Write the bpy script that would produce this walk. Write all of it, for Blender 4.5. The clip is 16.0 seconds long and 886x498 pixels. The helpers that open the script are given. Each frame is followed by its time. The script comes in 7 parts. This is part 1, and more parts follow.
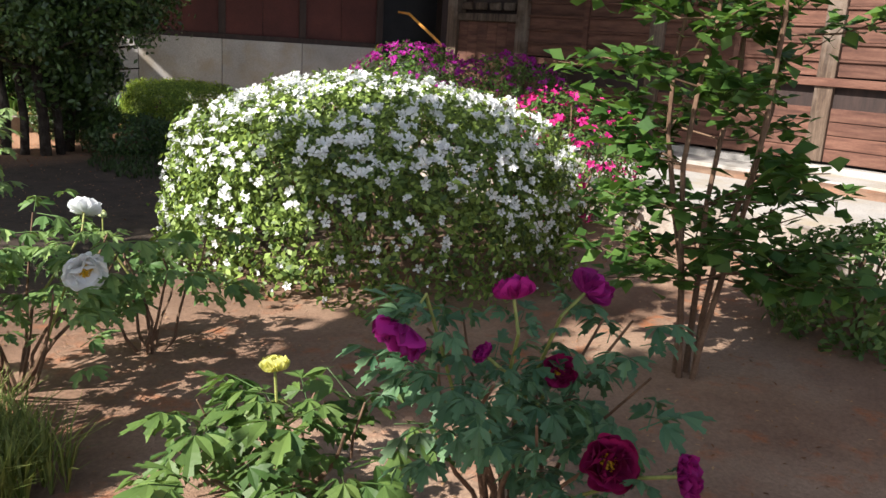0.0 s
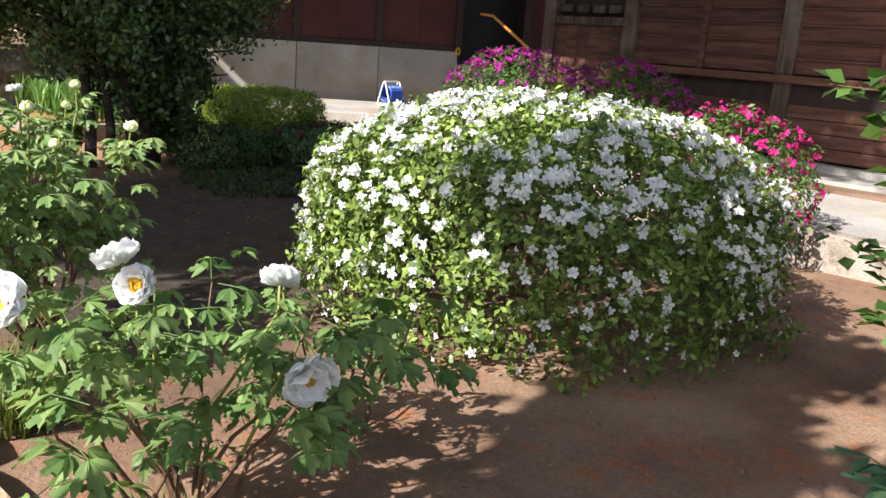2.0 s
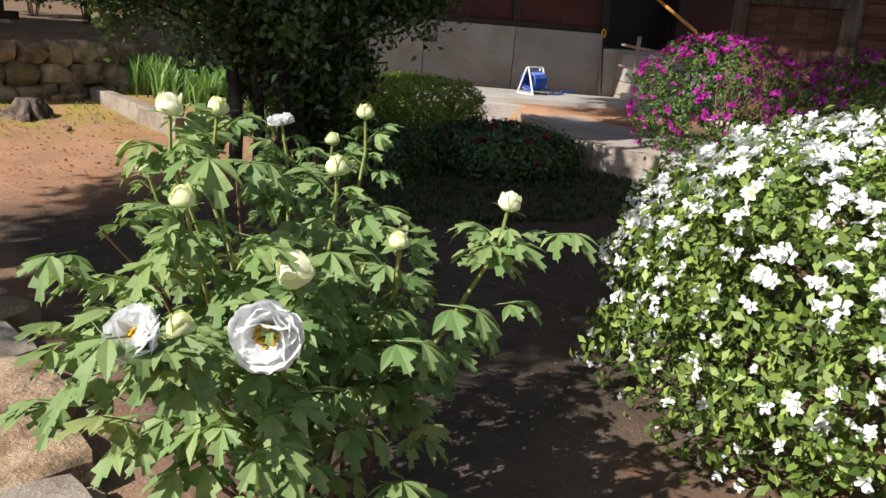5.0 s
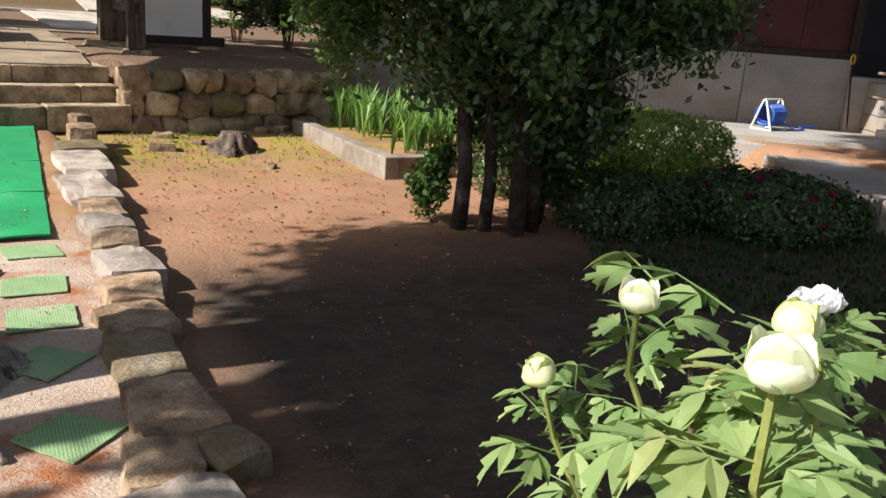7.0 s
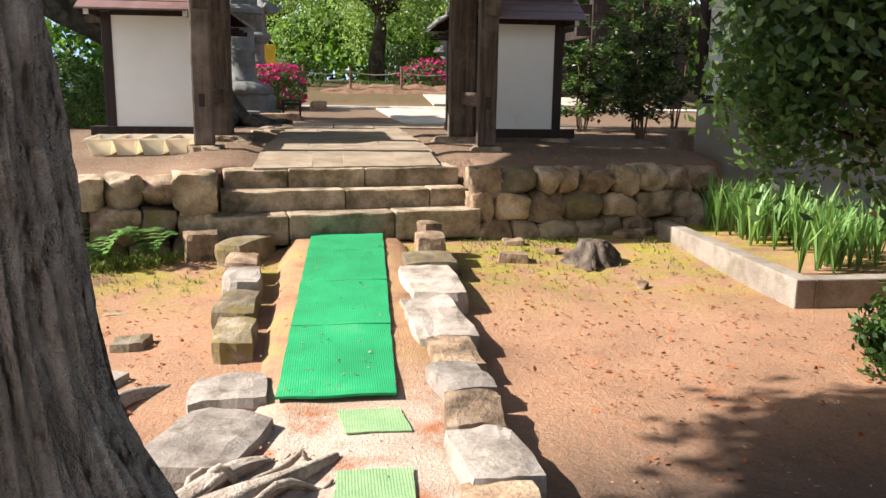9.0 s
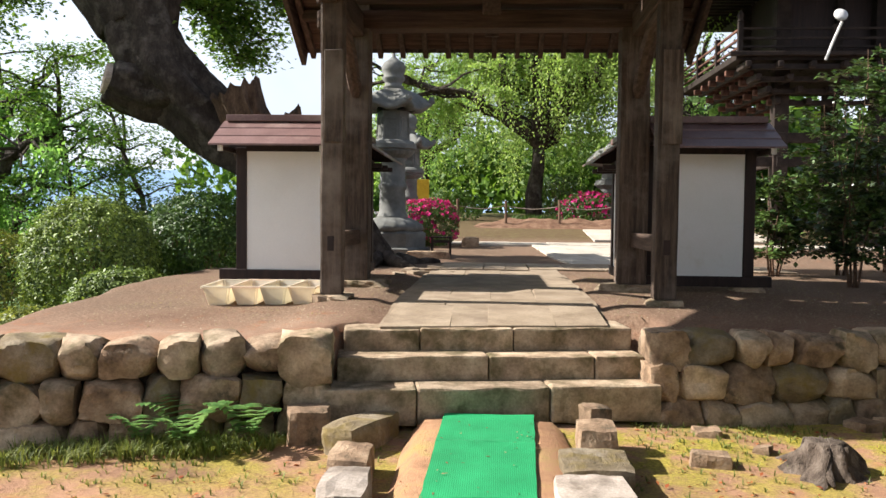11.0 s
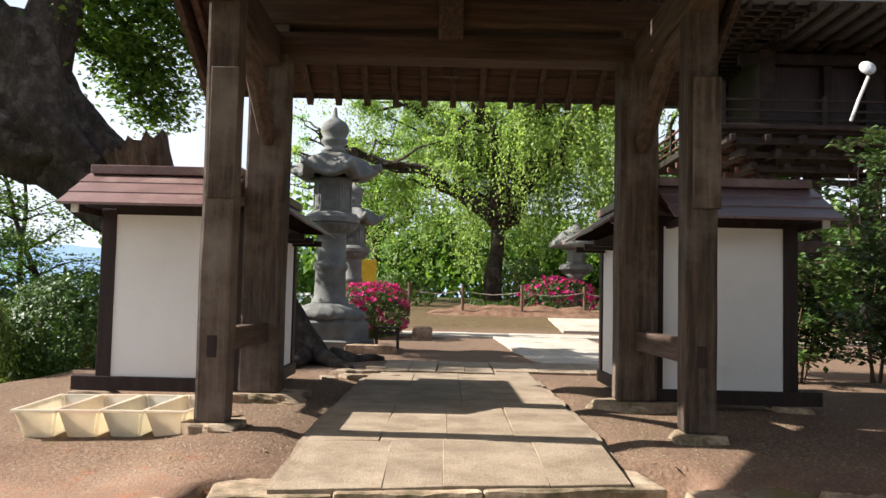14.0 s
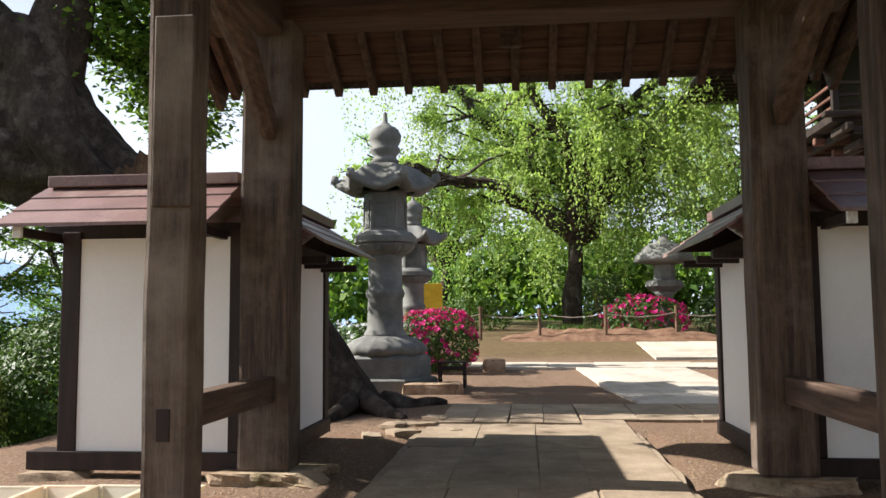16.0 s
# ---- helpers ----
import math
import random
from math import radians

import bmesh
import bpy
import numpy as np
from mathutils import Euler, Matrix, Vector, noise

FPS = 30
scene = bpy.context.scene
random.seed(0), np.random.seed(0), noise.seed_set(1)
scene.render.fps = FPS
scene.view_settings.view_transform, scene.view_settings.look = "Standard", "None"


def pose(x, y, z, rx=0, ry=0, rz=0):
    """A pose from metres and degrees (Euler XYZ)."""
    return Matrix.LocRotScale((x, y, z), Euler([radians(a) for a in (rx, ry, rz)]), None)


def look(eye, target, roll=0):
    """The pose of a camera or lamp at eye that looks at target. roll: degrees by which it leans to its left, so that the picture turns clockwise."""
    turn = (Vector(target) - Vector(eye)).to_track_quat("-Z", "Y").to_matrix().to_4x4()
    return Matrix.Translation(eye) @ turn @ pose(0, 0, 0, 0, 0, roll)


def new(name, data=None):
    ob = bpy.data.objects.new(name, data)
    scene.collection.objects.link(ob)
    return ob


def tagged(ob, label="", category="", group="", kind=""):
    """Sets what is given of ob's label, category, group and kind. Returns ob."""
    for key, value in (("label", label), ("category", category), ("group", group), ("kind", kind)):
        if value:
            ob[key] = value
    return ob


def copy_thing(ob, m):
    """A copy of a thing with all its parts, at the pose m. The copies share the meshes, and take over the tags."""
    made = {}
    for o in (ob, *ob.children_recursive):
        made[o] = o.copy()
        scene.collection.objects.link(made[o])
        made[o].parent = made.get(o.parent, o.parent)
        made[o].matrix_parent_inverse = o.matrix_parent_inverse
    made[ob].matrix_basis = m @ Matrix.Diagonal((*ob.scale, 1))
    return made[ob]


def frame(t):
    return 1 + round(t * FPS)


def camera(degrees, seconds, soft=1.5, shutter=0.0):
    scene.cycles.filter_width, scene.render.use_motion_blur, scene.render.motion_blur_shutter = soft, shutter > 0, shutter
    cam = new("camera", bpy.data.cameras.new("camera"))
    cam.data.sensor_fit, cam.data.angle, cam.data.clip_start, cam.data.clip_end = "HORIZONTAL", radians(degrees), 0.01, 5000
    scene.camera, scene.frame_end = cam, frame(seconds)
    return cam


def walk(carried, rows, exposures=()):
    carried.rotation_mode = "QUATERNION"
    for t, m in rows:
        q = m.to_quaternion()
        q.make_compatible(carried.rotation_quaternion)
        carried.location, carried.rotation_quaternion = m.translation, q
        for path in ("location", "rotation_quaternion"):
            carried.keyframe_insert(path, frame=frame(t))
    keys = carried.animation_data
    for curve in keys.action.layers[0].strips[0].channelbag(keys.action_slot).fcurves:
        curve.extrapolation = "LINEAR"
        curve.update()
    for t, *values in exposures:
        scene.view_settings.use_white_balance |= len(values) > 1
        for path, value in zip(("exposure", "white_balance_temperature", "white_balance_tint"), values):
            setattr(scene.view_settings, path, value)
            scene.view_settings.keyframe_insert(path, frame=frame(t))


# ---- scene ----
cam = camera(56.5, 16.0)
PATH = [
    (0, (-0.483, -15.087, 1.178), (0.953, -13.781, 0.696), 3.7),
    (0.5, (-0.441, -14.798, 1.188), (0.945, -13.451, 0.676), 3.1),
    (1, (-0.504, -14.474, 1.197), (0.933, -13.171, 0.71), 4.1),
    (1.5, (-0.518, -14.156, 1.185), (0.916, -12.846, 0.707), 4.2),
    (2, (-0.448, -13.785, 1.194), (0.93, -12.42, 0.706), 4.0),
    (2.5, (-0.4, -13.422, 1.177), (0.975, -12.066, 0.658), 4.5),
    (3, (-0.42, -13.006, 1.179), (0.941, -11.646, 0.633), 4.8),
    (3.5, (-0.326, -12.648, 1.155), (0.987, -11.26, 0.566), 4.7),
    (4, (-0.295, -12.27, 1.173), (0.997, -10.861, 0.587), 4.9),
    (6.5, (-0.19, -10.43, 1.183), (0.933, -8.858, 0.666), 4.4),
    (7, (-0.12, -10.071, 1.192), (0.845, -8.405, 0.651), 4.3),
    (7.5, (-0.119, -9.676, 1.175), (0.693, -7.927, 0.644), 4.9),
    (8, (-0.103, -9.284, 1.226), (0.52, -7.455, 0.71), 3.0),
    (8.5, (-0.019, -8.818, 1.207), (0.37, -6.917, 0.722), 1.5),
    (9, (-0.053, -8.394, 1.221), (0.203, -6.449, 0.83), 0.8),
    (9.5, (-0.043, -7.979, 1.268), (0.092, -6.002, 0.999), -0.1),
    (10, (0.008, -7.51, 1.297), (-0.066, -5.521, 1.1), -0.8),
    (12.5, (0.082, -5.517, 1.325), (-0.051, -3.522, 1.378), 1.2),
    (13, (0.063, -5.04, 1.329), (-0.057, -3.046, 1.41), 1.3),
    (13.5, (0.064, -4.598, 1.356), (-0.027, -2.602, 1.455), 1.7),
    (14, (0.036, -4.101, 1.373), (0.022, -2.105, 1.492), 1.3),
    (14.5, (0.068, -3.599, 1.384), (0.011, -1.603, 1.499), -0.1),
    (15, (0.069, -3.119, 1.401), (-0.023, -1.123, 1.498), -0.6),
    (15.5, (0.051, -2.633, 1.447), (-0.065, -0.639, 1.559), -0.9),
    (16, (0.105, -2.139, 1.494), (-0.092, -0.156, 1.662), -0.4),
]
walk(cam, [(t, look(eye, target, roll)) for t, eye, target, roll in PATH], [(0, 1.2), (2, 1.25), (4, 0.72), (6.5, 0.8), (8, 1.1), (9, 1.3), (10, 1.2), (12.5, 1.2), (16, 1.2)])

# ---- world, sun ----
SUN_TO = Vector((-0.776, 0.045, 0.63)).normalized()
world = bpy.data.worlds.new("world")
scene.world = world
world.use_nodes = True
wn = world.node_tree
sky = wn.nodes.new("ShaderNodeTexSky")
sky.sky_type = "NISHITA"
sky.sun_disc = False
sky.sun_elevation = math.asin(SUN_TO.z)
sky.sun_rotation = math.atan2(SUN_TO.x, SUN_TO.y)
sky.air_density, sky.dust_density, sky.ozone_density = 1.0, 2.5, 1.0
# thin bright cloud over the whole sky
sky_at = wn.nodes.new("ShaderNodeTexCoord")
cloud = wn.nodes.new("ShaderNodeTexNoise")
cloud.inputs["Scale"].default_value, cloud.inputs["Detail"].default_value = 2.2, 5.0
wn.links.new(sky_at.outputs["Generated"], cloud.inputs["Vector"])
cover = wn.nodes.new("ShaderNodeMapRange")
cover.inputs[1].default_value, cover.inputs[2].default_value = 0.35, 0.6
cover.inputs[3].default_value, cover.inputs[4].default_value = 0.55, 1.0
# haze thins out towards the zenith
sky_z = wn.nodes.new("ShaderNodeSeparateXYZ")
wn.links.new(sky_at.outputs["Generated"], sky_z.inputs[0])
thin = wn.nodes.new("ShaderNodeMapRange")
thin.inputs[1].default_value, thin.inputs[2].default_value = 0.05, 0.75
thin.inputs[3].default_value, thin.inputs[4].default_value = 1.0, 0.06
wn.links.new(sky_z.outputs[2], thin.inputs[0])
haze = wn.nodes.new("ShaderNodeMath")
haze.operation = "MULTIPLY"
wn.links.new(cover.outputs[0], haze.inputs[0])
wn.links.new(thin.outputs[0], haze.inputs[1])
wn.links.new(cloud.outputs["Fac"], cover.inputs[0])
veil = wn.nodes.new("ShaderNodeMix")
veil.data_type = "RGBA"
wn.links.new(haze.outputs[0], veil.inputs[0])
wn.links.new(sky.outputs[0], veil.inputs[6])
veil.inputs[7].default_value = (8.5, 9.2, 10.6, 1)
wn.links.new(veil.outputs[2], wn.nodes["Background"].inputs[0])
wn.nodes["Background"].inputs[1].default_value = 0.065
sun_data = bpy.data.lights.new("sun", "SUN")
sun_data.energy, sun_data.angle, sun_data.color = 5.0, radians(0.55), (1.0, 0.945, 0.885)
sun = new("sun", sun_data)
sun.matrix_world = look(SUN_TO * 30, (0, 0, 0))


# ---- materials ----
def nodes_of(name):
    m = bpy.data.materials.new(name)
    m.use_nodes = True
    t = m.node_tree
    return m, t, t.nodes["Principled BSDF"]


def coords(t, scale, spread=True):
    """World position at real size, shifted a little per object."""
    geo = t.nodes.new("ShaderNodeNewGeometry")
    mp = t.nodes.new("ShaderNodeMapping")
    t.links.new(geo.outputs["Position"], mp.inputs["Vector"])
    mp.inputs["Scale"].default_value = scale
    if spread:
        oi = t.nodes.new("ShaderNodeObjectInfo")
        mu = t.nodes.new("ShaderNodeMath")
        mu.operation = "MULTIPLY"
        mu.inputs[1].default_value = 37.0
        t.links.new(oi.outputs["Random"], mu.inputs[0])
        t.links.new(mu.outputs[0], mp.inputs["Location"])
    return mp.outputs[0]


def noise_tex(t, vec, scale, detail=4.0, rough=0.6):
    n = t.nodes.new("ShaderNodeTexNoise")
    n.inputs["Scale"].default_value = scale
    n.inputs["Detail"].default_value = detail
    n.inputs["Roughness"].default_value = rough
    t.links.new(vec, n.inputs["Vector"])
    return n.outputs["Fac"]


def ramp(t, fac, stops):
    r = t.nodes.new("ShaderNodeValToRGB")
    e = r.color_ramp.elements
    while len(e) < len(stops):
        e.new(0.5)
    for k, (p, c) in enumerate(stops):
        e[k].position = p
        e[k].color = (*c, 1.0)
    t.links.new(fac, r.inputs[0])
    return r.outputs[0]


def mixc(t, fac, a, b, mode="MIX"):
    m = t.nodes.new("ShaderNodeMix")
    m.data_type, m.blend_type = "RGBA", mode
    for sock, v in ((m.inputs[0], fac), (m.inputs[6], a), (m.inputs[7], b)):
        if isinstance(v, (int, float)):
            sock.default_value = v
        elif isinstance(v, tuple):
            sock.default_value = (*v, 1.0)
        else:
            t.links.new(v, sock)
    return m.outputs[2]


def bump(t, bsdf, fac, strength, dist=0.01):
    b = t.nodes.new("ShaderNodeBump")
    b.inputs["Strength"].default_value = strength
    b.inputs["Distance"].default_value = dist
    t.links.new(fac, b.inputs["Height"])
    t.links.new(b.outputs[0], bsdf.inputs["Normal"])


def surface(name, stops, big=1.5, fine=30.0, rough=0.85, relief=0.4, dist=0.01, stretch=(1, 1, 1), metal=0.0, spots=None, vary=0.0, spec=0.3, grain=0.65, even=False):
    """Two scales of variation, grain and relief. spots: (colour, scale, from, to) of stains."""
    m, t, p = nodes_of(name)
    v = coords(t, stretch)
    a = noise_tex(t, v, big, 5.0)
    f = noise_tex(t, coords(t, (1, 1, 1)) if even else v, fine, 4.0, 0.7)
    col = ramp(t, a, stops)
    col = mixc(t, grain, col, ramp(t, f, [(0.25, (0.45, 0.45, 0.45)), (0.75, (1.25, 1.25, 1.25))]), "MULTIPLY")
    if spots:
        v2 = coords(t, (1, 1, 1))
        s = ramp(t, noise_tex(t, v2, spots[1], 6.0, 0.65), [(spots[2], (0, 0, 0)), (spots[3], (1, 1, 1))])
        col = mixc(t, s, col, spots[0])
    if vary:
        oi = t.nodes.new("ShaderNodeObjectInfo")
        col = mixc(t, 1.0, col, ramp(t, oi.outputs["Random"], [(0.0, (1 - vary,) * 3), (1.0, (1 + vary, 1 + vary * 0.9, 1 + vary * 0.75))]), "MULTIPLY")
    t.links.new(col, p.inputs["Base Color"])
    p.inputs["Roughness"].default_value = rough
    p.inputs["Metallic"].default_value = metal
    p.inputs["Specular IOR Level"].default_value = spec
    bump(t, p, f, relief, dist)
    return m


def leafy(name, dark, light, glow=0.35, rough=0.5, spec=0.35, mottle=0.5, through_tint=(1.25, 1.2, 0.75)):
    """Leaf or petal: colour varies leaf by leaf, some light passes through."""
    m, t, p = nodes_of(name)
    geo = t.nodes.new("ShaderNodeNewGeometry")
    col = ramp(t, geo.outputs["Random Per Island"], [(0.0, dark), (0.6, tuple((a + b) / 2 for a, b in zip(dark, light))), (1.0, light)])
    oi = t.nodes.new("ShaderNodeObjectInfo")
    col = mixc(t, mottle, col, ramp(t, oi.outputs["Random"], [(0.0, (0.72, 0.78, 0.75)), (0.6, (1.05, 1.05, 1.0)), (0.93, (1.2, 1.12, 1.0)), (1.0, (1.55, 1.0, 1.0))]), "MULTIPLY")
    v = coords(t, (1, 1, 1))
    col = mixc(t, mottle, col, ramp(t, noise_tex(t, v, 9.0, 3.0), [(0.3, (0.7, 0.7, 0.7)), (0.7, (1.2, 1.2, 1.2))]), "MULTIPLY")
    t.links.new(col, p.inputs["Base Color"])
    p.inputs["Roughness"].default_value = rough
    p.inputs["Specular IOR Level"].default_value = spec
    bump(t, p, noise_tex(t, v, 70.0, 3.0), 0.35, 0.004)
    tr = t.nodes.new("ShaderNodeBsdfTranslucent")
    t.links.new(mixc(t, 1.0, col, through_tint, "MULTIPLY"), tr.inputs[0])
    mx = t.nodes.new("ShaderNodeMixShader")
    mx.inputs[0].default_value = glow
    t.links.new(p.outputs[0], mx.inputs[1])
    t.links.new(tr.outputs[0], mx.inputs[2])
    t.links.new(mx.outputs[0], t.nodes["Material Output"].inputs[0])
    return m


def band(t, axis, lo, hi):
    """0 to 1 along a world axis."""
    geo = t.nodes.new("ShaderNodeNewGeometry")
    sx = t.nodes.new("ShaderNodeSeparateXYZ")
    t.links.new(geo.outputs["Position"], sx.inputs[0])
    mr = t.nodes.new("ShaderNodeMapRange")
    mr.inputs[1].default_value, mr.inputs[2].default_value = lo, hi
    t.links.new(sx.outputs[axis], mr.inputs[0])
    return mr.outputs[0]


def times(t, a, b):
    m = t.nodes.new("ShaderNodeMath")
    m.operation = "MULTIPLY"
    t.links.new(a, m.inputs[0])
    t.links.new(b, m.inputs[1])
    return m.outputs[0]


def soil_material():
    m, t, p = nodes_of("bare_soil")
    v = coords(t, (1, 1, 1), False)
    a = noise_tex(t, v, 0.9, 6.0)
    f = noise_tex(t, v, 45.0, 5.0, 0.7)
    g = noise_tex(t, v, 6.0, 5.0, 0.65)
    col = ramp(t, a, [(0.3, (0.15, 0.087, 0.058)), (0.5, (0.245, 0.152, 0.103)), (0.72, (0.355, 0.245, 0.172))])
    # reddish litter in patches
    red = ramp(t, g, [(0.52, (0, 0, 0)), (0.66, (1, 1, 1))])
    redness = mixc(t, red, (0, 0, 0), ramp(t, noise_tex(t, v, 1.7, 3.0), [(0.45, (0, 0, 0)), (0.62, (0.8, 0.8, 0.8))]))
    col = mixc(t, redness, col, (0.36, 0.125, 0.05))
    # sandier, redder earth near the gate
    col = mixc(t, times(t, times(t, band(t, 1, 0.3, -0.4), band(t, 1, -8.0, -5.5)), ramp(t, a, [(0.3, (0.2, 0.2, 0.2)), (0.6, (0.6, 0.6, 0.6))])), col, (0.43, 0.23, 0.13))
    # tree shade painted into the soil: darker brown under the evergreens
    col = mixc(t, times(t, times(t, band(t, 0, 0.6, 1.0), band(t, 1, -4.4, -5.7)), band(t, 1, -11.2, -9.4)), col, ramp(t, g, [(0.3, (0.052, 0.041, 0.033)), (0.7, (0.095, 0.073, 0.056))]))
    # moss by the retaining wall
    near = times(t, band(t, 1, -2.9, -0.7), band(t, 2, 0.0, -0.15))
    moss = times(t, ramp(t, noise_tex(t, v, 2.6, 6.0, 0.7), [(0.40, (0, 0, 0)), (0.58, (1, 1, 1))]), near)
    col = mixc(t, moss, col, ramp(t, f, [(0.3, (0.19, 0.165, 0.03)), (0.7, (0.42, 0.36, 0.06))]))
    # grey grit on the upper terrace, brown lawn farther back
    up = band(t, 1, 0.4, 1.4)
    grit = ramp(t, f, [(0.3, (0.085, 0.055, 0.036)), (0.5, (0.165, 0.11, 0.073)), (0.7, (0.29, 0.21, 0.15))])
    col = mixc(t, times(t, up, ramp(t, a, [(0.35, (0.55, 0.55, 0.55)), (0.6, (1, 1, 1))])), col, grit)
    lawn = ramp(t, g, [(0.35, (0.10, 0.06, 0.035)), (0.65, (0.14, 0.11, 0.05))])
    col = mixc(t, band(t, 1, 14.5, 16.0), col, lawn)
    col = mixc(t, band(t, 1, 28.0, 45.0), col, (0.07, 0.12, 0.03))
    col = mixc(t, band(t, 0, -5.5, -8.0), col, (0.06, 0.11, 0.03))
    col = mixc(t, 0.6, col, ramp(t, f, [(0.25, (0.5, 0.5, 0.5)), (0.75, (1.3, 1.3, 1.3))]), "MULTIPLY")
    t.links.new(col, p.inputs["Base Color"])
    p.inputs["Roughness"].default_value = 0.95
    p.inputs["Specular IOR Level"].default_value = 0.15
    bump(t, p, mixc(t, 0.5, f, g), 0.8, 0.03)
    return m


def mat_material(name, stops):
    m, t, p = nodes_of(name)
    v = coords(t, (1, 1, 1), False)
    w = t.nodes.new("ShaderNodeTexWave")
    w.inputs["Scale"].default_value = 24.0
    w.inputs["Distortion"].default_value = 3.5
    w.inputs["Detail"].default_value = 3.0
    w.inputs["Detail Scale"].default_value = 6.0
    t.links.new(v, w.inputs["Vector"])
    a = noise_tex(t, v, 1.6, 5.0)
    f = noise_tex(t, v, 120.0, 3.0, 0.7)
    col = ramp(t, a, stops)
    col = mixc(t, 0.5, col, ramp(t, w.outputs["Fac"], [(0.1, (0.85, 0.85, 0.85)), (0.8, (1.06, 1.06, 1.06))]), "MULTIPLY")
    col = mixc(t, 0.5, col, ramp(t, f, [(0.3, (0.5, 0.5, 0.5)), (0.7, (1.35, 1.35, 1.35))]), "MULTIPLY")
    t.links.new(col, p.inputs["Base Color"])
    p.inputs["Roughness"].default_value = 0.8
    bump(t, p, mixc(t, 0.6, w.outputs["Fac"], f), 0.4, 0.006)
    return m


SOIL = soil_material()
SAND = surface("sandy_path", [(0.3, (0.34, 0.235, 0.17)), (0.5, (0.48, 0.37, 0.29)), (0.72, (0.58, 0.48, 0.39))], 1.3, 60, 0.95, 0.7, 0.02, spots=((0.34, 0.13, 0.055), 3.2, 0.5, 0.66))
_t = SAND.node_tree
_p = _t.nodes["Principled BSDF"]
_sand = _p.inputs["Base Color"].links[0].from_socket
_earth = ramp(_t, noise_tex(_t, coords(_t, (1, 1, 1), False), 3.0, 6.0, 0.7), [(0.3, (0.20, 0.105, 0.055)), (0.5, (0.36, 0.20, 0.11)), (0.68, (0.33, 0.245, 0.09))])
_t.links.new(mixc(_t, band(_t, 1, -4.7, -3.7), _sand, _earth), _p.inputs["Base Color"])
MATTING = mat_material("green_matting", [(0.3, (0.0, 0.20, 0.062)), (0.6, (0.005, 0.30, 0.10)), (0.8, (0.06, 0.33, 0.13))])
OLDMAT = mat_material("faded_matting", [(0.3, (0.14, 0.28, 0.11)), (0.55, (0.26, 0.38, 0.19)), (0.75, (0.44, 0.42, 0.30))])
STONE = surface("weathered_stone", [(0.30, (0.10, 0.066, 0.042)), (0.48, (0.28, 0.19, 0.122)), (0.72, (0.48, 0.365, 0.255))], 4.5, 40, 0.9, 0.8, 0.02, spots=((0.075, 0.062, 0.04), 6.0, 0.56, 0.7), vary=0.3)
MOSSY = surface("mossy_stone", [(0.28, (0.12, 0.09, 0.05)), (0.5, (0.24, 0.19, 0.12)), (0.75, (0.38, 0.33, 0.25))], 4.5, 40, 0.92, 0.8, 0.02, spots=((0.20, 0.15, 0.05), 4.0, 0.5, 0.66), vary=0.2)
STEPSTONE = surface("step_stone", [(0.3, (0.18, 0.125, 0.08)), (0.5, (0.40, 0.30, 0.205)), (0.72, (0.58, 0.47, 0.34))], 3.0, 45, 0.9, 0.6, 0.012, spots=((0.10, 0.082, 0.04), 3.5, 0.45, 0.66), vary=0.2)
PALESTONE = surface("pale_kerb_stone", [(0.3, (0.20, 0.165, 0.135)), (0.5, (0.36, 0.31, 0.265)), (0.75, (0.49, 0.435, 0.385))], 3.5, 50, 0.9, 0.6, 0.012, spots=((0.13, 0.10, 0.07), 5.0, 0.55, 0.72), vary=0.2)
SLAB = surface("paving_slab", [(0.3, (0.22, 0.165, 0.11)), (0.5, (0.32, 0.25, 0.175)), (0.75, (0.41, 0.33, 0.24))], 2.6, 55, 0.85, 0.6, 0.012, spots=((0.20, 0.15, 0.105), 2.2, 0.5, 0.7), vary=0.06)
LANTERN = surface("grey_granite", [(0.3, (0.115, 0.118, 0.11)), (0.55, (0.20, 0.203, 0.19)), (0.75, (0.28, 0.28, 0.265))], 2.0, 70, 0.85, 0.4, 0.01, spots=((0.10, 0.10, 0.085), 1.8, 0.5, 0.72))
CONCRETE = surface("concrete", [(0.3, (0.30, 0.285, 0.26)), (0.55, (0.39, 0.37, 0.345)), (0.75, (0.47, 0.45, 0.42))], 0.9, 50, 0.85, 0.25, 0.006, spots=((0.30, 0.24, 0.15), 0.7, 0.5, 0.75))
WOOD = surface("weathered_dark_wood", [(0.3, (0.038, 0.025, 0.018)), (0.5, (0.09, 0.06, 0.042)), (0.75, (0.18, 0.13, 0.095))], 7.0, 60, 0.75, 0.7, 0.01, stretch=(3.5, 3.5, 0.22), spots=((0.22, 0.18, 0.148), 1.3, 0.48, 0.75), vary=0.15, grain=1.0)
WOODX = surface("beam_wood", [(0.3, (0.042, 0.023, 0.015)), (0.5, (0.085, 0.048, 0.03)), (0.75, (0.145, 0.088, 0.058))], 7.0, 60, 0.75, 0.6, 0.01, stretch=(0.22, 3.5, 3.5), vary=0.15)
WOODY = surface("tie_wood", [(0.3, (0.042, 0.025, 0.017)), (0.5, (0.085, 0.054, 0.038)), (0.75, (0.15, 0.10, 0.075))], 7.0, 60, 0.75, 0.6, 0.01, stretch=(3.5, 0.22, 3.5), vary=0.15)
DARKWOOD = surface("stained_frame_wood", [(0.3, (0.018, 0.011, 0.010)), (0.6, (0.038, 0.022, 0.018)), (0.8, (0.06, 0.036, 0.028))], 5.0, 60, 0.6, 0.4, 0.006, stretch=(3, 3, 0.3))
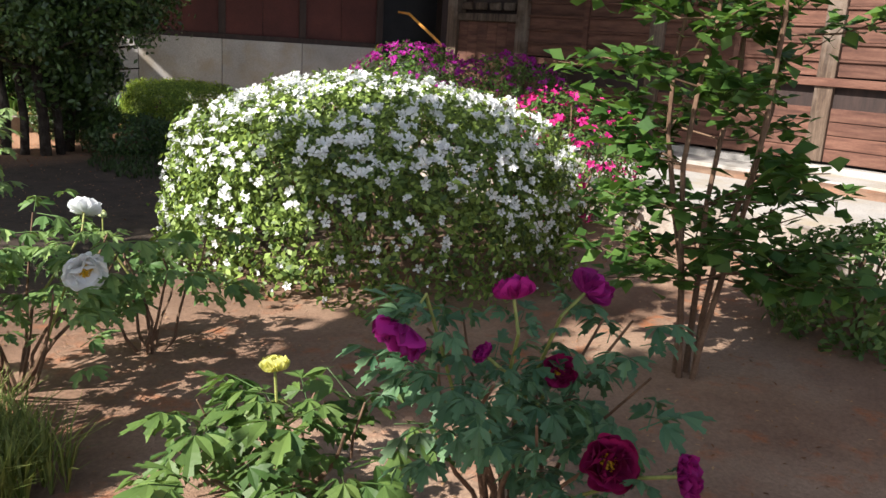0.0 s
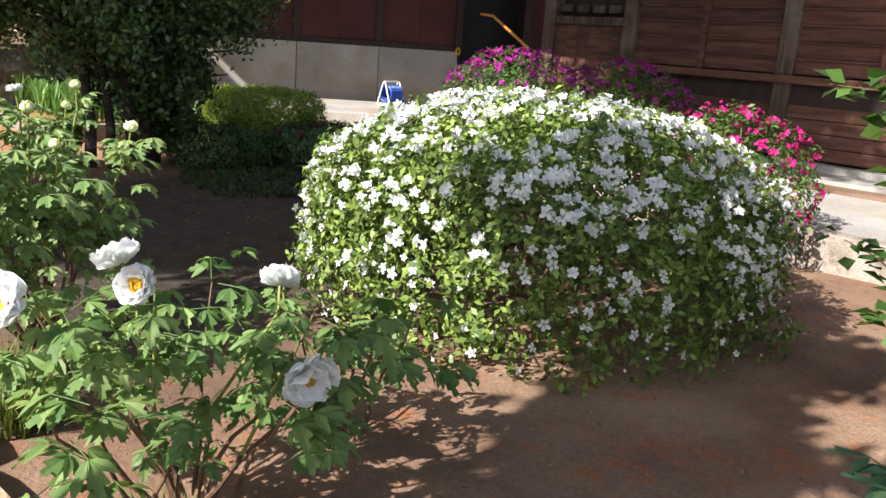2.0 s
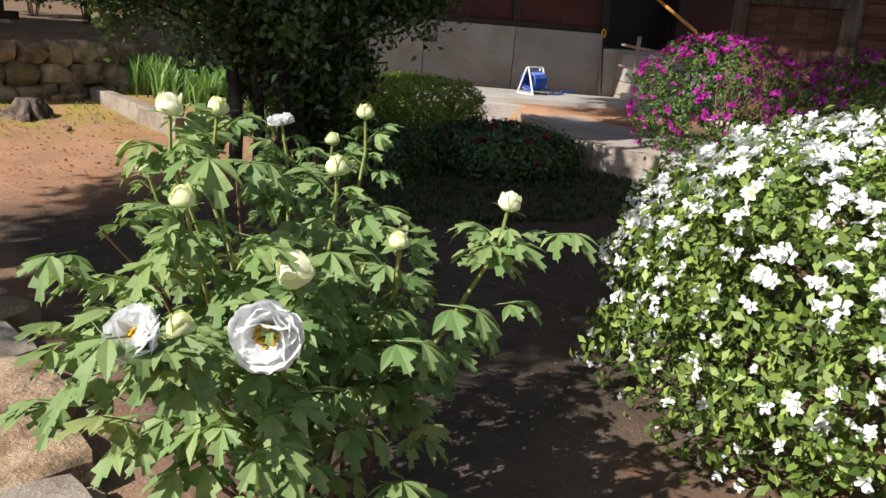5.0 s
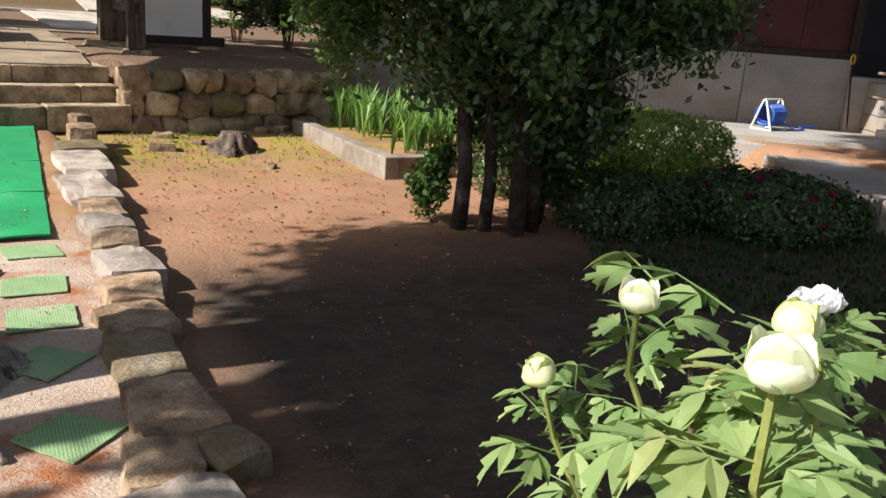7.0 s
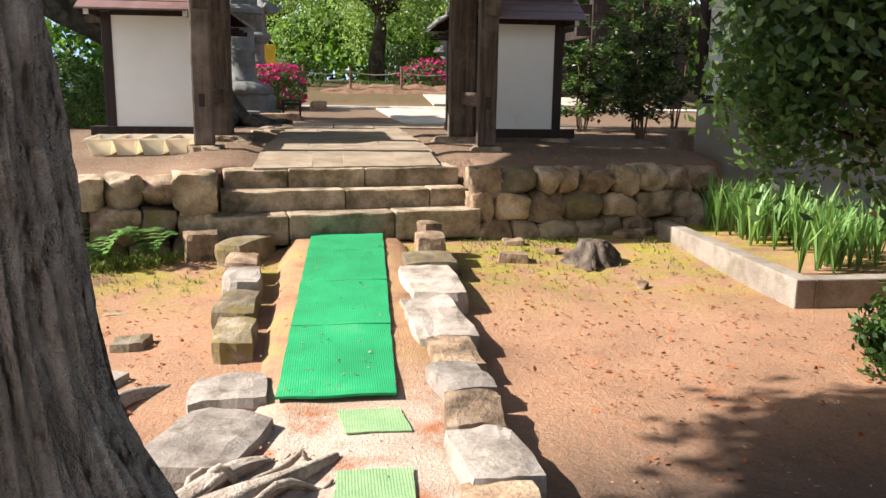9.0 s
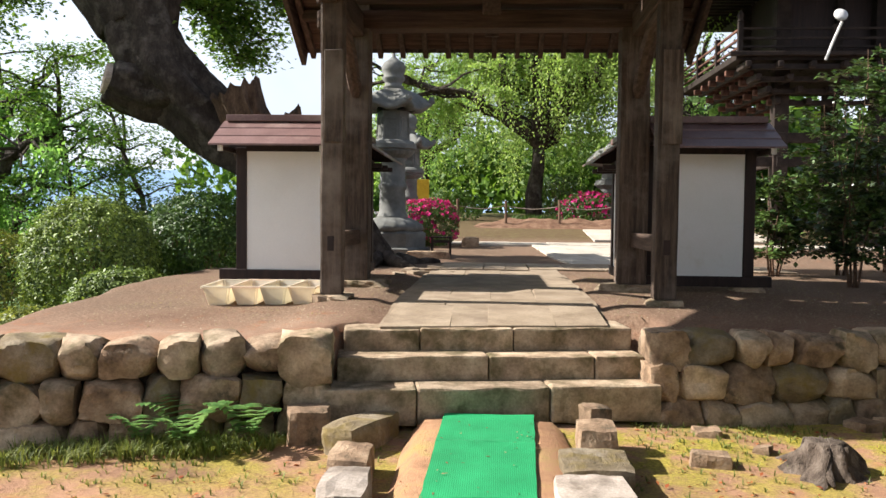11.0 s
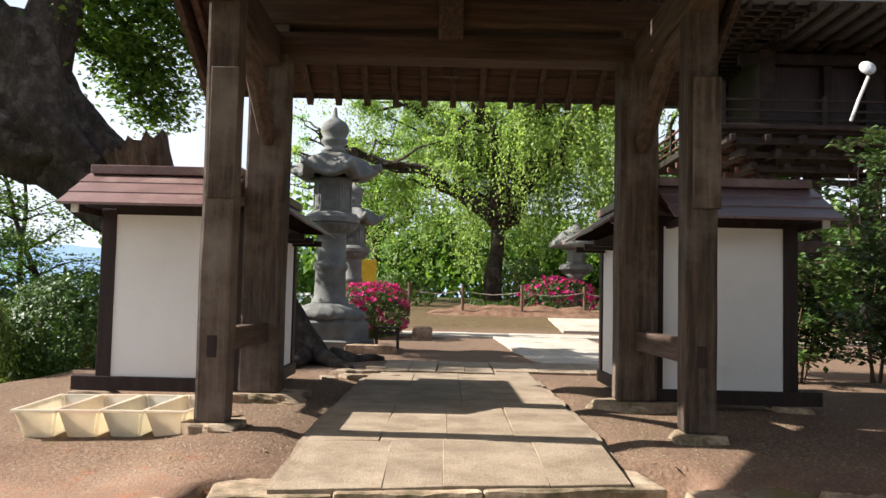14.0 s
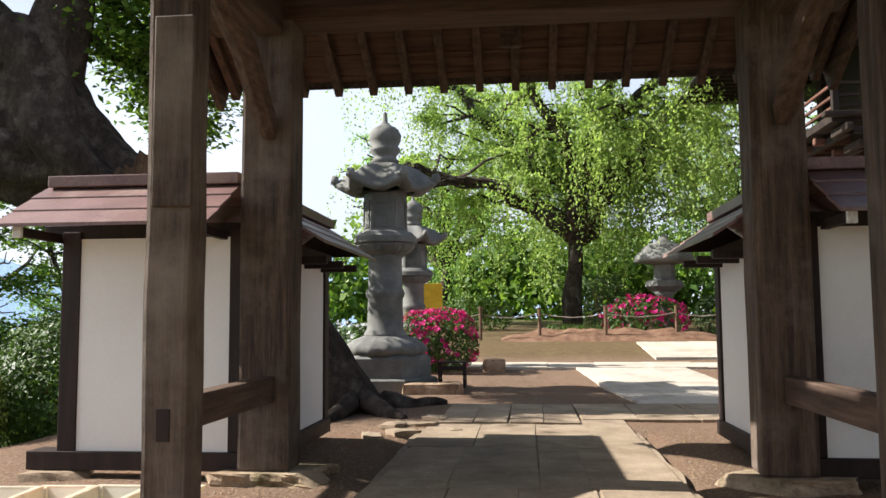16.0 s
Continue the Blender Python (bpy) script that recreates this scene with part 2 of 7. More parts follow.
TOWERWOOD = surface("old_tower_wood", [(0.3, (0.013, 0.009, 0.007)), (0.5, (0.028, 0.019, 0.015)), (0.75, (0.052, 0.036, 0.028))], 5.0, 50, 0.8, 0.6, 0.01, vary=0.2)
OLDCONCRETE = surface("stained_old_concrete", [(0.3, (0.17, 0.135, 0.105)), (0.5, (0.28, 0.235, 0.19)), (0.75, (0.38, 0.33, 0.28))], 2.5, 60, 0.9, 0.5, 0.01, spots=((0.13, 0.11, 0.06), 2.2, 0.5, 0.72))
BANKSOIL = surface("leafy_bank", [(0.3, (0.12, 0.06, 0.035)), (0.5, (0.21, 0.115, 0.07)), (0.75, (0.32, 0.20, 0.13))], 5.0, 40, 0.95, 0.9, 0.04)
SIDING = surface("brown_boards", [(0.3, (0.062, 0.028, 0.02)), (0.5, (0.115, 0.053, 0.037)), (0.75, (0.18, 0.092, 0.065))], 5.0, 60, 0.8, 0.5, 0.008, stretch=(3.0, 0.35, 3.0), vary=0.2)
MAROON = surface("maroon_wall", [(0.3, (0.052, 0.016, 0.015)), (0.6, (0.085, 0.026, 0.022)), (0.8, (0.11, 0.04, 0.032))], 1.4, 40, 0.75, 0.3, 0.006)
PLASTER = surface("white_plaster", [(0.3, (0.76, 0.75, 0.72)), (0.55, (0.82, 0.81, 0.79)), (0.8, (0.85, 0.84, 0.83))], 0.8, 60, 0.9, 0.12, 0.003, spots=((0.60, 0.54, 0.44), 0.9, 0.62, 0.85), grain=0.08)
METALROOF = surface("brown_sheet_roof", [(0.3, (0.15, 0.085, 0.078)), (0.55, (0.21, 0.125, 0.115)), (0.8, (0.28, 0.18, 0.165))], 2.2, 50, 0.42, 0.15, 0.004, spots=((0.32, 0.23, 0.20), 1.6, 0.55, 0.75), vary=0.1, spec=0.5)
TILE = surface("dark_roof_tile", [(0.3, (0.055, 0.055, 0.058)), (0.6, (0.10, 0.10, 0.105)), (0.8, (0.15, 0.15, 0.15))], 3, 50, 0.6, 0.3, 0.006)
BARK = surface("furrowed_bark", [(0.35, (0.11, 0.085, 0.066)), (0.43, (0.38, 0.32, 0.268)), (0.68, (0.60, 0.54, 0.475))], 11.0, 30, 0.95, 1.0, 0.08, even=True, stretch=(1.7, 1.7, 0.42), spots=((0.33, 0.29, 0.25), 5.0, 0.52, 0.7))
DARKBARK = surface("dark_bark", [(0.3, (0.028, 0.020, 0.015)), (0.5, (0.06, 0.045, 0.034)), (0.75, (0.13, 0.10, 0.08))], 4.0, 26, 0.95, 1.0, 0.08, stretch=(1.2, 1.2, 0.6), spots=((0.17, 0.145, 0.12), 3.0, 0.52, 0.72), grain=0.9)
ROOTWOOD = surface("bleached_root", [(0.3, (0.20, 0.15, 0.11)), (0.5, (0.38, 0.31, 0.25)), (0.75, (0.52, 0.45, 0.38))], 6.0, 40, 0.95, 0.9, 0.02, stretch=(1, 1, 1))
ROTWOOD = surface("rotten_wood", [(0.3, (0.05, 0.03, 0.02)), (0.5, (0.13, 0.08, 0.05)), (0.75, (0.24, 0.16, 0.10))], 5.0, 40, 0.95, 1.0, 0.05, stretch=(1.6, 1.6, 0.5))
STUMPWOOD = surface("weathered_stump_wood", [(0.3, (0.055, 0.04, 0.03)), (0.5, (0.17, 0.13, 0.10)), (0.75, (0.33, 0.27, 0.215))], 9.0, 40, 0.95, 1.0, 0.04, stretch=(1.6, 1.6, 0.6))
TWIG = surface("brown_stem", [(0.3, (0.09, 0.05, 0.03)), (0.6, (0.18, 0.11, 0.07)), (0.8, (0.26, 0.17, 0.11))], 8, 60, 0.8, 0.4, 0.004)
STEM = surface("green_stem", [(0.3, (0.16, 0.20, 0.05)), (0.6, (0.26, 0.28, 0.08)), (0.8, (0.30, 0.20, 0.10))], 8, 60, 0.6, 0.2, 0.003)
L_PEONY = leafy("peony_leaf", (0.085, 0.175, 0.05), (0.21, 0.31, 0.10), 0.35, 0.55)
L_BUDPEONY = leafy("pale_peony_leaf", (0.13, 0.23, 0.075), (0.29, 0.38, 0.16), 0.35, 0.55)
L_BLUE = leafy("bluish_peony_leaf", (0.045, 0.12, 0.06), (0.12, 0.22, 0.11), 0.3, 0.5)
L_AZALEA = leafy("azalea_leaf", (0.04, 0.08, 0.015), (0.31, 0.41, 0.09), 0.22, 0.5)
L_SHRUB = leafy("shrub_leaf", (0.05, 0.11, 0.03), (0.15, 0.235, 0.06), 0.4, 0.5)
L_YOUNG = leafy("young_tree_leaf", (0.045, 0.11, 0.025), (0.125, 0.225, 0.05), 0.4, 0.5)
L_DARK = leafy("evergreen_leaf", (0.025, 0.055, 0.018), (0.11, 0.19, 0.05), 0.18, 0.35, 0.5)
L_HEDGE = leafy("hedge_leaf", (0.03, 0.075, 0.015), (0.10, 0.18, 0.03), 0.25, 0.5)
# brighter version of the hedge leaf, with sunlight put into its colour
L_HEDGELIT = leafy("sunlit_hedge_leaf", (0.10, 0.20, 0.035), (0.34, 0.50, 0.09), 0.3, 0.5)
L_CHERRY = leafy("cherry_leaf", (0.17, 0.34, 0.085), (0.35, 0.55, 0.18), 0.5, 0.5, through_tint=(1.12, 1.2, 0.75))
L_IRIS = leafy("iris_blade", (0.09, 0.21, 0.06), (0.26, 0.42, 0.14), 0.4, 0.4)
L_GRASS = leafy("grass_blade", (0.10, 0.14, 0.03), (0.30, 0.33, 0.10), 0.35, 0.6)
L_COVER = leafy("ground_cover_blade", (0.03, 0.06, 0.02), (0.08, 0.12, 0.04), 0.25, 0.6)
L_WOODS = leafy("woodland_leaf", (0.05, 0.12, 0.02), (0.18, 0.30, 0.05), 0.4, 0.6)
P_WHITE = leafy("white_petal", (0.87, 0.87, 0.875), (0.91, 0.91, 0.905), 0.4, 0.7, 0.2, 0.05, (0.95, 0.98, 1.0))
P_CREAM = leafy("cream_bud", (0.50, 0.58, 0.22), (0.74, 0.78, 0.48), 0.25, 0.6, 0.2, 0.2)
P_BUDWHITE = leafy("white_bud", (0.70, 0.75, 0.52), (0.86, 0.87, 0.76), 0.35, 0.6, 0.2, 0.15)
P_YELLOW = leafy("pale_yellow_petal", (0.62, 0.60, 0.18), (0.75, 0.72, 0.28), 0.3, 0.6, 0.2)
P_MAGENTA = leafy("magenta_petal", (0.20, 0.006, 0.12), (0.42, 0.02, 0.26), 0.3, 0.6, 0.2)
P_CRIMSON = leafy("crimson_petal", (0.16, 0.004, 0.05), (0.30, 0.01, 0.10), 0.25, 0.6, 0.2)
P_PINK = leafy("pink_azalea_flower", (0.42, 0.01, 0.14), (0.68, 0.04, 0.28), 0.3, 0.6, 0.2)
P_PURPLE = leafy("purple_azalea_flower", (0.22, 0.01, 0.20), (0.42, 0.03, 0.36), 0.3, 0.6, 0.2)
P_STAMEN = leafy("yellow_stamen", (0.65, 0.36, 0.02), (0.80, 0.52, 0.05), 0.1, 0.7, 0.2)
LITTER = leafy("fallen_leaf", (0.16, 0.07, 0.03), (0.45, 0.28, 0.16), 0.1, 0.9, 0.1)
REDLEAF = leafy("red_fallen_leaf", (0.22, 0.05, 0.02), (0.50, 0.17, 0.06), 0.1, 0.8, 0.2)
TUB = leafy("cream_plastic", (0.79, 0.75, 0.67), (0.85, 0.82, 0.75), 0.5, 0.45, 0.4, 0.3, (1.05, 1.0, 0.9))
WHITEPAINT = surface("white_paint", [(0.3, (0.66, 0.65, 0.63)), (0.7, (0.78, 0.77, 0.75))], 3, 40, 0.5, 0.1, 0.003)
BLUEHOSE = surface("blue_hose", [(0.3, (0.01, 0.05, 0.30)), (0.7, (0.03, 0.12, 0.50))], 8, 40, 0.45, 0.1, 0.003)
BRASS = surface("varnished_handrail", [(0.3, (0.55, 0.24, 0.05)), (0.7, (0.72, 0.36, 0.10))], 5, 40, 0.35, 0.1, 0.003)
YELLOW = surface("yellow_plastic", [(0.3, (0.60, 0.36, 0.02)), (0.7, (0.75, 0.48, 0.04))], 5, 40, 0.5, 0.1, 0.003)
BLACK = surface("dark_interior", [(0.3, (0.008, 0.008, 0.010)), (0.7, (0.02, 0.02, 0.022))], 2, 30, 0.6, 0.2, 0.004)
# distance haze is painted into the blue, and the hillside glows a little
HILL = surface("painted_haze_hillside", [(0.3, (0.40, 0.52, 0.70)), (0.7, (0.48, 0.60, 0.76))], 0.02, 0.3, 1.0, 0.0, 0.01)
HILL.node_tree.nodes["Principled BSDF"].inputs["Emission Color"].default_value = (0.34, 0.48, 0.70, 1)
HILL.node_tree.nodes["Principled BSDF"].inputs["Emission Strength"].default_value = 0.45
PLINTH = surface("grey_plinth_concrete", [(0.3, (0.25, 0.237, 0.225)), (0.55, (0.34, 0.325, 0.31)), (0.75, (0.42, 0.40, 0.38))], 0.9, 50, 0.85, 0.25, 0.006, spots=((0.24, 0.18, 0.10), 0.7, 0.5, 0.75))
WALK = surface("pale_walk_slab", [(0.3, (0.36, 0.31, 0.25)), (0.5, (0.47, 0.42, 0.35)), (0.75, (0.56, 0.51, 0.44))], 1.6, 55, 0.85, 0.35, 0.008, vary=0.06)
RAILPAINT = surface("brown_pipe_paint", [(0.3, (0.30, 0.20, 0.17)), (0.7, (0.44, 0.31, 0.27))], 3, 40, 0.5, 0.1, 0.003)


# ---- mesh helpers ----
def link_mesh(name, me, material, parent, label="", kind="", smooth=False):
    if material:
        me.materials.append(material)
    if smooth:
        me.polygons.foreach_set("use_smooth", [True] * len(me.polygons))
    ob = new(name, me)
    ob.parent = parent
    return tagged(ob, label=label, kind=kind)


def part(name, bm, material, parent=None, label="", smooth=False, kind=""):
    me = bpy.data.meshes.new(name)
    bm.to_mesh(me)
    bm.free()
    return link_mesh(name, me, material, parent, label, kind, smooth)


def arrays(name, verts, faces, material, parent=None, label="", smooth=False, kind=""):
    """A mesh object from numpy arrays; all faces have the same number of corners."""
    verts, faces = np.asarray(verts, np.float32), np.asarray(faces, np.int32)
    me = bpy.data.meshes.new(name)
    k = faces.shape[1]
    me.vertices.add(len(verts))
    me.vertices.foreach_set("co", verts.ravel())
    me.loops.add(faces.size)
    me.loops.foreach_set("vertex_index", faces.ravel())
    me.polygons.add(len(faces))
    me.polygons.foreach_set("loop_start", np.arange(0, faces.size, k, dtype=np.int32))
    me.polygons.foreach_set("loop_total", np.full(len(faces), k, np.int32))
    me.update(calc_edges=True)
    return link_mesh(name, me, material, parent, label, kind, smooth)


def thing(name, label, category, at=(0, 0, 0), group="", kind="", turn=0):
    e = new(name)
    e.empty_display_size = 0.1
    e.matrix_basis = pose(*at, 0, 0, turn)
    return tagged(e, label, category, group, kind)


def box(bm, x0, x1, y0, y1, z0, z1, bevel=0.0, m=None):
    c = bmesh.ops.create_cube(bm, size=1.0, matrix=(m or Matrix()) @ Matrix.Translation(((x0 + x1) / 2, (y0 + y1) / 2, (z0 + z1) / 2)) @ Matrix.Diagonal((x1 - x0, y1 - y0, z1 - z0, 1)))
    if bevel:
        ed = list({e for v in c["verts"] for e in v.link_edges})
        bmesh.ops.bevel(bm, geom=ed, offset=bevel, segments=2, affect="EDGES", profile=0.6)
    return bm


def a_box(name, dims, material, parent, bevel=0.006, label="", m=None):
    return part(name, box(bmesh.new(), *dims, bevel, m), material, parent, label)


def tube(bm, pts, radii, sides=8, rough=0.0, seed=0):
    """A tapered tube along points, with an uneven skin."""
    pts = [Vector(p) for p in pts]
    rings = []
    side = Vector((1, 0, 0))
    for i, p in enumerate(pts):
        d = (pts[min(i + 1, len(pts) - 1)] - pts[max(i - 1, 0)]).normalized()
        s = side - d * side.dot(d)
        if s.length < 0.05:
            s = Vector((0, 1, 0)) - d * d.y
        s.normalize()
        side = s
        u = d.cross(s)
        ring = []
        for k in range(sides):
            a = 2 * math.pi * k / sides
            w = s * math.cos(a) + u * math.sin(a)
            r = radii[i]
            if rough:
                r *= 1 + rough * noise.noise(Vector((w.x * 2.2 + seed, w.y * 2.2 + p.x, w.z * 2.2 + p.z * 0.7)))
            ring.append(bm.verts.new(p + w * r))
        rings.append(ring)
    for a, b in zip(rings, rings[1:]):
        for k in range(sides):
            bm.faces.new((a[k], a[(k + 1) % sides], b[(k + 1) % sides], b[k]))
    bm.faces.new(rings[0][::-1])
    bm.faces.new(rings[-1])
    return bm


def turned(bm, profile, sides=24, flute=0, depth=0.0):
    """A solid of revolution from (radius, height) pairs; flute: number of scallops."""
    rings = []
    for r, z, *f in profile:
        ring = []
        for k in range(sides):
            a = 2 * math.pi * k / sides
            q = r * (1 + (depth * abs(math.sin(a * flute / 2)) if f else 0))
            ring.append(bm.verts.new((q * math.cos(a), q * math.sin(a), z)))
        rings.append(ring)
    for a, b in zip(rings, rings[1:]):
        for k in range(sides):
            bm.faces.new((a[k], a[(k + 1) % sides], b[(k + 1) % sides], b[k]))
    bm.faces.new(rings[0][::-1])
    bm.faces.new(rings[-1])
    return bm


def rock(sx, sy, sz, rnd, square=0.55, lump=1.0, cut=0.0):
    """An uneven boulder: between a box and a ball."""
    bm = bmesh.new()
    bmesh.ops.create_cube(bm, size=2.0)
    bmesh.ops.subdivide_edges(bm, edges=bm.edges[:], cuts=8, use_grid_fill=True)
    off = Vector((rnd.uniform(0, 50), rnd.uniform(0, 50), rnd.uniform(0, 50)))
    planes = [(Vector((rnd.uniform(-1, 1), rnd.uniform(-1, 1), rnd.uniform(-1, 1))).normalized(), rnd.uniform(0.92, 1.15) - cut) for _ in range(12)]
    for v in bm.verts:
        ball = v.co.normalized() * 1.18
        p = v.co.lerp(ball, 1 - square)
        n1 = noise.noise(p * 0.9 + off) * 0.34 + noise.noise(p * 2.3 + off) * 0.13 + abs(noise.noise(p * 4.5 + off)) * 0.07
        p = p * (1 + lump * n1 + 0.07 * noise.noise(p * 7 + off) + 0.04 * noise.noise(p * 15 + off))
        for pn, pd in planes:
            over = p.dot(pn) - pd
            if over > 0:
                p -= pn * over * 0.92
        v.co = Vector((p.x * sx / 2, p.y * sy / 2, p.z * sz / 2))
    return bm


def spline(pts, rad, k=5):
    """Points and radii along a smooth curve through the given ones."""
    P = [Vector(p) for p in pts]
    out, r = [], []
    for i in range(len(P) - 1):
        a, b, c, d = P[max(i - 1, 0)], P[i], P[i + 1], P[min(i + 2, len(P) - 1)]
        for j in range(k):
            u = j / k
            out.append(0.5 * (2 * b + (c - a) * u + (2 * a - 5 * b + 4 * c - d) * u * u + (3 * b - a - 3 * c + d) * u ** 3))
            r.append(rad[i] + (rad[i + 1] - rad[i]) * u)
    return out + [P[-1]], r + [rad[-1]]


def leaf_cloud(points, normals, length, width, rng, jitter=0.7, hang=0.0):
    """Small folded leaves at points; returns vertices and quad faces."""
    n = len(points)
    up = normals + rng.normal(0, jitter, (n, 3))
    up /= np.linalg.norm(up, axis=1, keepdims=True) + 1e-9
    d = rng.normal(0, 1, (n, 3))
    d[:, 2] -= hang * 2
    d -= up * np.sum(d * up, axis=1, keepdims=True)
    d /= np.linalg.norm(d, axis=1, keepdims=True) + 1e-9
    s = np.cross(up, d)
    k = rng.uniform(0.65, 1.3, (n, 1))
    L, W = length * k, width * k
    base = points
    mid = points + d * L * 0.5 + up * L * 0.10
    tip = points + d * L - up * L * 0.05
    v = np.stack([base, mid + s * W, tip, mid - s * W], axis=1).reshape(-1, 3)
    return v, np.arange(n * 4).reshape(n, 4)


def blob_points(n, centre, radii, rng, clumps=60, spread=0.16, shell=0.62, floor=None):
    """Points gathered in clumps in the outer part of an ellipsoid, with gaps; and outward normals."""
    c = rng.normal(0, 1, (clumps, 3))
    c /= np.linalg.norm(c, axis=1, keepdims=True)
    c *= rng.uniform(shell, 1.0, (clumps, 1))
    idx = rng.integers(0, clumps, n)
    p = c[idx] + rng.normal(0, spread, (n, 3))
    nor = p / (np.linalg.norm(p, axis=1, keepdims=True) + 1e-9)
    p = p * np.array(radii) + np.array(centre)
    if floor is not None:
        ok = p[:, 2] > floor
        p, nor = p[ok], nor[ok]
    return p, nor


# ---- ground ----
def wall_line(x):
    """Front of the retaining wall and the steps."""
    if x < -1.25:
        return -0.42 + 0.27 * (x + 1.25)
    if x < 1.45:
        return -0.42 + 0.17 * (x + 1.25)
    return 0.05 + 0.10 * (x - 1.45)


def smooth(a, b, x):
    k = min(1.0, max(0.0, (x - a) / (b - a)))
    return k * k * (3 - 2 * k)


def ground_z(x, y):
    low = -0.43 + 0.06 * smooth(-1.6, -0.2, y) * smooth(3.6, 2.2, abs(x - 1.0))
    low += 0.025 * noise.noise(Vector((x * 0.7, y * 0.7, 0))) - 0.15 * smooth(-3.5, -8, x)
    if x > 8.6:
        low += 0.33 * smooth(8.6, 8.9, x)
    edge = wall_line(x) + (0.27 if not -1.2 < x < 1.45 else 0.85)
    if x > 4.45:
        edge += 2.6 * smooth(4.45, 4.65, x) + 3 * smooth(4.65, 6.5, x)
    hi = 0.34 + 0.09 * smooth(0.5, 1.6, y) + 0.17 * smooth(9.5, 13.0, y) + 0.35 * smooth(13.5, 20, y) + 0.5 * smooth(20, 40, y)
    hi += 0.02 * noise.noise(Vector((x * 0.9, y * 0.9, 5))) - 0.06 * smooth(1.25, 1.0, abs(x - 0.1)) * smooth(5.9, 5.6, y)
    hi -= 0.07 * smooth(-1.5, -2.0, x) * smooth(3.1, 2.5, y)
    k = smooth(edge, edge + 0.14, y)
    z = low + (hi - low) * k
    drop = smooth(-4.3, -6.2, x) * (1.5 + 6 * smooth(-8, -60, x))
    return z - drop * (0.35 + 0.65 * smooth(-3, 2, y))


def axis_lines(lo, hi, step, far):
    near = list(np.arange(lo, hi + 1e-6, step))
    out = [v * far for v in (0.002, 0.006, 0.015, 0.04, 0.1, 0.3, 1.0)]
    return [lo - d for d in reversed(out)] + near + [hi + d for d in out]


def build_ground():
    xs, ys = axis_lines(-8.0, 14.0, 0.14, 1800), axis_lines(-19.0, 25.0, 0.14, 1800)
    v = [(x, y, ground_z(max(-60, min(60, x)), max(-60, min(60, y)))) for y in ys for x in xs]
    w = len(xs)
    f = [(j * w + i, j * w + i + 1, (j + 1) * w + i + 1, (j + 1) * w + i) for j in range(len(ys) - 1) for i in range(w - 1)]
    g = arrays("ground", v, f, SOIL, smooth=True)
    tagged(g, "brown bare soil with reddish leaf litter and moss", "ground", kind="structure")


build_ground()


def bed_z(y):
    """Top of the sandy path, rising a little towards the steps."""
    return -0.28 - 0.105 * min(1.0, max(0.0, (-0.8 - y) / 3.6))


def build_path_bed():
    bm = bmesh.new()
    rows = []
    for j in range(0, 104):
        y = -16.4 + j * 0.156
        half = 0.66 + 0.05 * noise.noise(Vector((y, 0, 3)))
        row = []
        for i in range(9):
            k = i / 4 - 1
            z = bed_z(y) + 0.012 * noise.noise(Vector((k * 2, y * 1.3, 1))) - (0.16 if abs(k) == 1 else 0)
            row.append(bm.verts.new((0.05 + k * half - (0.35 * smooth(-8.0, -11, y)), min(y, wall_line(k * half) - 0.02), z)))
        rows.append(row)
    for a, b in zip(rows, rows[1:]):
        for i in range(8):
            bm.faces.new((a[i], a[i + 1], b[i + 1], b[i]))
    p = part("path", bm, SAND, smooth=True)
    tagged(p, "sandy footpath strewn with grit", "path", kind="structure")


build_path_bed()


# ---- steps and retaining wall ----
def build_steps():
    st = thing("stone_steps", "three worn stone steps with mossy risers", "steps", kind="structure")
    a = math.atan2(0.17, 1.0)
    rnd = random.Random(4)
    tops = (-0.045, 0.145, 0.335)
    cuts = ((-1.29, -0.52, 0.55, 1.47), (-1.15, 0.10, 1.00, 1.43), (-1.10, -0.45, 0.36, 1.42))
    for k in range(3):
        y0 = 0.30 * k
        for x0, x1 in zip(cuts[k], cuts[k][1:]):
            bm = bmesh.new()
            d = 0.40 if k < 2 else 0.5
            box(bm, x0 + 0.004, x1 - 0.004, y0 + rnd.uniform(-0.015, 0.015), y0 + d, tops[k] - (0.21 if k else 0.30), tops[k] + rnd.uniform(-0.008, 0.008), 0.022)
            bmesh.ops.subdivide_edges(bm, edges=[e for e in bm.edges if e.calc_length() > 0.3], cuts=9)
            for v in bm.verts:
                v.co += Vector((0, 0.018, 0.012)) * noise.noise(v.co * 4 + Vector((k, 0, 0))) + Vector((0, 0.010, 0.006)) * noise.noise(v.co * 14 + Vector((k, 5, 0)))
            bmesh.ops.transform(bm, matrix=Matrix.Translation((0, -0.24, 0)) @ Matrix.Rotation(a, 4, "Z"), verts=bm.verts)
            part("step_block", bm, STEPSTONE, st)


build_steps()


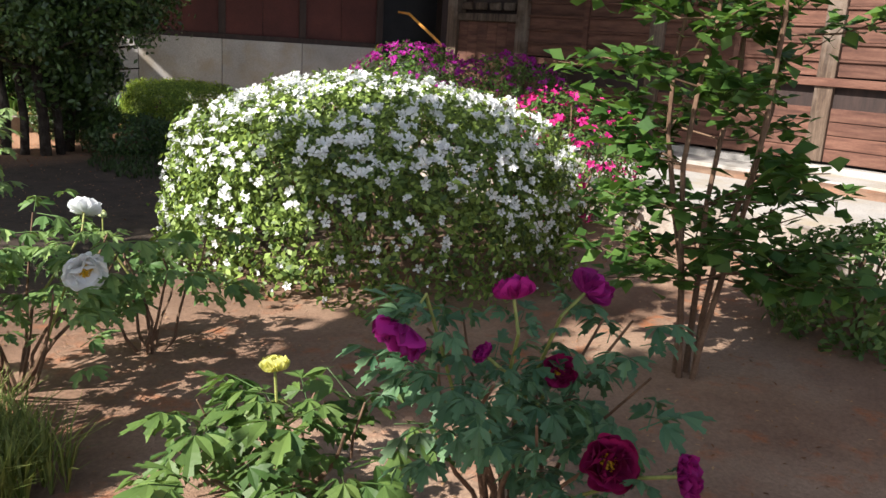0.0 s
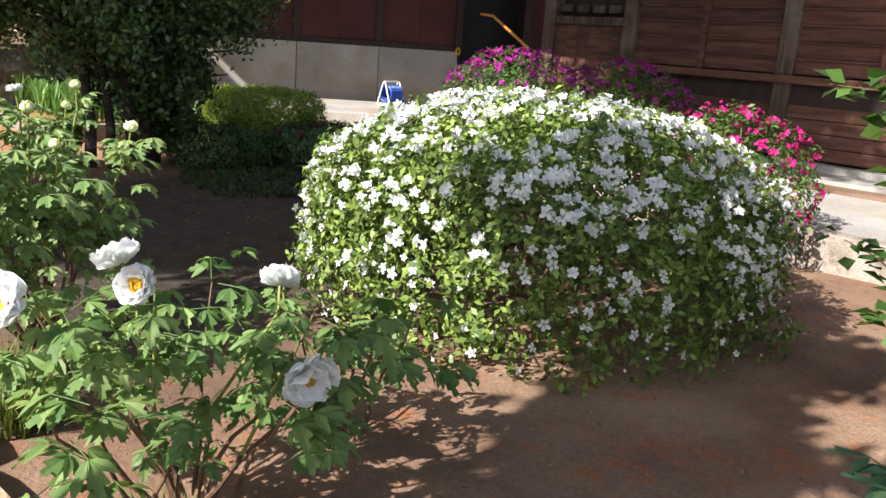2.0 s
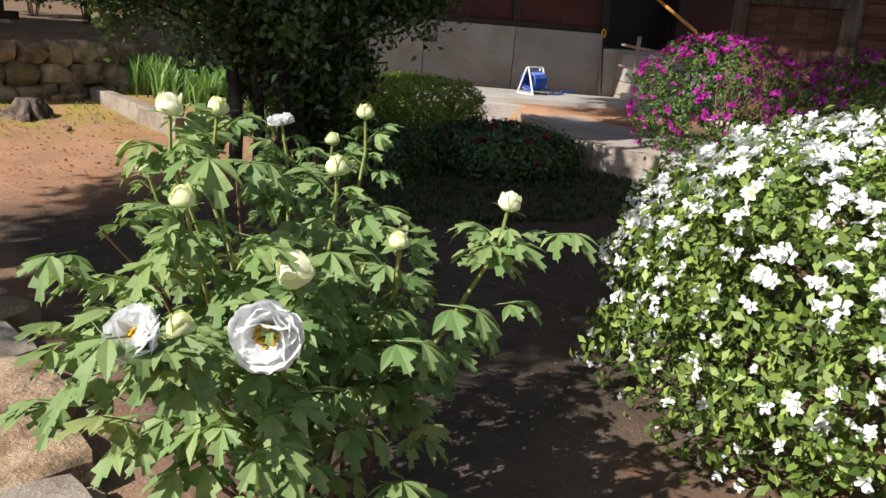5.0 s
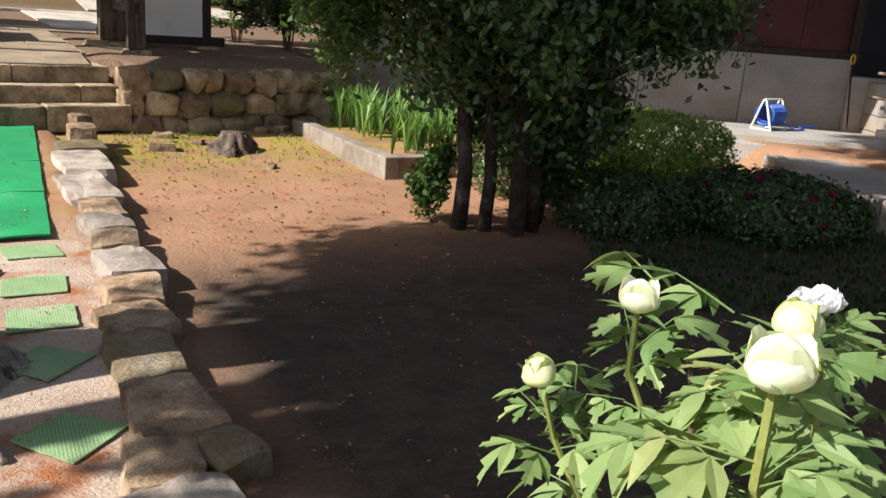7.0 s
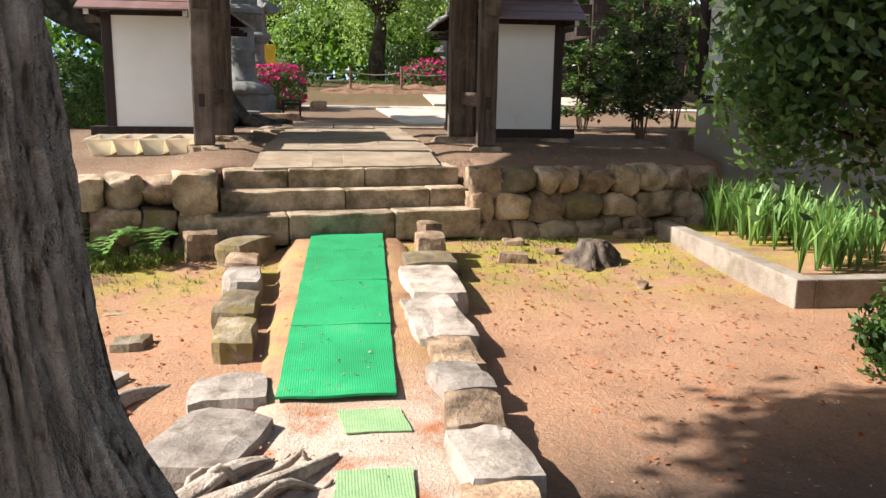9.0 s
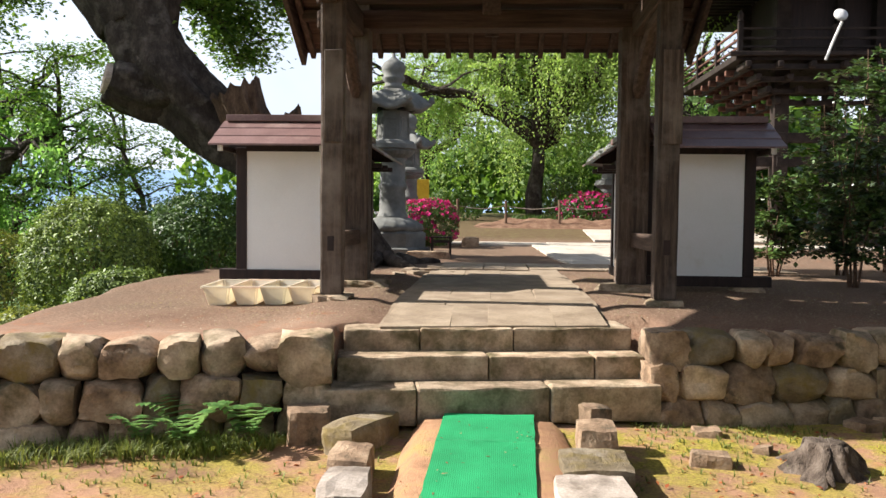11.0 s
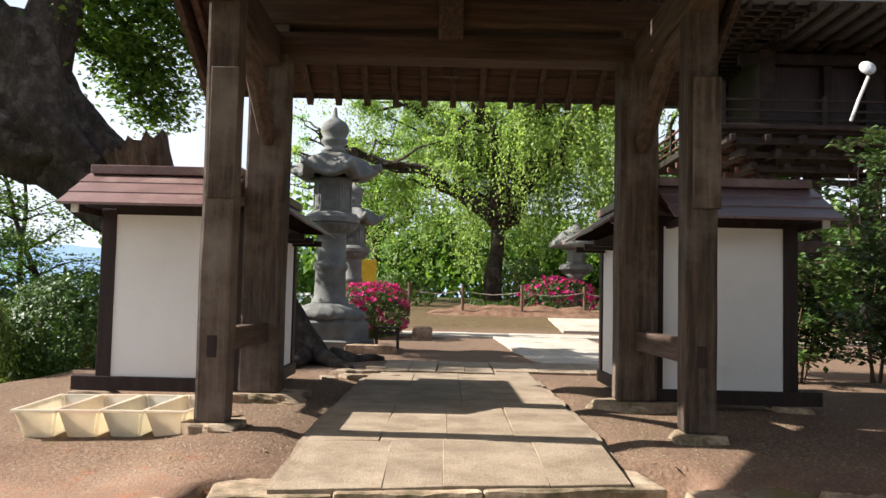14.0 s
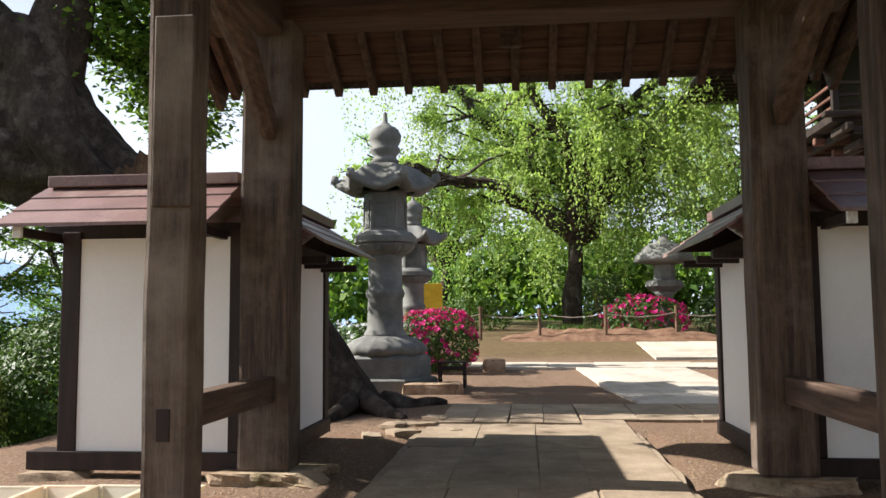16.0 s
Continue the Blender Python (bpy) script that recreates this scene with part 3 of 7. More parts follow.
def build_retaining_wall(name, x_from, x_to, seed, courses):
    w = thing(name, "dry-laid retaining wall of rounded rubble stones", "wall", kind="structure")
    rnd = random.Random(seed)
    for c, (z0, h) in enumerate(courses):
        x = x_from + rnd.uniform(-0.1, 0.05)
        while x < (x_to - 0.34 if seed == 11 and c == len(courses) - 1 else x_to):
            wd = rnd.uniform(0.22, 0.46) * (1.05 if c == len(courses) - 1 else 1.0)
            hh = h * rnd.uniform(0.85, 1.12)
            bm = rock(wd * 1.03, 0.46, hh * 1.04, rnd, 0.88, 0.36, -0.12)
            y = wall_line(x + wd / 2) + 0.20 + rnd.uniform(-0.03, 0.03) + 0.02 * c
            slope = 0.26 if x < -1.25 else 0.1
            bmesh.ops.transform(bm, matrix=Matrix.Translation((x + wd / 2, y, z0 + h / 2)) @ Matrix.Rotation(math.atan(slope), 4, "Z") @ Matrix.Rotation(rnd.uniform(-0.09, 0.09), 4, "Y"), verts=bm.verts)
            part("stone", bm, rnd.choice((MOSSY, STONE, STONE, STEPSTONE)), w, smooth=True).data.set_sharp_from_angle(angle=0.6)
            x += wd
    if seed == 11:
        # squared block beside the top step
        bm = rock(0.40, 0.5, 0.40, rnd, 1.0, 0.2, -0.3)
        bmesh.ops.transform(bm, matrix=Matrix.Translation((-1.40, wall_line(-1.40) + 0.22, 0.17)) @ Matrix.Rotation(0.15, 4, "Z"), verts=bm.verts)
        part("stone", bm, STEPSTONE, w, smooth=True).data.set_sharp_from_angle(angle=0.6)
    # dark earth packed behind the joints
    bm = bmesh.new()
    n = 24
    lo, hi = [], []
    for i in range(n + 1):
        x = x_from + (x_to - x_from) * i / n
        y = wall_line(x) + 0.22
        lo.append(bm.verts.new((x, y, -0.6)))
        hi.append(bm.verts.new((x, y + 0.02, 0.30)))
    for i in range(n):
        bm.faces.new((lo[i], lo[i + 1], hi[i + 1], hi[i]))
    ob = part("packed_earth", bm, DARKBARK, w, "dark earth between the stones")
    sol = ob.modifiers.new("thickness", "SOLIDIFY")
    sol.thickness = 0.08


build_retaining_wall("retaining_wall_left", -4.6, -1.25, 11, ((-0.62, 0.36), (-0.28, 0.34), (0.05, 0.30)))
build_retaining_wall("retaining_wall_right", 1.42, 4.1, 12, ((-0.50, 0.32), (-0.20, 0.30), (0.08, 0.28)))


# ---- gate ----
def post(name, cx, cy, w, d, z0, z1, parent, label="", chamfer=0.025):
    bm = bmesh.new()
    box(bm, cx - w / 2, cx + w / 2, cy - d / 2, cy + d / 2, z0, z1, chamfer)
    bmesh.ops.subdivide_edges(bm, edges=[e for e in bm.edges if abs(e.verts[0].co.z - e.verts[1].co.z) > 0.5], cuts=8)
    for v in bm.verts:
        v.co += Vector((1, 0.7, 0)) * 0.008 * noise.noise(v.co * 1.7)
    return part(name, bm, WOOD, parent, label)


def gable_roof_x(parent, x0, x1, yc, half, z_eave, z_ridge, courses, name="roof_panel", material=None):
    """Two slopes of overlapping sheet courses along x."""
    for sgn in (-1, 1):
        for k in range(courses):
            f0, f1 = k / courses, (k + 1) / courses + 0.02
            ya, yb = yc + sgn * half * (1 - f0), yc + sgn * half * (1 - min(f1, 1))
            za, zb = z_eave + (z_ridge - z_eave) * f0, z_eave + (z_ridge - z_eave) * min(f1, 1)
            bm = bmesh.new()
            t = 0.022
            q = [(x0, ya, za), (x1, ya, za), (x1, yb, zb - 0.012), (x0, yb, zb - 0.012)]
            lo = [bm.verts.new(p) for p in q]
            hi = [bm.verts.new((p[0], p[1], p[2] + t)) for p in q]
            bm.faces.new(lo)
            bm.faces.new(hi[::-1])
            for i in range(4):
                bm.faces.new((lo[i], hi[i], hi[(i + 1) % 4], lo[(i + 1) % 4]))
            bmesh.ops.recalc_face_normals(bm, faces=bm.faces[:])
            part(name, bm, material or METALROOF, parent)


GATE = (0.035, -0.055, 0.012)


def build_gate():
    g = thing("temple_gate", "weathered timber temple gate with gabled roof", "gate", GATE)
    base = 0.47
    for cx, label in ((-1.62, "front post with mortise"), (1.755, "front post with mortise")):
        p = post("front_post", cx, 1.77, 0.225, 0.22, base, 3.75, g, label)
        # dark block in place of the hole, its inner shade put into the colour
        bm = bmesh.new()
        box(bm, cx - 0.034, cx + 0.034, 1.655, 1.70, 0.92, 1.07, 0.004)
        part("mortise", bm, DARKWOOD, p, "dark block painted as the shade in the mortise hole")
        sg = -1 if cx < 0 else 1
        bm = box(bmesh.new(), cx - 0.07, cx + 0.125 * 1.0, 1.635, 1.665, 2.02, 2.95, 0.008)
        part("facing_board", bm, WOOD, p, "thin facing board nailed to the post")
    for cx in (-1.66, 1.69):
        post("main_post", cx, 3.42, 0.35, 0.30, base + 0.02, 4.2, g)
    for cx in (-1.64, 1.72):
        a_box("tie_beam", (cx - 0.055, cx + 0.055, 1.86, 3.30, 0.94, 1.11), WOODY, g, 0.012)
        a_box("upper_tie_beam", (cx - 0.09, cx + 0.09, 1.3, 3.9, 3.42, 3.70), WOODY, g, 0.02)
        bm = bmesh.new()
        tube(bm, [(cx, 1.9, 3.40), (cx, 2.3, 3.34), (cx, 2.75, 3.16), (cx, 3.2, 2.80), (cx, 3.28, 2.72)], [0.07, 0.085, 0.09, 0.08, 0.05], 8)
        part("curved_bracket", bm, WOODY, g)
    for y0, y1, z0, z1 in ((3.26, 3.58, 3.52, 3.74), (3.22, 3.62, 3.80, 4.06), (1.62, 1.92, 3.72, 3.98)):
        a_box("lintel_beam", (-2.12, 2.2, y0, y1, z0, z1), WOODX, g, 0.03)
    a_box("rear_purlin", (-2.6, 2.65, 4.52, 4.68, 3.92, 4.06), WOODX, g, 0.02)
    for cx in (-0.02,):
        bm = box(bmesh.new(), cx - 0.11, cx + 0.11, 3.10, 3.24, 3.66, 4.3, 0.015)
        part("strut", bm, WOODY, g)
        bm = box(bmesh.new(), cx - 0.09, cx + 0.09, 4.46, 4.54, 3.68, 3.95, 0.015)
        part("bearing_block", bm, WOODY, g)
    # rafters
    ridge_y, ridge_z = 2.75, 5.10
    for k in range(1, 18):
        x = -2.93 + k * 0.327
        for y_e, z_e in ((5.32, 3.58), (0.25, 3.62)):
            d = Vector((0, y_e - ridge_y, z_e - ridge_z))
            ang = math.atan2(d.z, d.y if d.y > 0 else -d.y)
            L = d.length
            m = Matrix.Translation((x, ridge_y, ridge_z)) @ Matrix.Rotation(ang if d.y > 0 else -ang, 4, "X")
            bm = bmesh.new()
            if d.y > 0:
                box(bm, -0.035, 0.035, 0, L, -0.05, 0.05, 0.006, m)
            else:
                box(bm, -0.035, 0.035, -L, 0, -0.05, 0.05, 0.006, m)
            part("rafter", bm, WOODY, g)
    for y_e, z_e in ((5.24, 3.62), (0.33, 3.66)):
        d = Vector((0, y_e - ridge_y, z_e - ridge_z))
        sg = 1 if d.y > 0 else -1
        m = Matrix.Translation((0, ridge_y, ridge_z)) @ Matrix.Rotation(sg * math.atan2(d.z, abs(d.y)), 4, "X")
        for j in range(9):
            a, b = j / 9 * d.length, (j + 1) / 9 * d.length - 0.01
            lo, hi = sorted((sg * a, sg * b))
            part("sheathing_board", box(bmesh.new(), -2.68, 2.72, lo, hi, 0.052, 0.075, 0.0, m), WOODX, g)
        lo, hi = sorted((0, sg * (d.length + 0.12)))
        part("thatch_roof", box(bmesh.new(), -2.74, 2.79, lo, hi, 0.08, 0.32, 0.03, m), DARKBARK, g, "dark roof covering")
        lo, hi = sorted((0, sg * (d.length + 0.1)))
        for x0 in (-2.77, 2.72):
            part("barge_board", box(bmesh.new(), x0, x0 + 0.07, lo, hi, -0.16, 0.2, 0.01, m), WOODY, g)
        e0, e1 = sorted((sg * (d.length - 0.08), sg * (d.length - 0.02)))
        part("eave_board", box(bmesh.new(), -2.68, 2.71, e0, e1, 0.045, 0.12, 0.006, m), WOODX, g)
    return g


build_gate()


def foundation_stone(cx, cy, sx, sy, top, seed, label="flat foundation stone under a post"):
    rnd = random.Random(seed)
    bm = rock(sx, sy, 0.26, rnd, 0.85)
    bmesh.ops.transform(bm, matrix=Matrix.Translation((cx + GATE[0], cy + GATE[1], top - 0.10)), verts=bm.verts)
    for v in bm.verts:
        v.co.z = min(v.co.z, top + GATE[2] - 0.004)
    tagged(part("foundation_stone", bm, STEPSTONE), label, "stone", group="gate foundation stones")


foundation_stone(-1.62, 1.77, 0.42, 0.42, 0.474, 1)
foundation_stone(1.755, 1.77, 0.40, 0.40, 0.474, 2)
foundation_stone(-1.62, 3.42, 0.75, 0.52, 0.494, 3)
foundation_stone(1.70, 3.42, 0.75, 0.52, 0.494, 4)
foundation_stone(-3.1, 3.42, 0.40, 0.4, 0.475, 5, "small foundation stone under a sill")
foundation_stone(3.1, 3.42, 0.40, 0.4, 0.475, 6, "small foundation stone under a sill")


def build_wing_wall(s):
    """White plastered wing wall beside the gate; s: -1 or 1."""
    w = thing("wing_wall", "white plastered wing wall with brown sheet roof", "wall", GATE, group="wing walls of the gate")
    xi, xo = 1.87, 3.0

    def bx(name, x0, x1, y0, y1, z0, z1, material, bevel=0.006, label=""):
        a, b = sorted((s * x0, s * x1))
        a_box(name, (a, b, y0, y1, z0, z1), material, w, bevel, label)

    bx("plaster_panel", xi, xo, 3.36, 3.50, 0.60, 2.05, PLASTER, 0.0)
    bx("sill_beam", xi - 0.06, 3.34, 3.33, 3.53, 0.475, 0.60, DARKWOOD)
    bx("corner_post", xo, 3.13, 3.345, 3.515, 0.60, 2.10, DARKWOOD)
    bx("inner_post", xi - 0.07, xi + 0.06, 3.35, 3.51, 0.60, 2.10, DARKWOOD)
    bx("top_plate", xi - 0.05, 3.28, 3.37, 3.49, 2.05, 2.15, DARKWOOD)
    for x in (1.95, 3.16):
        bx("eave_bracket", x, x + 0.05, 2.93, 3.93, 2.03, 2.09, DARKWOOD, 0.004)
        bx("bracket_end_cap", x - 0.005, x + 0.055, 2.90, 2.925, 2.02, 2.10, WHITEPAINT, 0.004, "white painted bracket end")
    a, b = sorted((s * 1.88, s * 3.30))
    gable_roof_x(w, a, b, 3.43, 0.62, 2.08, 2.42, 3)
    a, b = sorted((s * 1.88, s * 3.26))
    a_box("ridge_cap", (a, b, 3.35, 3.51, 2.42, 2.50), METALROOF, w, 0.008)
    # return wall running back from the main post
    xs = 1.80
    bx("return_panel", xs - 0.06, xs + 0.06, 3.60, 5.20, 0.60, 1.98, PLASTER, 0.0)
    bx("return_sill", xs - 0.10, xs + 0.10, 3.60, 5.34, 0.475, 0.60, DARKWOOD)
    bx("return_post", xs - 0.08, xs + 0.08, 5.20, 5.34, 0.60, 2.05, DARKWOOD)
    bx("return_plate", xs - 0.07, xs + 0.07, 3.58, 5.50, 1.98, 2.08, DARKWOOD)
    for k, y in enumerate((4.0, 4.55, 5.1)):
        bx("return_bracket", xs - 0.38, xs + 0.38, y, y + 0.06, 1.90, 1.96, DARKWOOD, 0.004)
    for sg in (-1, 1):
        for k in range(3):
            f0, f1 = k / 3, (k + 1) / 3 + 0.02
            x0, x1 = xs + sg * 0.47 * (1 - f0), xs + sg * 0.47 * max(0.0, 1 - f1)
            z0, z1 = 2.02 + 0.32 * f0, 2.02 + 0.32 * min(1, f1)
            bm = bmesh.new()
            q = [(s * x0, 3.58, z0), (s * x0, 5.62, z0), (s * x1, 5.62, z1 - 0.012), (s * x1, 3.58, z1 - 0.012)]
            lo = [bm.verts.new(p) for p in q]
            hi = [bm.verts.new((p[0], p[1], p[2] + 0.024)) for p in q]
            bm.faces.new(lo)
            bm.faces.new(hi[::-1])
            for i in range(4):
                bm.faces.new((lo[i], hi[i], hi[(i + 1) % 4], lo[(i + 1) % 4]))
            bmesh.ops.recalc_face_normals(bm, faces=bm.faces[:])
            part("return_roof_panel", bm, METALROOF, w)
    bm = bmesh.new()
    for y in (5.46, 5.50):
        for q in ((xs - 0.36, 2.06), (xs + 0.36, 2.06), (xs, 2.33)):
            bm.verts.new((s * q[0], y, q[1]))
    bm.verts.ensure_lookup_table()
    v = bm.verts
    for q in ((0, 1, 2), (3, 5, 4), (0, 3, 4, 1), (1, 4, 5, 2), (2, 5, 3, 0)):
        bm.faces.new([v[i] for i in q])
    bmesh.ops.recalc_face_normals(bm, faces=bm.faces[:])
    part("gable_board", bm, DARKWOOD, w)
    bx("return_ridge", xs - 0.07, xs + 0.07, 3.58, 5.6, 2.34, 2.42, METALROOF)


build_wing_wall(-1)
build_wing_wall(1)


# ---- hall ----
def oriented(ax, ay, bx_, by_):
    """Frame with x along a wall from a to b, y outwards on its right, z up."""
    d = Vector((bx_ - ax, by_ - ay, 0))
    L = d.length
    return Matrix.Translation((ax, ay, 0)) @ Matrix.Rotation(math.atan2(d.y, d.x), 4, "Z"), L


def build_hall():
    h = thing("temple_hall", "hall with maroon boards on a concrete plinth", "building")
    m, L = oriented(6.35, 1.8, 11.8, -1.7)

    def bx(name, x0, x1, y0, y1, z0, z1, material, bevel=0.0, label="", mm=None):
        part(name, box(bmesh.new(), x0, x1, y0, y1, z0, z1, bevel, mm or m), material, h, label)

    n = 4
    for k in range(n):
        bx("plinth_panel", L * k / n + 0.006, L * (k + 1) / n - 0.006, 0, 0.5, -0.6, 1.0, PLINTH, 0.008, "cast concrete plinth")
    bx("plinth_core", 0.0, L, 0.02, 0.48, -0.6, 0.99, BLACK)
    bx("base_beam", -0.02, L + 0.1, 0.03, 0.3, 1.0, 1.10, DARKWOOD, 0.01)
    for k in range(8):
        bx("wall_board", L * k / 8 + 0.004, L * (k + 1) / 8 - 0.004, 0.08, 0.2, 1.10, 5.0, MAROON, 0.006)
    bx("wall_core", 0, L, 0.10, 0.3, 1.05, 5.0, DARKWOOD)
    for k in range(5):
        bx("wall_post", L * k / 4 - 0.07, L * k / 4 + 0.07, 0.04, 0.22, 1.10, 5.0, DARKWOOD, 0.01)
    # doorway, a near-black panel stands in for the shade inside
    bx("doorway", L, L + 1.4, 0.55, 0.65, 0.6, 4.0, BLACK)
    bx("door_jamb", L + 1.35, L + 1.5, 0.05, 0.65, 0.3, 4.0, DARKWOOD, 0.01)
    bx("threshold", L, L + 2.6, -0.1, 0.6, -0.3, 0.75, CONCRETE, 0.01)
    bx("boarded_side", L + 1.5, L + 4.0, 0.2, 0.4, 0.75, 5.0, MAROON)
    # steps to the doorway
    for k in range(4):
        bx("door_step", L + 0.25, L + 1.9, -0.45 - 0.32 * (3 - k), -0.1, -0.25 + 0.24 * k, -0.02 + 0.24 * k, CONCRETE, 0.012)
    # white plastered return facing the gate
    m2, L2 = oriented(5.3, 3.5, 6.35, 1.8)
    bx("return_plinth", 0, L2, 0, 0.4, -0.6, 1.0, PLINTH, 0.008, "", m2)
    bx("return_plaster", 0.1, L2, 0.05, 0.3, 1.12, 5.0, PLASTER, 0.0, "", m2)
    bx("return_beam", 0, L2 + 0.1, 0.0, 0.3, 1.0, 1.12, DARKWOOD, 0.01, "", m2)
    for k in range(3):
        bx("return_post", L2 * k / 2 - 0.06, L2 * k / 2 + 0.06, -0.01, 0.25, 1.12, 5.0, DARKWOOD, 0.01, "", m2)
    # eaves high above
    bx("eaves", -2.2, L + 3, -2.9, 4, 4.3, 4.5, DARKWOOD, 0.02)


build_hall()


def build_porch():
    p = thing("timber_porch", "old timber annex with slatted brown board walls", "building")
    X = 10.15

    def bx(name, x0, x1, y0, y1, z0, z1, material, bevel=0.0, label=""):
        return a_box(name, (x0, x1, y0, y1, z0, z1), material, p, bevel, label)

    bx("back_wall", X + 0.20, X + 0.35, -18.4, -5.15, 0.0, 4.6, DARKWOOD)
    bx("sill", X - 0.06, X + 0.3, -18.4, -6.75, 0.97, 1.07, SIDING, 0.01)
    bx("skirting_beam", X + 0.06, X + 0.3, -18.4, -6.75, 0.62, 0.97, DARKWOOD, 0.01)
    bx("base_stone", X - 0.10, X + 0.4, -18.4, -5.1, -0.3, 0.02, CONCRETE, 0.012)
    posts = [-5.3, -6.78, -9.15, -11.5, -13.9, -16.3, -18.3]
    for y in posts:
        bx("wall_post", X - 0.02, X + 0.22, y - 0.11, y + 0.11, 0.06, 4.6, WOOD, 0.015)
    for a, b in zip(posts[1:], posts[2:]):
        z = 1.09
        while z < 3.6:
            bx("siding_board", X + 0.06, X + 0.10, b + 0.11, a - 0.11, z, z + 0.18, SIDING, 0.004)
            bx("siding_batten", X + 0.03, X + 0.075, b + 0.11, a - 0.11, z + 0.172, z + 0.2, SIDING, 0.003)
            z += 0.205
        for k in (1,):
            y = b + (a - b) * k / 2
            bx("mullion", X + 0.01, X + 0.06, y - 0.04, y + 0.04, 1.07, 3.6, SIDING, 0.004)
        z = 0.06
        while z < 0.58:
            bx("skirting_board", X + 0.04, X + 0.08, b + 0.11, a - 0.11, z, z + 0.155, SIDING, 0.004)
            z += 0.165
    # plank door panel with a carved head beside the entrance
    for k in range(6):
        y = -6.66 + k * 0.21
        bx("door_plank", X + 0.05, X + 0.09, y, y + 0.206, 0.10, 1.58, SIDING, 0.004)
    bx("door_head", X, X + 0.12, -6.67, -5.41, 1.58, 1.70, WOOD, 0.01)
    for k in range(4):
        bx("fretwork", X + 0.03, X + 0.07, -6.6 + k * 0.30, -6.36 + k * 0.30, 1.76, 1.88, WOOD, 0.03)
    bx("lintel", X - 0.04, X + 0.25, -18.4, -5.1, 3.6, 3.9, WOOD, 0.02)
    # deep eaves out of view, added to keep sun off this stretch of wall
    bx("porch_eaves", X - 3.1, X + 2.0, -10.1, -4.9, 3.62, 3.8, DARKWOOD, 0.02)
    bx("eaves", X - 1.2, X + 2.0, -18.5, -10.1, 4.6, 4.8, DARKWOOD, 0.02)


build_porch()


def build_apron():
    """Paved apron in front of the annex and the hall."""
    a = thing("pavement", "concrete apron with a pale stone kerb", "pavement", kind="structure")
    line = [(6.55, -18.5), (6.55, -9.3), (7.1, -6.4), (7.12, -4.9), (8.25, -3.4)]
    rim = line + [(10.6, -4.6), (10.2, -18.5)]
    bm = bmesh.new()
    lo = [bm.verts.new((x, y, -0.8)) for x, y in rim]
    hi = [bm.verts.new((x, y, -0.135)) for x, y in rim]
    bm.faces.new(hi)
    bm.faces.new(lo[::-1])
    for i in range(len(rim)):
        bm.faces.new((lo[i], lo[(i + 1) % len(rim)], hi[(i + 1) % len(rim)], hi[i]))
    bmesh.ops.recalc_face_normals(bm, faces=bm.faces[:])
    part("apron_slab", bm, CONCRETE, a)
    for p, q in zip(line, line[1:]):
        m, L = oriented(*p, *q)
        n = max(1, round(L / 0.9))
        for k in range(n):
            part("kerb_stone", box(bmesh.new(), L * k / n + 0.004, L * (k + 1) / n - 0.004, -0.10, 0.12, -0.6, -0.115, 0.012, m), PALESTONE, a)
    a_box("apron_step", (9.35, 10.25, -18.4, -6.4, -0.4, -0.06), CONCRETE, a, 0.012)
    m, L = oriented(7.9, -1.5, 11.0, -3.9)
    part("apron_step", box(bmesh.new(), -0.3, L, -0.35, 0.1, -0.5, -0.12, 0.012, m), CONCRETE, a)
    part("apron_step", box(bmesh.new(), -0.3, L, -0.02, 1.4, -0.5, -0.03, 0.012, m), CONCRETE, a)


build_apron()


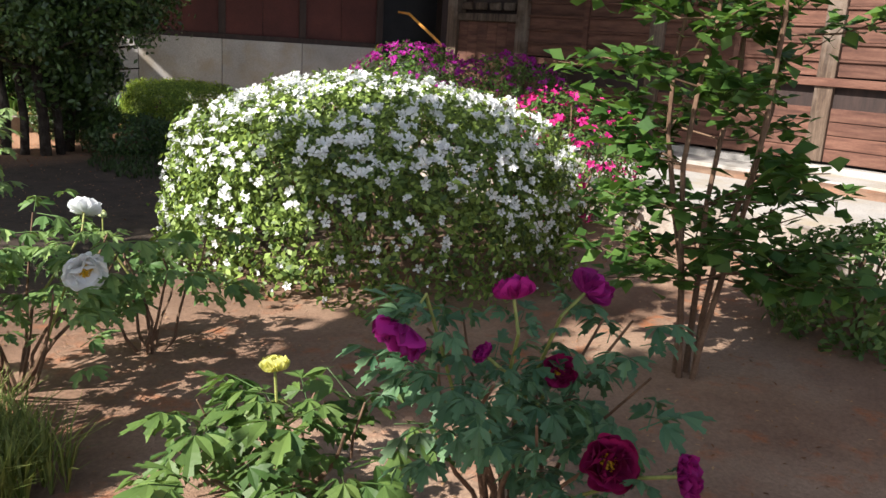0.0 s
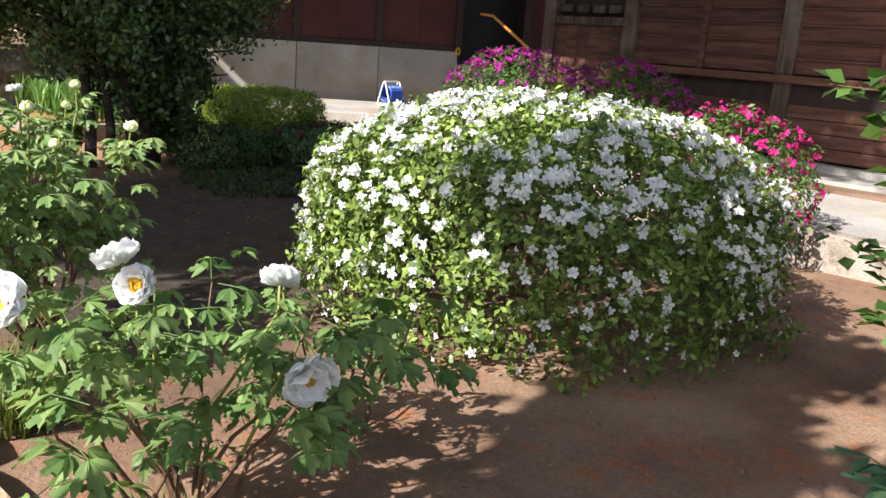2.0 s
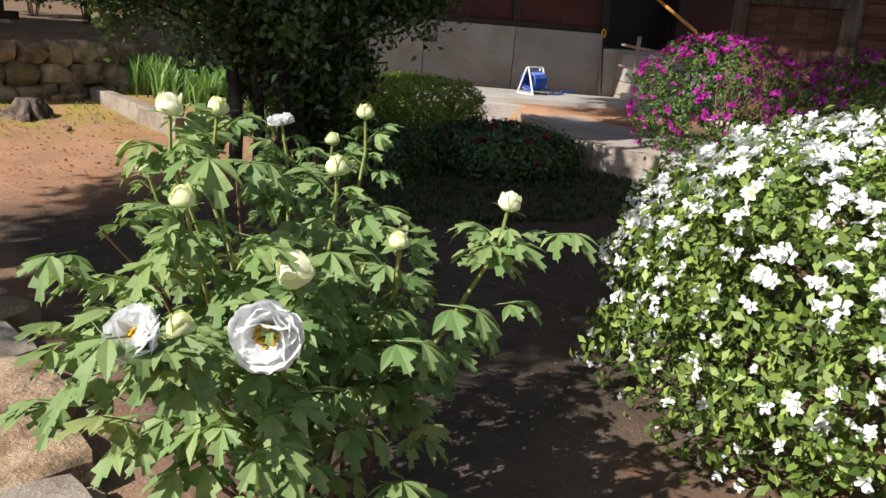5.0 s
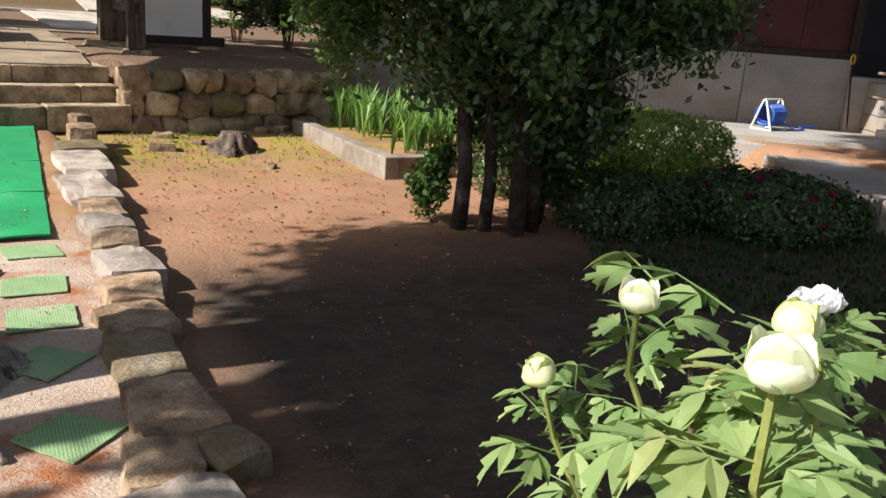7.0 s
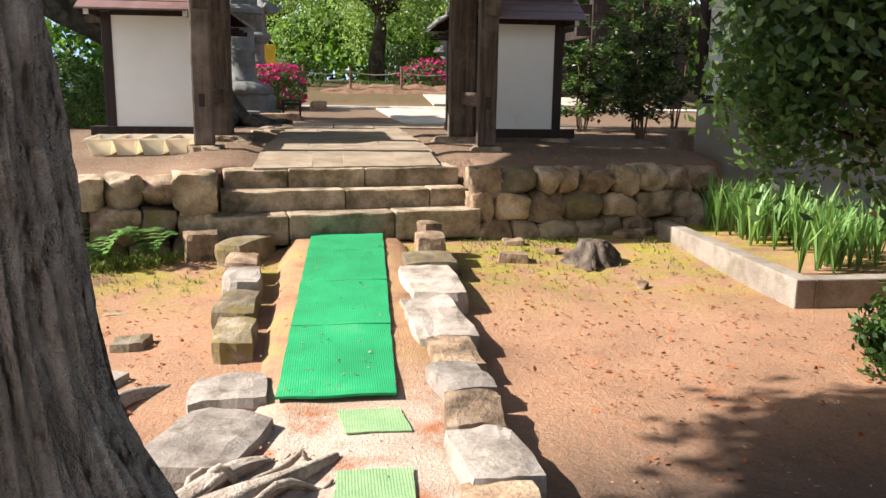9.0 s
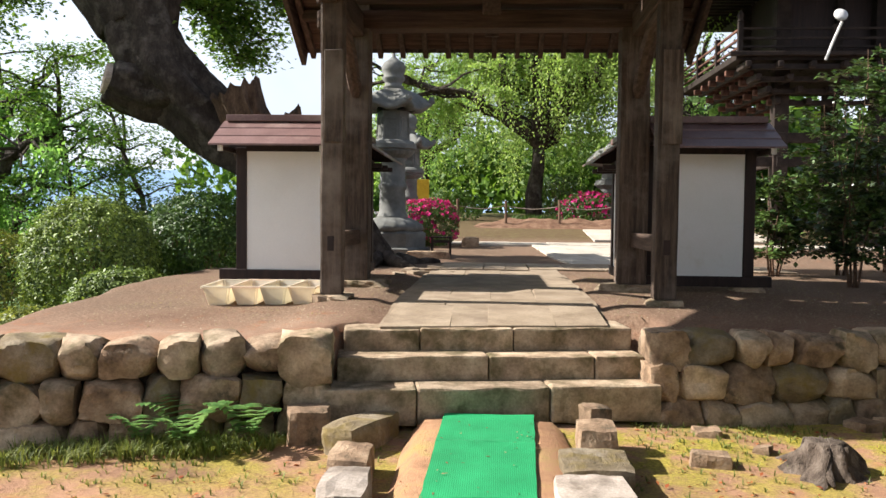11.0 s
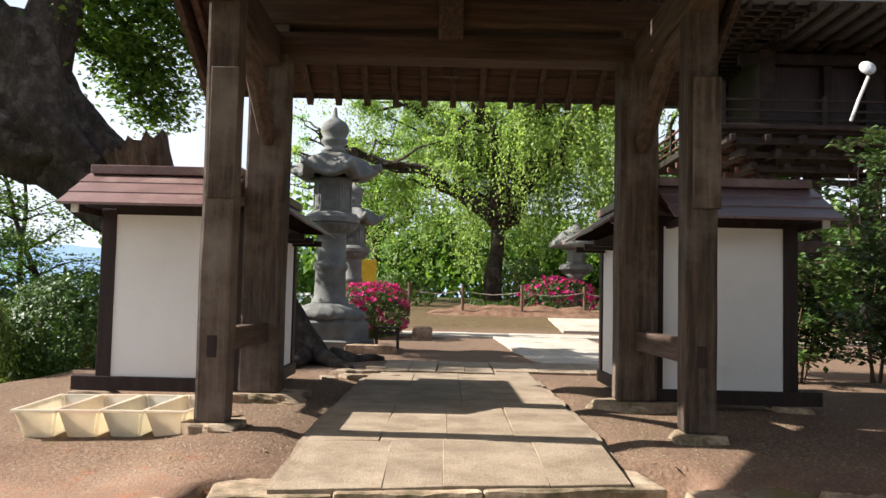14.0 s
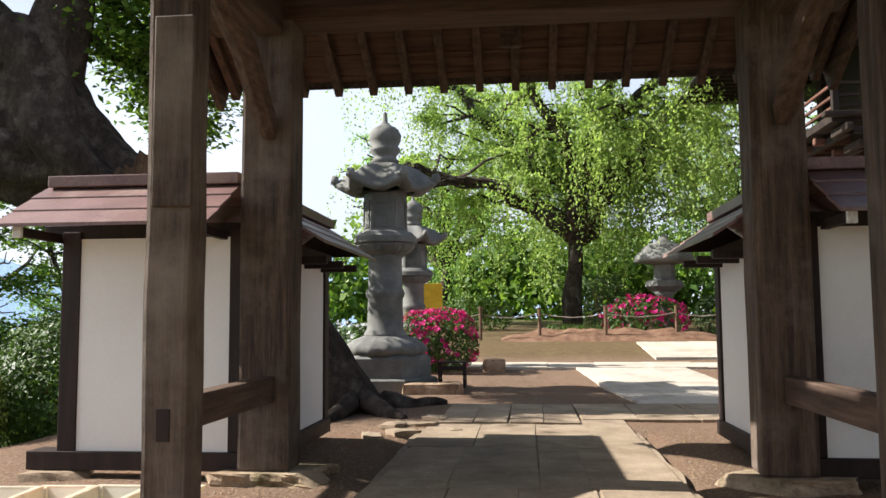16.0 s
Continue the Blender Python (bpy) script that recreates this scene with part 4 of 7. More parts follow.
# ---- paving through the gate ----
def build_paving():
    pv = thing("paving", "stone slab walkway through the gate", "pavement", kind="structure")
    rnd = random.Random(8)

    def slab(x0, x1, y0, y1, z, skew=True, material=SLAB, lean=0.0, rise=None):
        bm = bmesh.new()
        q = [(x0, y0), (x1, y0), (x1, y1), (x0, y1)]
        q = [(a + rnd.uniform(-0.012, 0.014), b + rnd.uniform(-0.012, 0.014)) for a, b in q]
        q = [(a + lean * (b - y0), b) for a, b in q]
        if skew:
            q = [(a, b + 0.17 * (a + 1.25) * max(0.0, 1 - (b - 0.15) / 2.2)) for a, b in q]
        lo = [bm.verts.new((a, b, z - 0.12)) for a, b in q]
        hi = [bm.verts.new((a, b, ((rise(b) if rise else z) if b > 5.5 else 0.354 + 0.09 * smooth(0.5, 1.8, b)) + rnd.uniform(-0.003, 0.004))) for a, b in q]
        bm.faces.new(lo[::-1])
        bm.faces.new(hi)
        for i in range(4):
            bm.faces.new((lo[i], lo[(i + 1) % 4], hi[(i + 1) % 4], hi[i]))
        bmesh.ops.bevel(bm, geom=bm.edges[:], offset=0.003, segments=1, affect="EDGES")
        part("slab", bm, material, pv)

    bm = bmesh.new()
    q = []
    for j in range(30):
        yy = 0.3 + j * 0.185
        for xx in (-0.93, 1.13):
            q.append(bm.verts.new((xx + 0.04 * noise.noise(Vector((xx, yy * 2, 0))), yy + 0.17 * (xx + 1.25) * max(0.0, 1 - (yy - 0.15) / 2.2), 0.342 + 0.09 * smooth(0.6, 1.9, yy))))
    for j in range(29):
        bm.faces.new((q[2 * j], q[2 * j + 1], q[2 * j + 3], q[2 * j + 2]))
    part("joint_sand", bm, SLAB, pv)
    y = 0.22
    while y < 5.4:
        d = rnd.uniform(0.9, 1.9)
        xs = [-0.88] + sorted(-0.88 + 1.96 * (k + rnd.uniform(-0.18, 0.18)) / 4 for k in range(1, 4)) + [1.08]
        for a, b in zip(xs, xs[1:]):
            z = 0.354 + 0.09 * smooth(0.5, 1.6, y + d / 2)
            slab(a + 0.001, b - 0.001, y, y + d - 0.002, z)
        y += d
    for k in range(4):
        slab(-0.80 + k * 0.36, -0.80 + (k + 1) * 0.36 - 0.008, 6.2, 7.95, 0.462)
    for k in range(7):
        slab(0.66 + k * 0.6, 0.66 + (k + 1) * 0.6 - 0.008, 6.55, 8.05, 0.455)
    # slanting walk to the right and the cross walk beyond
    for j in range(5):
        for k in range(3):
            x0 = 1.5 + k * 0.62 - j * 0.107
            slab(x0, x0 + 0.615, 8.06 + j * 0.89, 8.06 + (j + 1) * 0.89 - 0.006, 0.46, False, WALK, -0.12, lambda b: 0.462 + 0.175 * smooth(9.5, 13.0, b))
    for j in range(3):
        for k in range(4):
            slab(2.7 + k * 1.2, 3.89 + k * 1.2, 14.9 + j * 1.0, 15.89 + j * 1.0, 0.7, False, WALK, 0.0, lambda b: ground_z(4.5, b) + 0.05)
    for k in range(14):
        slab(-2.2 + k * 0.9, -2.2 + (k + 1) * 0.9 - 0.01, 12.5, 14.1, 0.63 + 0.004 * (k % 3), True, WALK)


build_paving()


# ---- trees and shrubs ----
def limb(bm, a, b, r0, r1, rnd, wander=0.12, n=6, sides=8, rough=0.25):
    a, b = Vector(a), Vector(b)
    L = (b - a).length
    pts, rad = [], []
    off = Vector((rnd.uniform(0, 99), rnd.uniform(0, 99), rnd.uniform(0, 99)))
    for i in range(n + 1):
        k = i / n
        w = noise.noise_vector(off + Vector((k * 2.2, 0, 0))) * wander * L * math.sin(k * math.pi)
        pts.append(a.lerp(b, k) + w)
        rad.append(r0 + (r1 - r0) * k)
    tube(bm, pts, rad, sides, rough, off.x)
    return pts


def near_tree():
    """Old tree beside the path, with furrowed bark and spreading roots."""
    t = thing("garden_tree", "old tree trunk with deeply furrowed grey-brown bark", "tree", (0, 0, 0))
    cx, cy = -0.93, -6.25
    bm = bmesh.new()
    rings = []
    sides = 220
    zs = [-0.42 + 0.07 * k for k in range(36)] + [2.2 + 0.2 * k for k in range(12)]
    for z in zs:
        ring = []
        k = max(0.0, 1 - (z + 0.30) / 1.1)
        for i in range(sides):
            a = 2 * math.pi * i / sides
            lobes = 0.5 + 0.5 * math.cos(a * 4 + 0.6)
            r = 0.292 - 0.012 * z + 0.44 * k ** 2.4 * (0.55 + 0.7 * lobes)
            furrow = noise.noise(Vector((math.cos(a) * 4.2, math.sin(a) * 4.2, z * 0.55))) 
            ridge = abs(noise.noise(Vector((math.cos(a) * 9, math.sin(a) * 9, z * 0.8 + 7))))
            crack = abs(noise.noise(Vector((math.cos(a) * 17, math.sin(a) * 17, z * 2.2 + 3))))
            r += 0.03 * furrow - 0.06 * (1 - min(1, ridge * 3.4)) - 0.028 * (1 - min(1, crack * 4)) + 0.012 * noise.noise(Vector((math.cos(a) * 26, math.sin(a) * 26, z * 9)))
            ring.append(bm.verts.new((cx - 0.070 * z + r * math.cos(a), cy + 0.02 * z + r * math.sin(a), z)))
        rings.append(ring)
    for a, b in zip(rings, rings[1:]):
        for i in range(sides):
            bm.faces.new((a[i], a[(i + 1) % sides], b[(i + 1) % sides], b[i]))
    part("trunk", bm, BARK, t, smooth=True)
    rnd = random.Random(3)
    for pts, r in (([(-0.75, -6.0, -0.26), (-0.60, -5.65, -0.33), (-0.42, -5.42, -0.345), (-0.26, -5.25, -0.355), (-0.06, -5.0, -0.385)], 0.075),
                   ([(-0.8, -6.0, -0.28), (-0.70, -5.55, -0.35), (-0.50, -5.2, -0.35), (-0.36, -5.0, -0.39)], 0.07),
                   ([(-0.55, -6.6, -0.28), (-0.30, -6.95, -0.34), (-0.12, -7.2, -0.38)], 0.07),
                   ([(-1.1, -6.1, -0.25), (-1.25, -5.2, -0.40), (-1.2, -4.3, -0.40), (-0.95, -3.9, -0.46)], 0.10)):
        bm = bmesh.new()
        tube(bm, *spline(pts, [r * (1 - 0.75 * i / (len(pts) - 1)) for i in range(len(pts))], 6), 12, 0.9, rnd.random() * 9)
        part("root", bm, ROOTWOOD, t, "bleached surface root", smooth=True)
    # a flat mat of gnarled surface roots
    for k in range(26):
        a = rnd.gauss(0.75, 0.35)
        r0 = Vector((-0.68 + rnd.uniform(-0.06, 0.30), -5.70 + rnd.uniform(-0.1, 0.45), -0.372 + rnd.uniform(-0.01, 0.01)))
        L = rnd.uniform(0.22, 0.5)
        e = r0 + Vector((math.cos(a) * L, math.sin(a) * L, rnd.uniform(-0.025, 0.0)))
        bm = bmesh.new()
        limb(bm, r0, e, rnd.uniform(0.013, 0.027), 0.006, rnd, 0.4, 12, 9, 0.7)
        part("root", bm, ROOTWOOD, t, "bleached surface root", smooth=True)
    bm = bmesh.new()
    top = Vector((cx - 0.22, cy + 0.1, 4.3))
    ends = []
    for k in range(9):
        a = k * 2.4
        e = top + Vector((math.cos(a) * rnd.uniform(1.2, 2.6), math.sin(a) * rnd.uniform(1.2, 2.4), rnd.uniform(0.6, 2.6)))
        limb(bm, top - Vector((0, 0, 0.4)), e, 0.16, 0.04, rnd)
        ends.append(e)
    part("limb", bm, BARK, t)
    rng = np.random.default_rng(5)
    # crown out of view, shaped for the shadow it throws on the garden
    p, n = blob_points(22000, (-1.9, -6.3, 5.0), (1.75, 1.8, 1.05), rng, 70, 0.13, 0.35)
    v, f = leaf_cloud(p, n, 0.14, 0.05, rng, 0.9, 0.3)
    arrays("crown", v, f, L_SHRUB, t, "unseen green crown placed for its shade", kind="stuff")
    # second unseen crown, added high up to shade the annex wall
    p, n = blob_points(16000, (0.35, -7.9, 8.9), (2.3, 2.4, 1.5), rng, 90, 0.13, 0.3)
    v, f = leaf_cloud(p, n, 0.15, 0.055, rng, 0.9, 0.3)
    arrays("crown", v, f, L_SHRUB, t, "unseen green crown placed for its shade", kind="stuff")


def shade_tree(at, crown, radii, n, seed):
    """An added tree, out of view off the path, whose crown dapples the garden."""
    t = thing("garden_tree", "unseen leafy tree added to shade the flower beds", "tree")
    rnd = random.Random(seed)
    bm = bmesh.new()
    pts = limb(bm, at, crown, 0.22, 0.10, rnd, 0.05)
    for k in range(8):
        a = k * 2.4
        limb(bm, pts[-3 + k % 3], Vector(crown) + Vector((math.cos(a) * radii[0] * 0.7, math.sin(a) * radii[1] * 0.7, radii[2] * rnd.uniform(-0.3, 0.7))), 0.09, 0.02, rnd)
    part("trunk", bm, BARK, t)
    rng = np.random.default_rng(seed)
    p, nn = blob_points(n, crown, radii, rng, 60, 0.13, 0.3)
    v, f = leaf_cloud(p, nn, 0.15, 0.055, rng, 0.9, 0.2)
    arrays("crown", v, f, L_SHRUB, t, kind="stuff")


near_tree()
# unseen trees, crowns set so that their shadows land on the beds
shade_tree((-2.6, -12.5, -0.4), (-1.45, -11.5, 3.9), (1.15, 0.75, 0.6), 5000, 31)
shade_tree((-3.7, -12.7, -0.4), (-3.0, -11.95, 3.95), (0.5, 0.6, 0.45), 2800, 34)
shade_tree((-4.8, -7.2, -0.5), (-3.3, -6.3, 5.4), (2.5, 2.15, 1.5), 60000, 33)
shade_tree((-3.9, -14.9, -0.4), (-2.1, -13.95, 4.0), (1.9, 1.35, 1.0), 16000, 32)


def camellia():
    t = thing("evergreen_tree", "dense dark evergreen tree with several slim trunks", "tree")
    rnd = random.Random(7)
    for x, y, r in ((3.20, -4.55, 0.07), (3.38, -4.65, 0.06), (3.55, -4.85, 0.07), (3.75, -4.8, 0.06), (3.95, -4.55, 0.07)):
        bm = bmesh.new()
        limb(bm, (x, y, -0.45), (x + rnd.uniform(-0.3, 0.3), y + rnd.uniform(-0.3, 0.3), 2.4), r, r * 0.5, rnd, 0.05)
        part("trunk", bm, DARKBARK, t, smooth=True)
    bm = bmesh.new()
    for k in range(22):
        a = k * 2.4
        b = (3.6 + 0.2 * math.cos(a), -4.65 + 0.2 * math.sin(a), rnd.uniform(0.5, 2.2))
        limb(bm, b, (3.65 + 1.35 * math.cos(a), -4.6 + 1.35 * math.sin(a), b[2] + rnd.uniform(0.0, 0.7)), 0.03, 0.008, rnd, 0.1, 4, 5)
    # limb up to the unseen crown
    limb(bm, (3.5, -4.6, 2.2), (3.3, -3.3, 6.8), 0.06, 0.02, rnd, 0.05, 8, 7)
    part("branch_work", bm, DARKBARK, t, kind="stuff")
    rng = np.random.default_rng(17)
    p, n = blob_points(98000, (3.5, -4.7, 2.35), (1.75, 1.6, 1.9), rng, 190, 0.095, 0.5, 0.55)
    # the skirt lifts towards the hall, the side by the beds is cut away higher up to let sun reach the kerb
    lift = 0.55 + 0.36 * np.clip((p[:, 0] - 3.1) / 1.3, 0, 1) + 0.12 * np.sin(p[:, 0] * 5 + p[:, 1] * 4)
    ok = (p[:, 2] > lift) & ~((p[:, 1] < -5.12 + 0.1 * np.sin(p[:, 0] * 9)) & (p[:, 2] > 1.7))
    p, n = p[ok], n[ok]
    n[:, 2] += 0.4
    v, f = leaf_cloud(p, n, 0.078, 0.02, rng, 0.6)
    arrays("crown", v, f, L_DARK, t, kind="stuff")
    # extra crown above the view, added to shade the hall steps
    p, n = blob_points(18000, (3.25, -3.15, 6.6), (1.5, 1.15, 1.5), rng, 80, 0.10, 0.4)
    v, f = leaf_cloud(p, n, 0.095, 0.023, rng, 0.6)
    arrays("upper_crown", v, f, L_DARK, t, kind="stuff")
    # leaves towards the sun get a paler green, sunlight put into their colour
    p, n = blob_points(6500, (2.25, -4.3, 1.7), (0.42, 0.6, 0.95), rng, 60, 0.14, 0.3)
    v, f = leaf_cloud(p, n, 0.06, 0.017, rng, 0.6)
    arrays("young_growth", v, f, L_SHRUB, t, "yellow-green leaves, paler as if sunlit", kind="stuff")
    p, n = blob_points(12000, (3.95, -4.6, 0.6), (0.75, 0.55, 0.75), rng, 90, 0.12, 0.35, -0.42)
    v, f = leaf_cloud(p, n, 0.085, 0.022, rng, 0.6)
    arrays("lower_foliage", v, f, L_DARK, t, kind="stuff")
    p, n = blob_points(1500, (3.1, -4.25, -0.1), (0.16, 0.3, 0.42), rng, 14, 0.15, 0.3, -0.4)
    v, f = leaf_cloud(p, n, 0.06, 0.018, rng, 0.6)
    arrays("shoot_growth", v, f, L_HEDGE, t, kind="stuff")


camellia()


def rounded_shrub(name, label, centre, radii, n, leaf, leaf_size, seed, flowers=None, flower_n=0, flower_size=0.03, floor=-0.42, square=2.6, top_only=0.0, clump=0.05, skirt=False, depth=0.34, ragged=0.0):
    """A clipped or rounded bush: twigs, an even skin of leaves in small tufts, flowers on it."""
    t = thing(name, label, "shrub")
    rng = np.random.default_rng(seed)
    rnd = random.Random(seed)
    c, R = np.array(centre), np.array(radii)

    def skin(count, depth):
        d = rng.normal(0, 1, (count, 3))
        d /= np.linalg.norm(d, axis=1, keepdims=True)
        rho, zz = np.hypot(d[:, 0], d[:, 1])[:, None], np.abs(d[:, 2])[:, None]
        ex = np.where(d[:, 2:3] > 0, square, 7.0) if skirt else square
        q = (rho ** ex + zz ** ex) ** (-1 / ex) if skirt else (np.sum(np.abs(d) ** square, axis=1, keepdims=True)) ** (-1 / square)
        bumps = np.array([noise.noise(Vector(w) * 2.4 + Vector((seed, 0, 0))) for w in d])[:, None] * 0.09 + np.array([noise.noise(Vector(w) * 6.0 + Vector((seed, 3, 0))) for w in d])[:, None] * 0.04
        r = q * (1 + bumps) * (1 - depth * rng.random((count, 1)) ** 1.6)
        return d * r, d

    bm = bmesh.new()
    base = Vector((centre[0], centre[1], floor))
    for k in range(14):
        d = Vector((rnd.uniform(-1, 1), rnd.uniform(-1, 1), rnd.uniform(0.2, 1.2))).normalized()
        limb(bm, base + Vector((d.x * 0.1, d.y * 0.1, 0)), Vector(centre) + Vector((d.x * radii[0], d.y * radii[1], d.z * radii[2])) * 0.85, 0.018, 0.005, rnd, 0.15, 4, 5)
    part("twig_work", bm, TWIG, t, kind="stuff")
    tufts, td = skin(max(60, n // 9), depth)
    if ragged:
        # thin and hollow places between the shoots
        thin = np.array([noise.noise(Vector(w) * 7.0 + Vector((seed, 1, 4))) + 0.6 * noise.noise(Vector(w) * 15.0 + Vector((2, seed, 4))) for w in tufts])
        keep = rng.random(len(tufts)) < np.clip(0.62 + 2.2 * ragged * thin + 0.35 * td[:, 2], 0.06, 1)
        tufts, td = tufts[keep] * (1 + 0.06 * ragged * thin[keep][:, None]), td[keep]
    idx = np.repeat(np.arange(len(tufts)), 9)[:n]
    p = tufts[idx] * R + c + rng.normal(0, clump * 0.5, (len(idx), 3))
    nor = td[idx] + np.array([0, 0, 0.35])
    ok = p[:, 2] > floor + 0.02
    v, f = leaf_cloud(p[ok], nor[ok], leaf_size, leaf_size * (0.26 if ragged else 0.25), rng, 0.75 if ragged else 0.55)
    arrays("leaves", v, f, leaf, t, kind="stuff")
    if flowers:
        q, qd = skin(flower_n * 2, 0.05)
        keep = rng.random(len(q)) < np.clip(0.40 + top_only * qd[:, 2] + 0.9 * np.array([noise.noise(Vector(w) * 4.5 + Vector((0, seed, 0))) for w in qd]), 0.13, 1)
        q, qd = q[keep][:flower_n], qd[keep][:flower_n]
        p = q * R * 1.015 + c
        ok = p[:, 2] > floor + 0.08
        p, qd = p[ok], qd[ok]
        vs, fs = [], []
        for k in range(len(p)):
            # a truss of one to four blossoms, fewer and smaller low down
            rich = min(1.0, max(0.0, 0.35 + 0.9 * float(qd[k][2]))) if top_only > 0.6 else 0.5
            for bl in range(1 + int(rnd.random() * 3.4 * rich)):
                nrm = (Vector(qd[k]) + Vector((rnd.uniform(-0.8, 0.8), rnd.uniform(-0.8, 0.8), rnd.uniform(-0.2, 0.7)))).normalized()
                at = Vector(p[k]) + Vector((rnd.uniform(-1, 1), rnd.uniform(-1, 1), rnd.uniform(-0.6, 0.6))) * flower_size * (1.2 if bl else 0.2)
                m = Matrix.Translation(at) @ nrm.to_track_quat("Z", "Y").to_matrix().to_4x4() @ Matrix.Rotation(rnd.uniform(0, 6.28), 4, "Z")
                s = flower_size * rnd.uniform(0.75, 1.2) * (0.72 + 0.4 * rich)
                shut = rnd.uniform(0.25, 0.5) if rnd.random() < 0.45 - 0.3 * rich else rnd.uniform(0.8, 1.1)
                for i in range(5):
                    a = i * 2 * math.pi / 5 + rnd.uniform(-0.2, 0.2)
                    ca, sa, o = math.cos(a), math.sin(a), len(vs)
                    curl = rnd.uniform(-0.35, 0.45)
                    for rr, ww, zz in ((0.08, 0.0, -0.45), (0.55, -0.36, 0.05), (0.62, 0.0, -0.06), (0.55, 0.36, 0.05), (1.0, -0.20, curl), (1.1, 0.06, curl - 0.12), (0.95, 0.27, curl + 0.1)):
                        rr *= shut
                        vs.append(m @ Vector(((ca * rr - sa * ww * (0.4 + 0.6 * shut)) * s, (sa * rr + ca * ww * (0.4 + 0.6 * shut)) * s, (zz + 1.0 * (1 - shut) * rr) * s)))
                    fs += [(o, o + 2, o + 1), (o, o + 3, o + 2), (o + 1, o + 2, o + 4), (o + 2, o + 5, o + 4), (o + 2, o + 6, o + 5), (o + 2, o + 3, o + 6)]
        arrays("blossom", np.array([tuple(w) for w in vs]), fs, flowers, t, kind="stuff")
    return t


rounded_shrub("white_azalea", "large rounded azalea bush covered in white blossom", (3.8, -10.45, 0.0), (1.57, 1.57, 0.87), 72000, L_AZALEA, 0.052, 41, P_WHITE, 1800, 0.031, -0.47, 2.5, 0.62, 0.055, True, ragged=0.55)
rounded_shrub("purple_azalea", "purple-flowered azalea bush beside the paving", (8.25, -6.35, 0.38), (1.0, 0.9, 0.78), 9000, L_HEDGE, 0.05, 42, P_PURPLE, 560, 0.045, -0.4, 2.2, 0.3)
rounded_shrub("purple_azalea", "purple-flowered azalea bush beside the paving", (8.5, -7.9, 0.34), (0.9, 0.95, 0.74), 8000, L_HEDGE, 0.05, 43, P_PURPLE, 430, 0.045, -0.4, 2.2, 0.3)
rounded_shrub("pink_azalea", "straggling azalea with bright pink flowers", (6.1, -10.6, 0.18), (0.72, 0.72, 0.66), 5000, L_SHRUB, 0.05, 44, P_PINK, 330, 0.045, -0.45, 2.0, 0.3)
# this hedge looks sunlit only through its brighter leaf colour
rounded_shrub("clipped_hedge", "clipped box hedge, yellow-green leaves coloured as sunlit", (6.1, -3.5, -0.06), (0.72, 0.74, 0.42), 30000, L_HEDGELIT, 0.042, 45, None, 0, 0, -0.46, 4.0, depth=0.12)
rounded_shrub("red_flowered_shrub", "dark rounded shrub with a few red flowers", (5.95, -5.25, -0.22), (0.80, 0.75, 0.28), 16000, L_DARK, 0.05, 46, P_CRIMSON, 40, 0.03, -0.46, 2.6, 0.8)
rounded_shrub("clipped_shrub", "dark clipped evergreen shrub", (4.62, -4.9, -0.22), (0.60, 0.55, 0.27), 7000, L_DARK, 0.045, 47, None, 0, 0, -0.46, 2.6)
rounded_shrub("clipped_shrub", "dark clipped evergreen shrub", (4.5, -3.5, -0.08), (0.55, 0.55, 0.40), 6500, L_DARK, 0.045, 48, None, 0, 0, -0.46, 2.6)
rounded_shrub("low_shrub", "low pale green shrub under the trees", (4.95, -13.7, -0.12), (0.75, 0.6, 0.38), 3500, L_SHRUB, 0.06, 49, None, 0, 0, -0.46, 2.0)


def young_tree(at, height, spread, seed, n, leaf, size, label, hang=0.15):
    t = thing("young_tree", label, "tree")
    rnd = random.Random(seed)
    rng = np.random.default_rng(seed)
    bm = bmesh.new()
    pts = []
    for s in range(5):
        a = s * 1.3 + 0.4
        top = (at[0] + math.cos(a) * spread * 0.3, at[1] + math.sin(a) * spread * 0.3, at[2] + height * rnd.uniform(0.8, 1.1))
        stem = limb(bm, (at[0] + 0.05 * math.cos(a), at[1] + 0.05 * math.sin(a), at[2]), top, 0.018, 0.006, rnd, 0.08, 8, 6)
        for k in range(13):
            b = stem[2 + k % 6]
            g = rnd.uniform(0, 6.28)
            e = b + Vector((math.cos(g) * spread * rnd.uniform(0.4, 0.9), math.sin(g) * spread * rnd.uniform(0.4, 0.9), rnd.uniform(-0.05, 0.35)))
            tw = limb(bm, b, e, 0.006, 0.002, rnd, 0.2, 4, 4)
            pts += [tw[i].lerp(tw[i + 1], rnd.random()) for i in range(1, 4) for _ in range(n)]
    part("stem_work", bm, TWIG, t, kind="stuff")
    p = np.array([tuple(q) for q in pts]) + rng.normal(0, 0.035, (len(pts), 3))
    nor = np.tile(np.array([0, 0, 1.0]), (len(p), 1))
    v, f = leaf_cloud(p, nor, size, size * 0.36, rng, 0.35, hang)
    arrays("leaves", v, f, leaf, t, kind="stuff")


young_tree((3.37, -13.34, -0.46), 2.75, 0.98, 61, 15, L_YOUNG, 0.10, "slender young deciduous tree with fresh green leaves")
young_tree((4.75, 4.3, 0.38), 1.9, 0.75, 62, 16, L_DARK, 0.09, "dark young maple beside the wing wall")
young_tree((5.4, 6.3, 0.38), 2.8, 1.0, 63, 16, L_DARK, 0.09, "dark young maple beside the wing wall")
young_tree((4.3, 6.0, 0.38), 1.6, 0.7, 64, 14, L_DARK, 0.09, "dark young maple beside the wing wall")
young_tree((6.6, 7.4, 0.38), 4.6, 1.3, 65, 22, L_DARK, 0.11, "tall dark evergreen beside the tower")


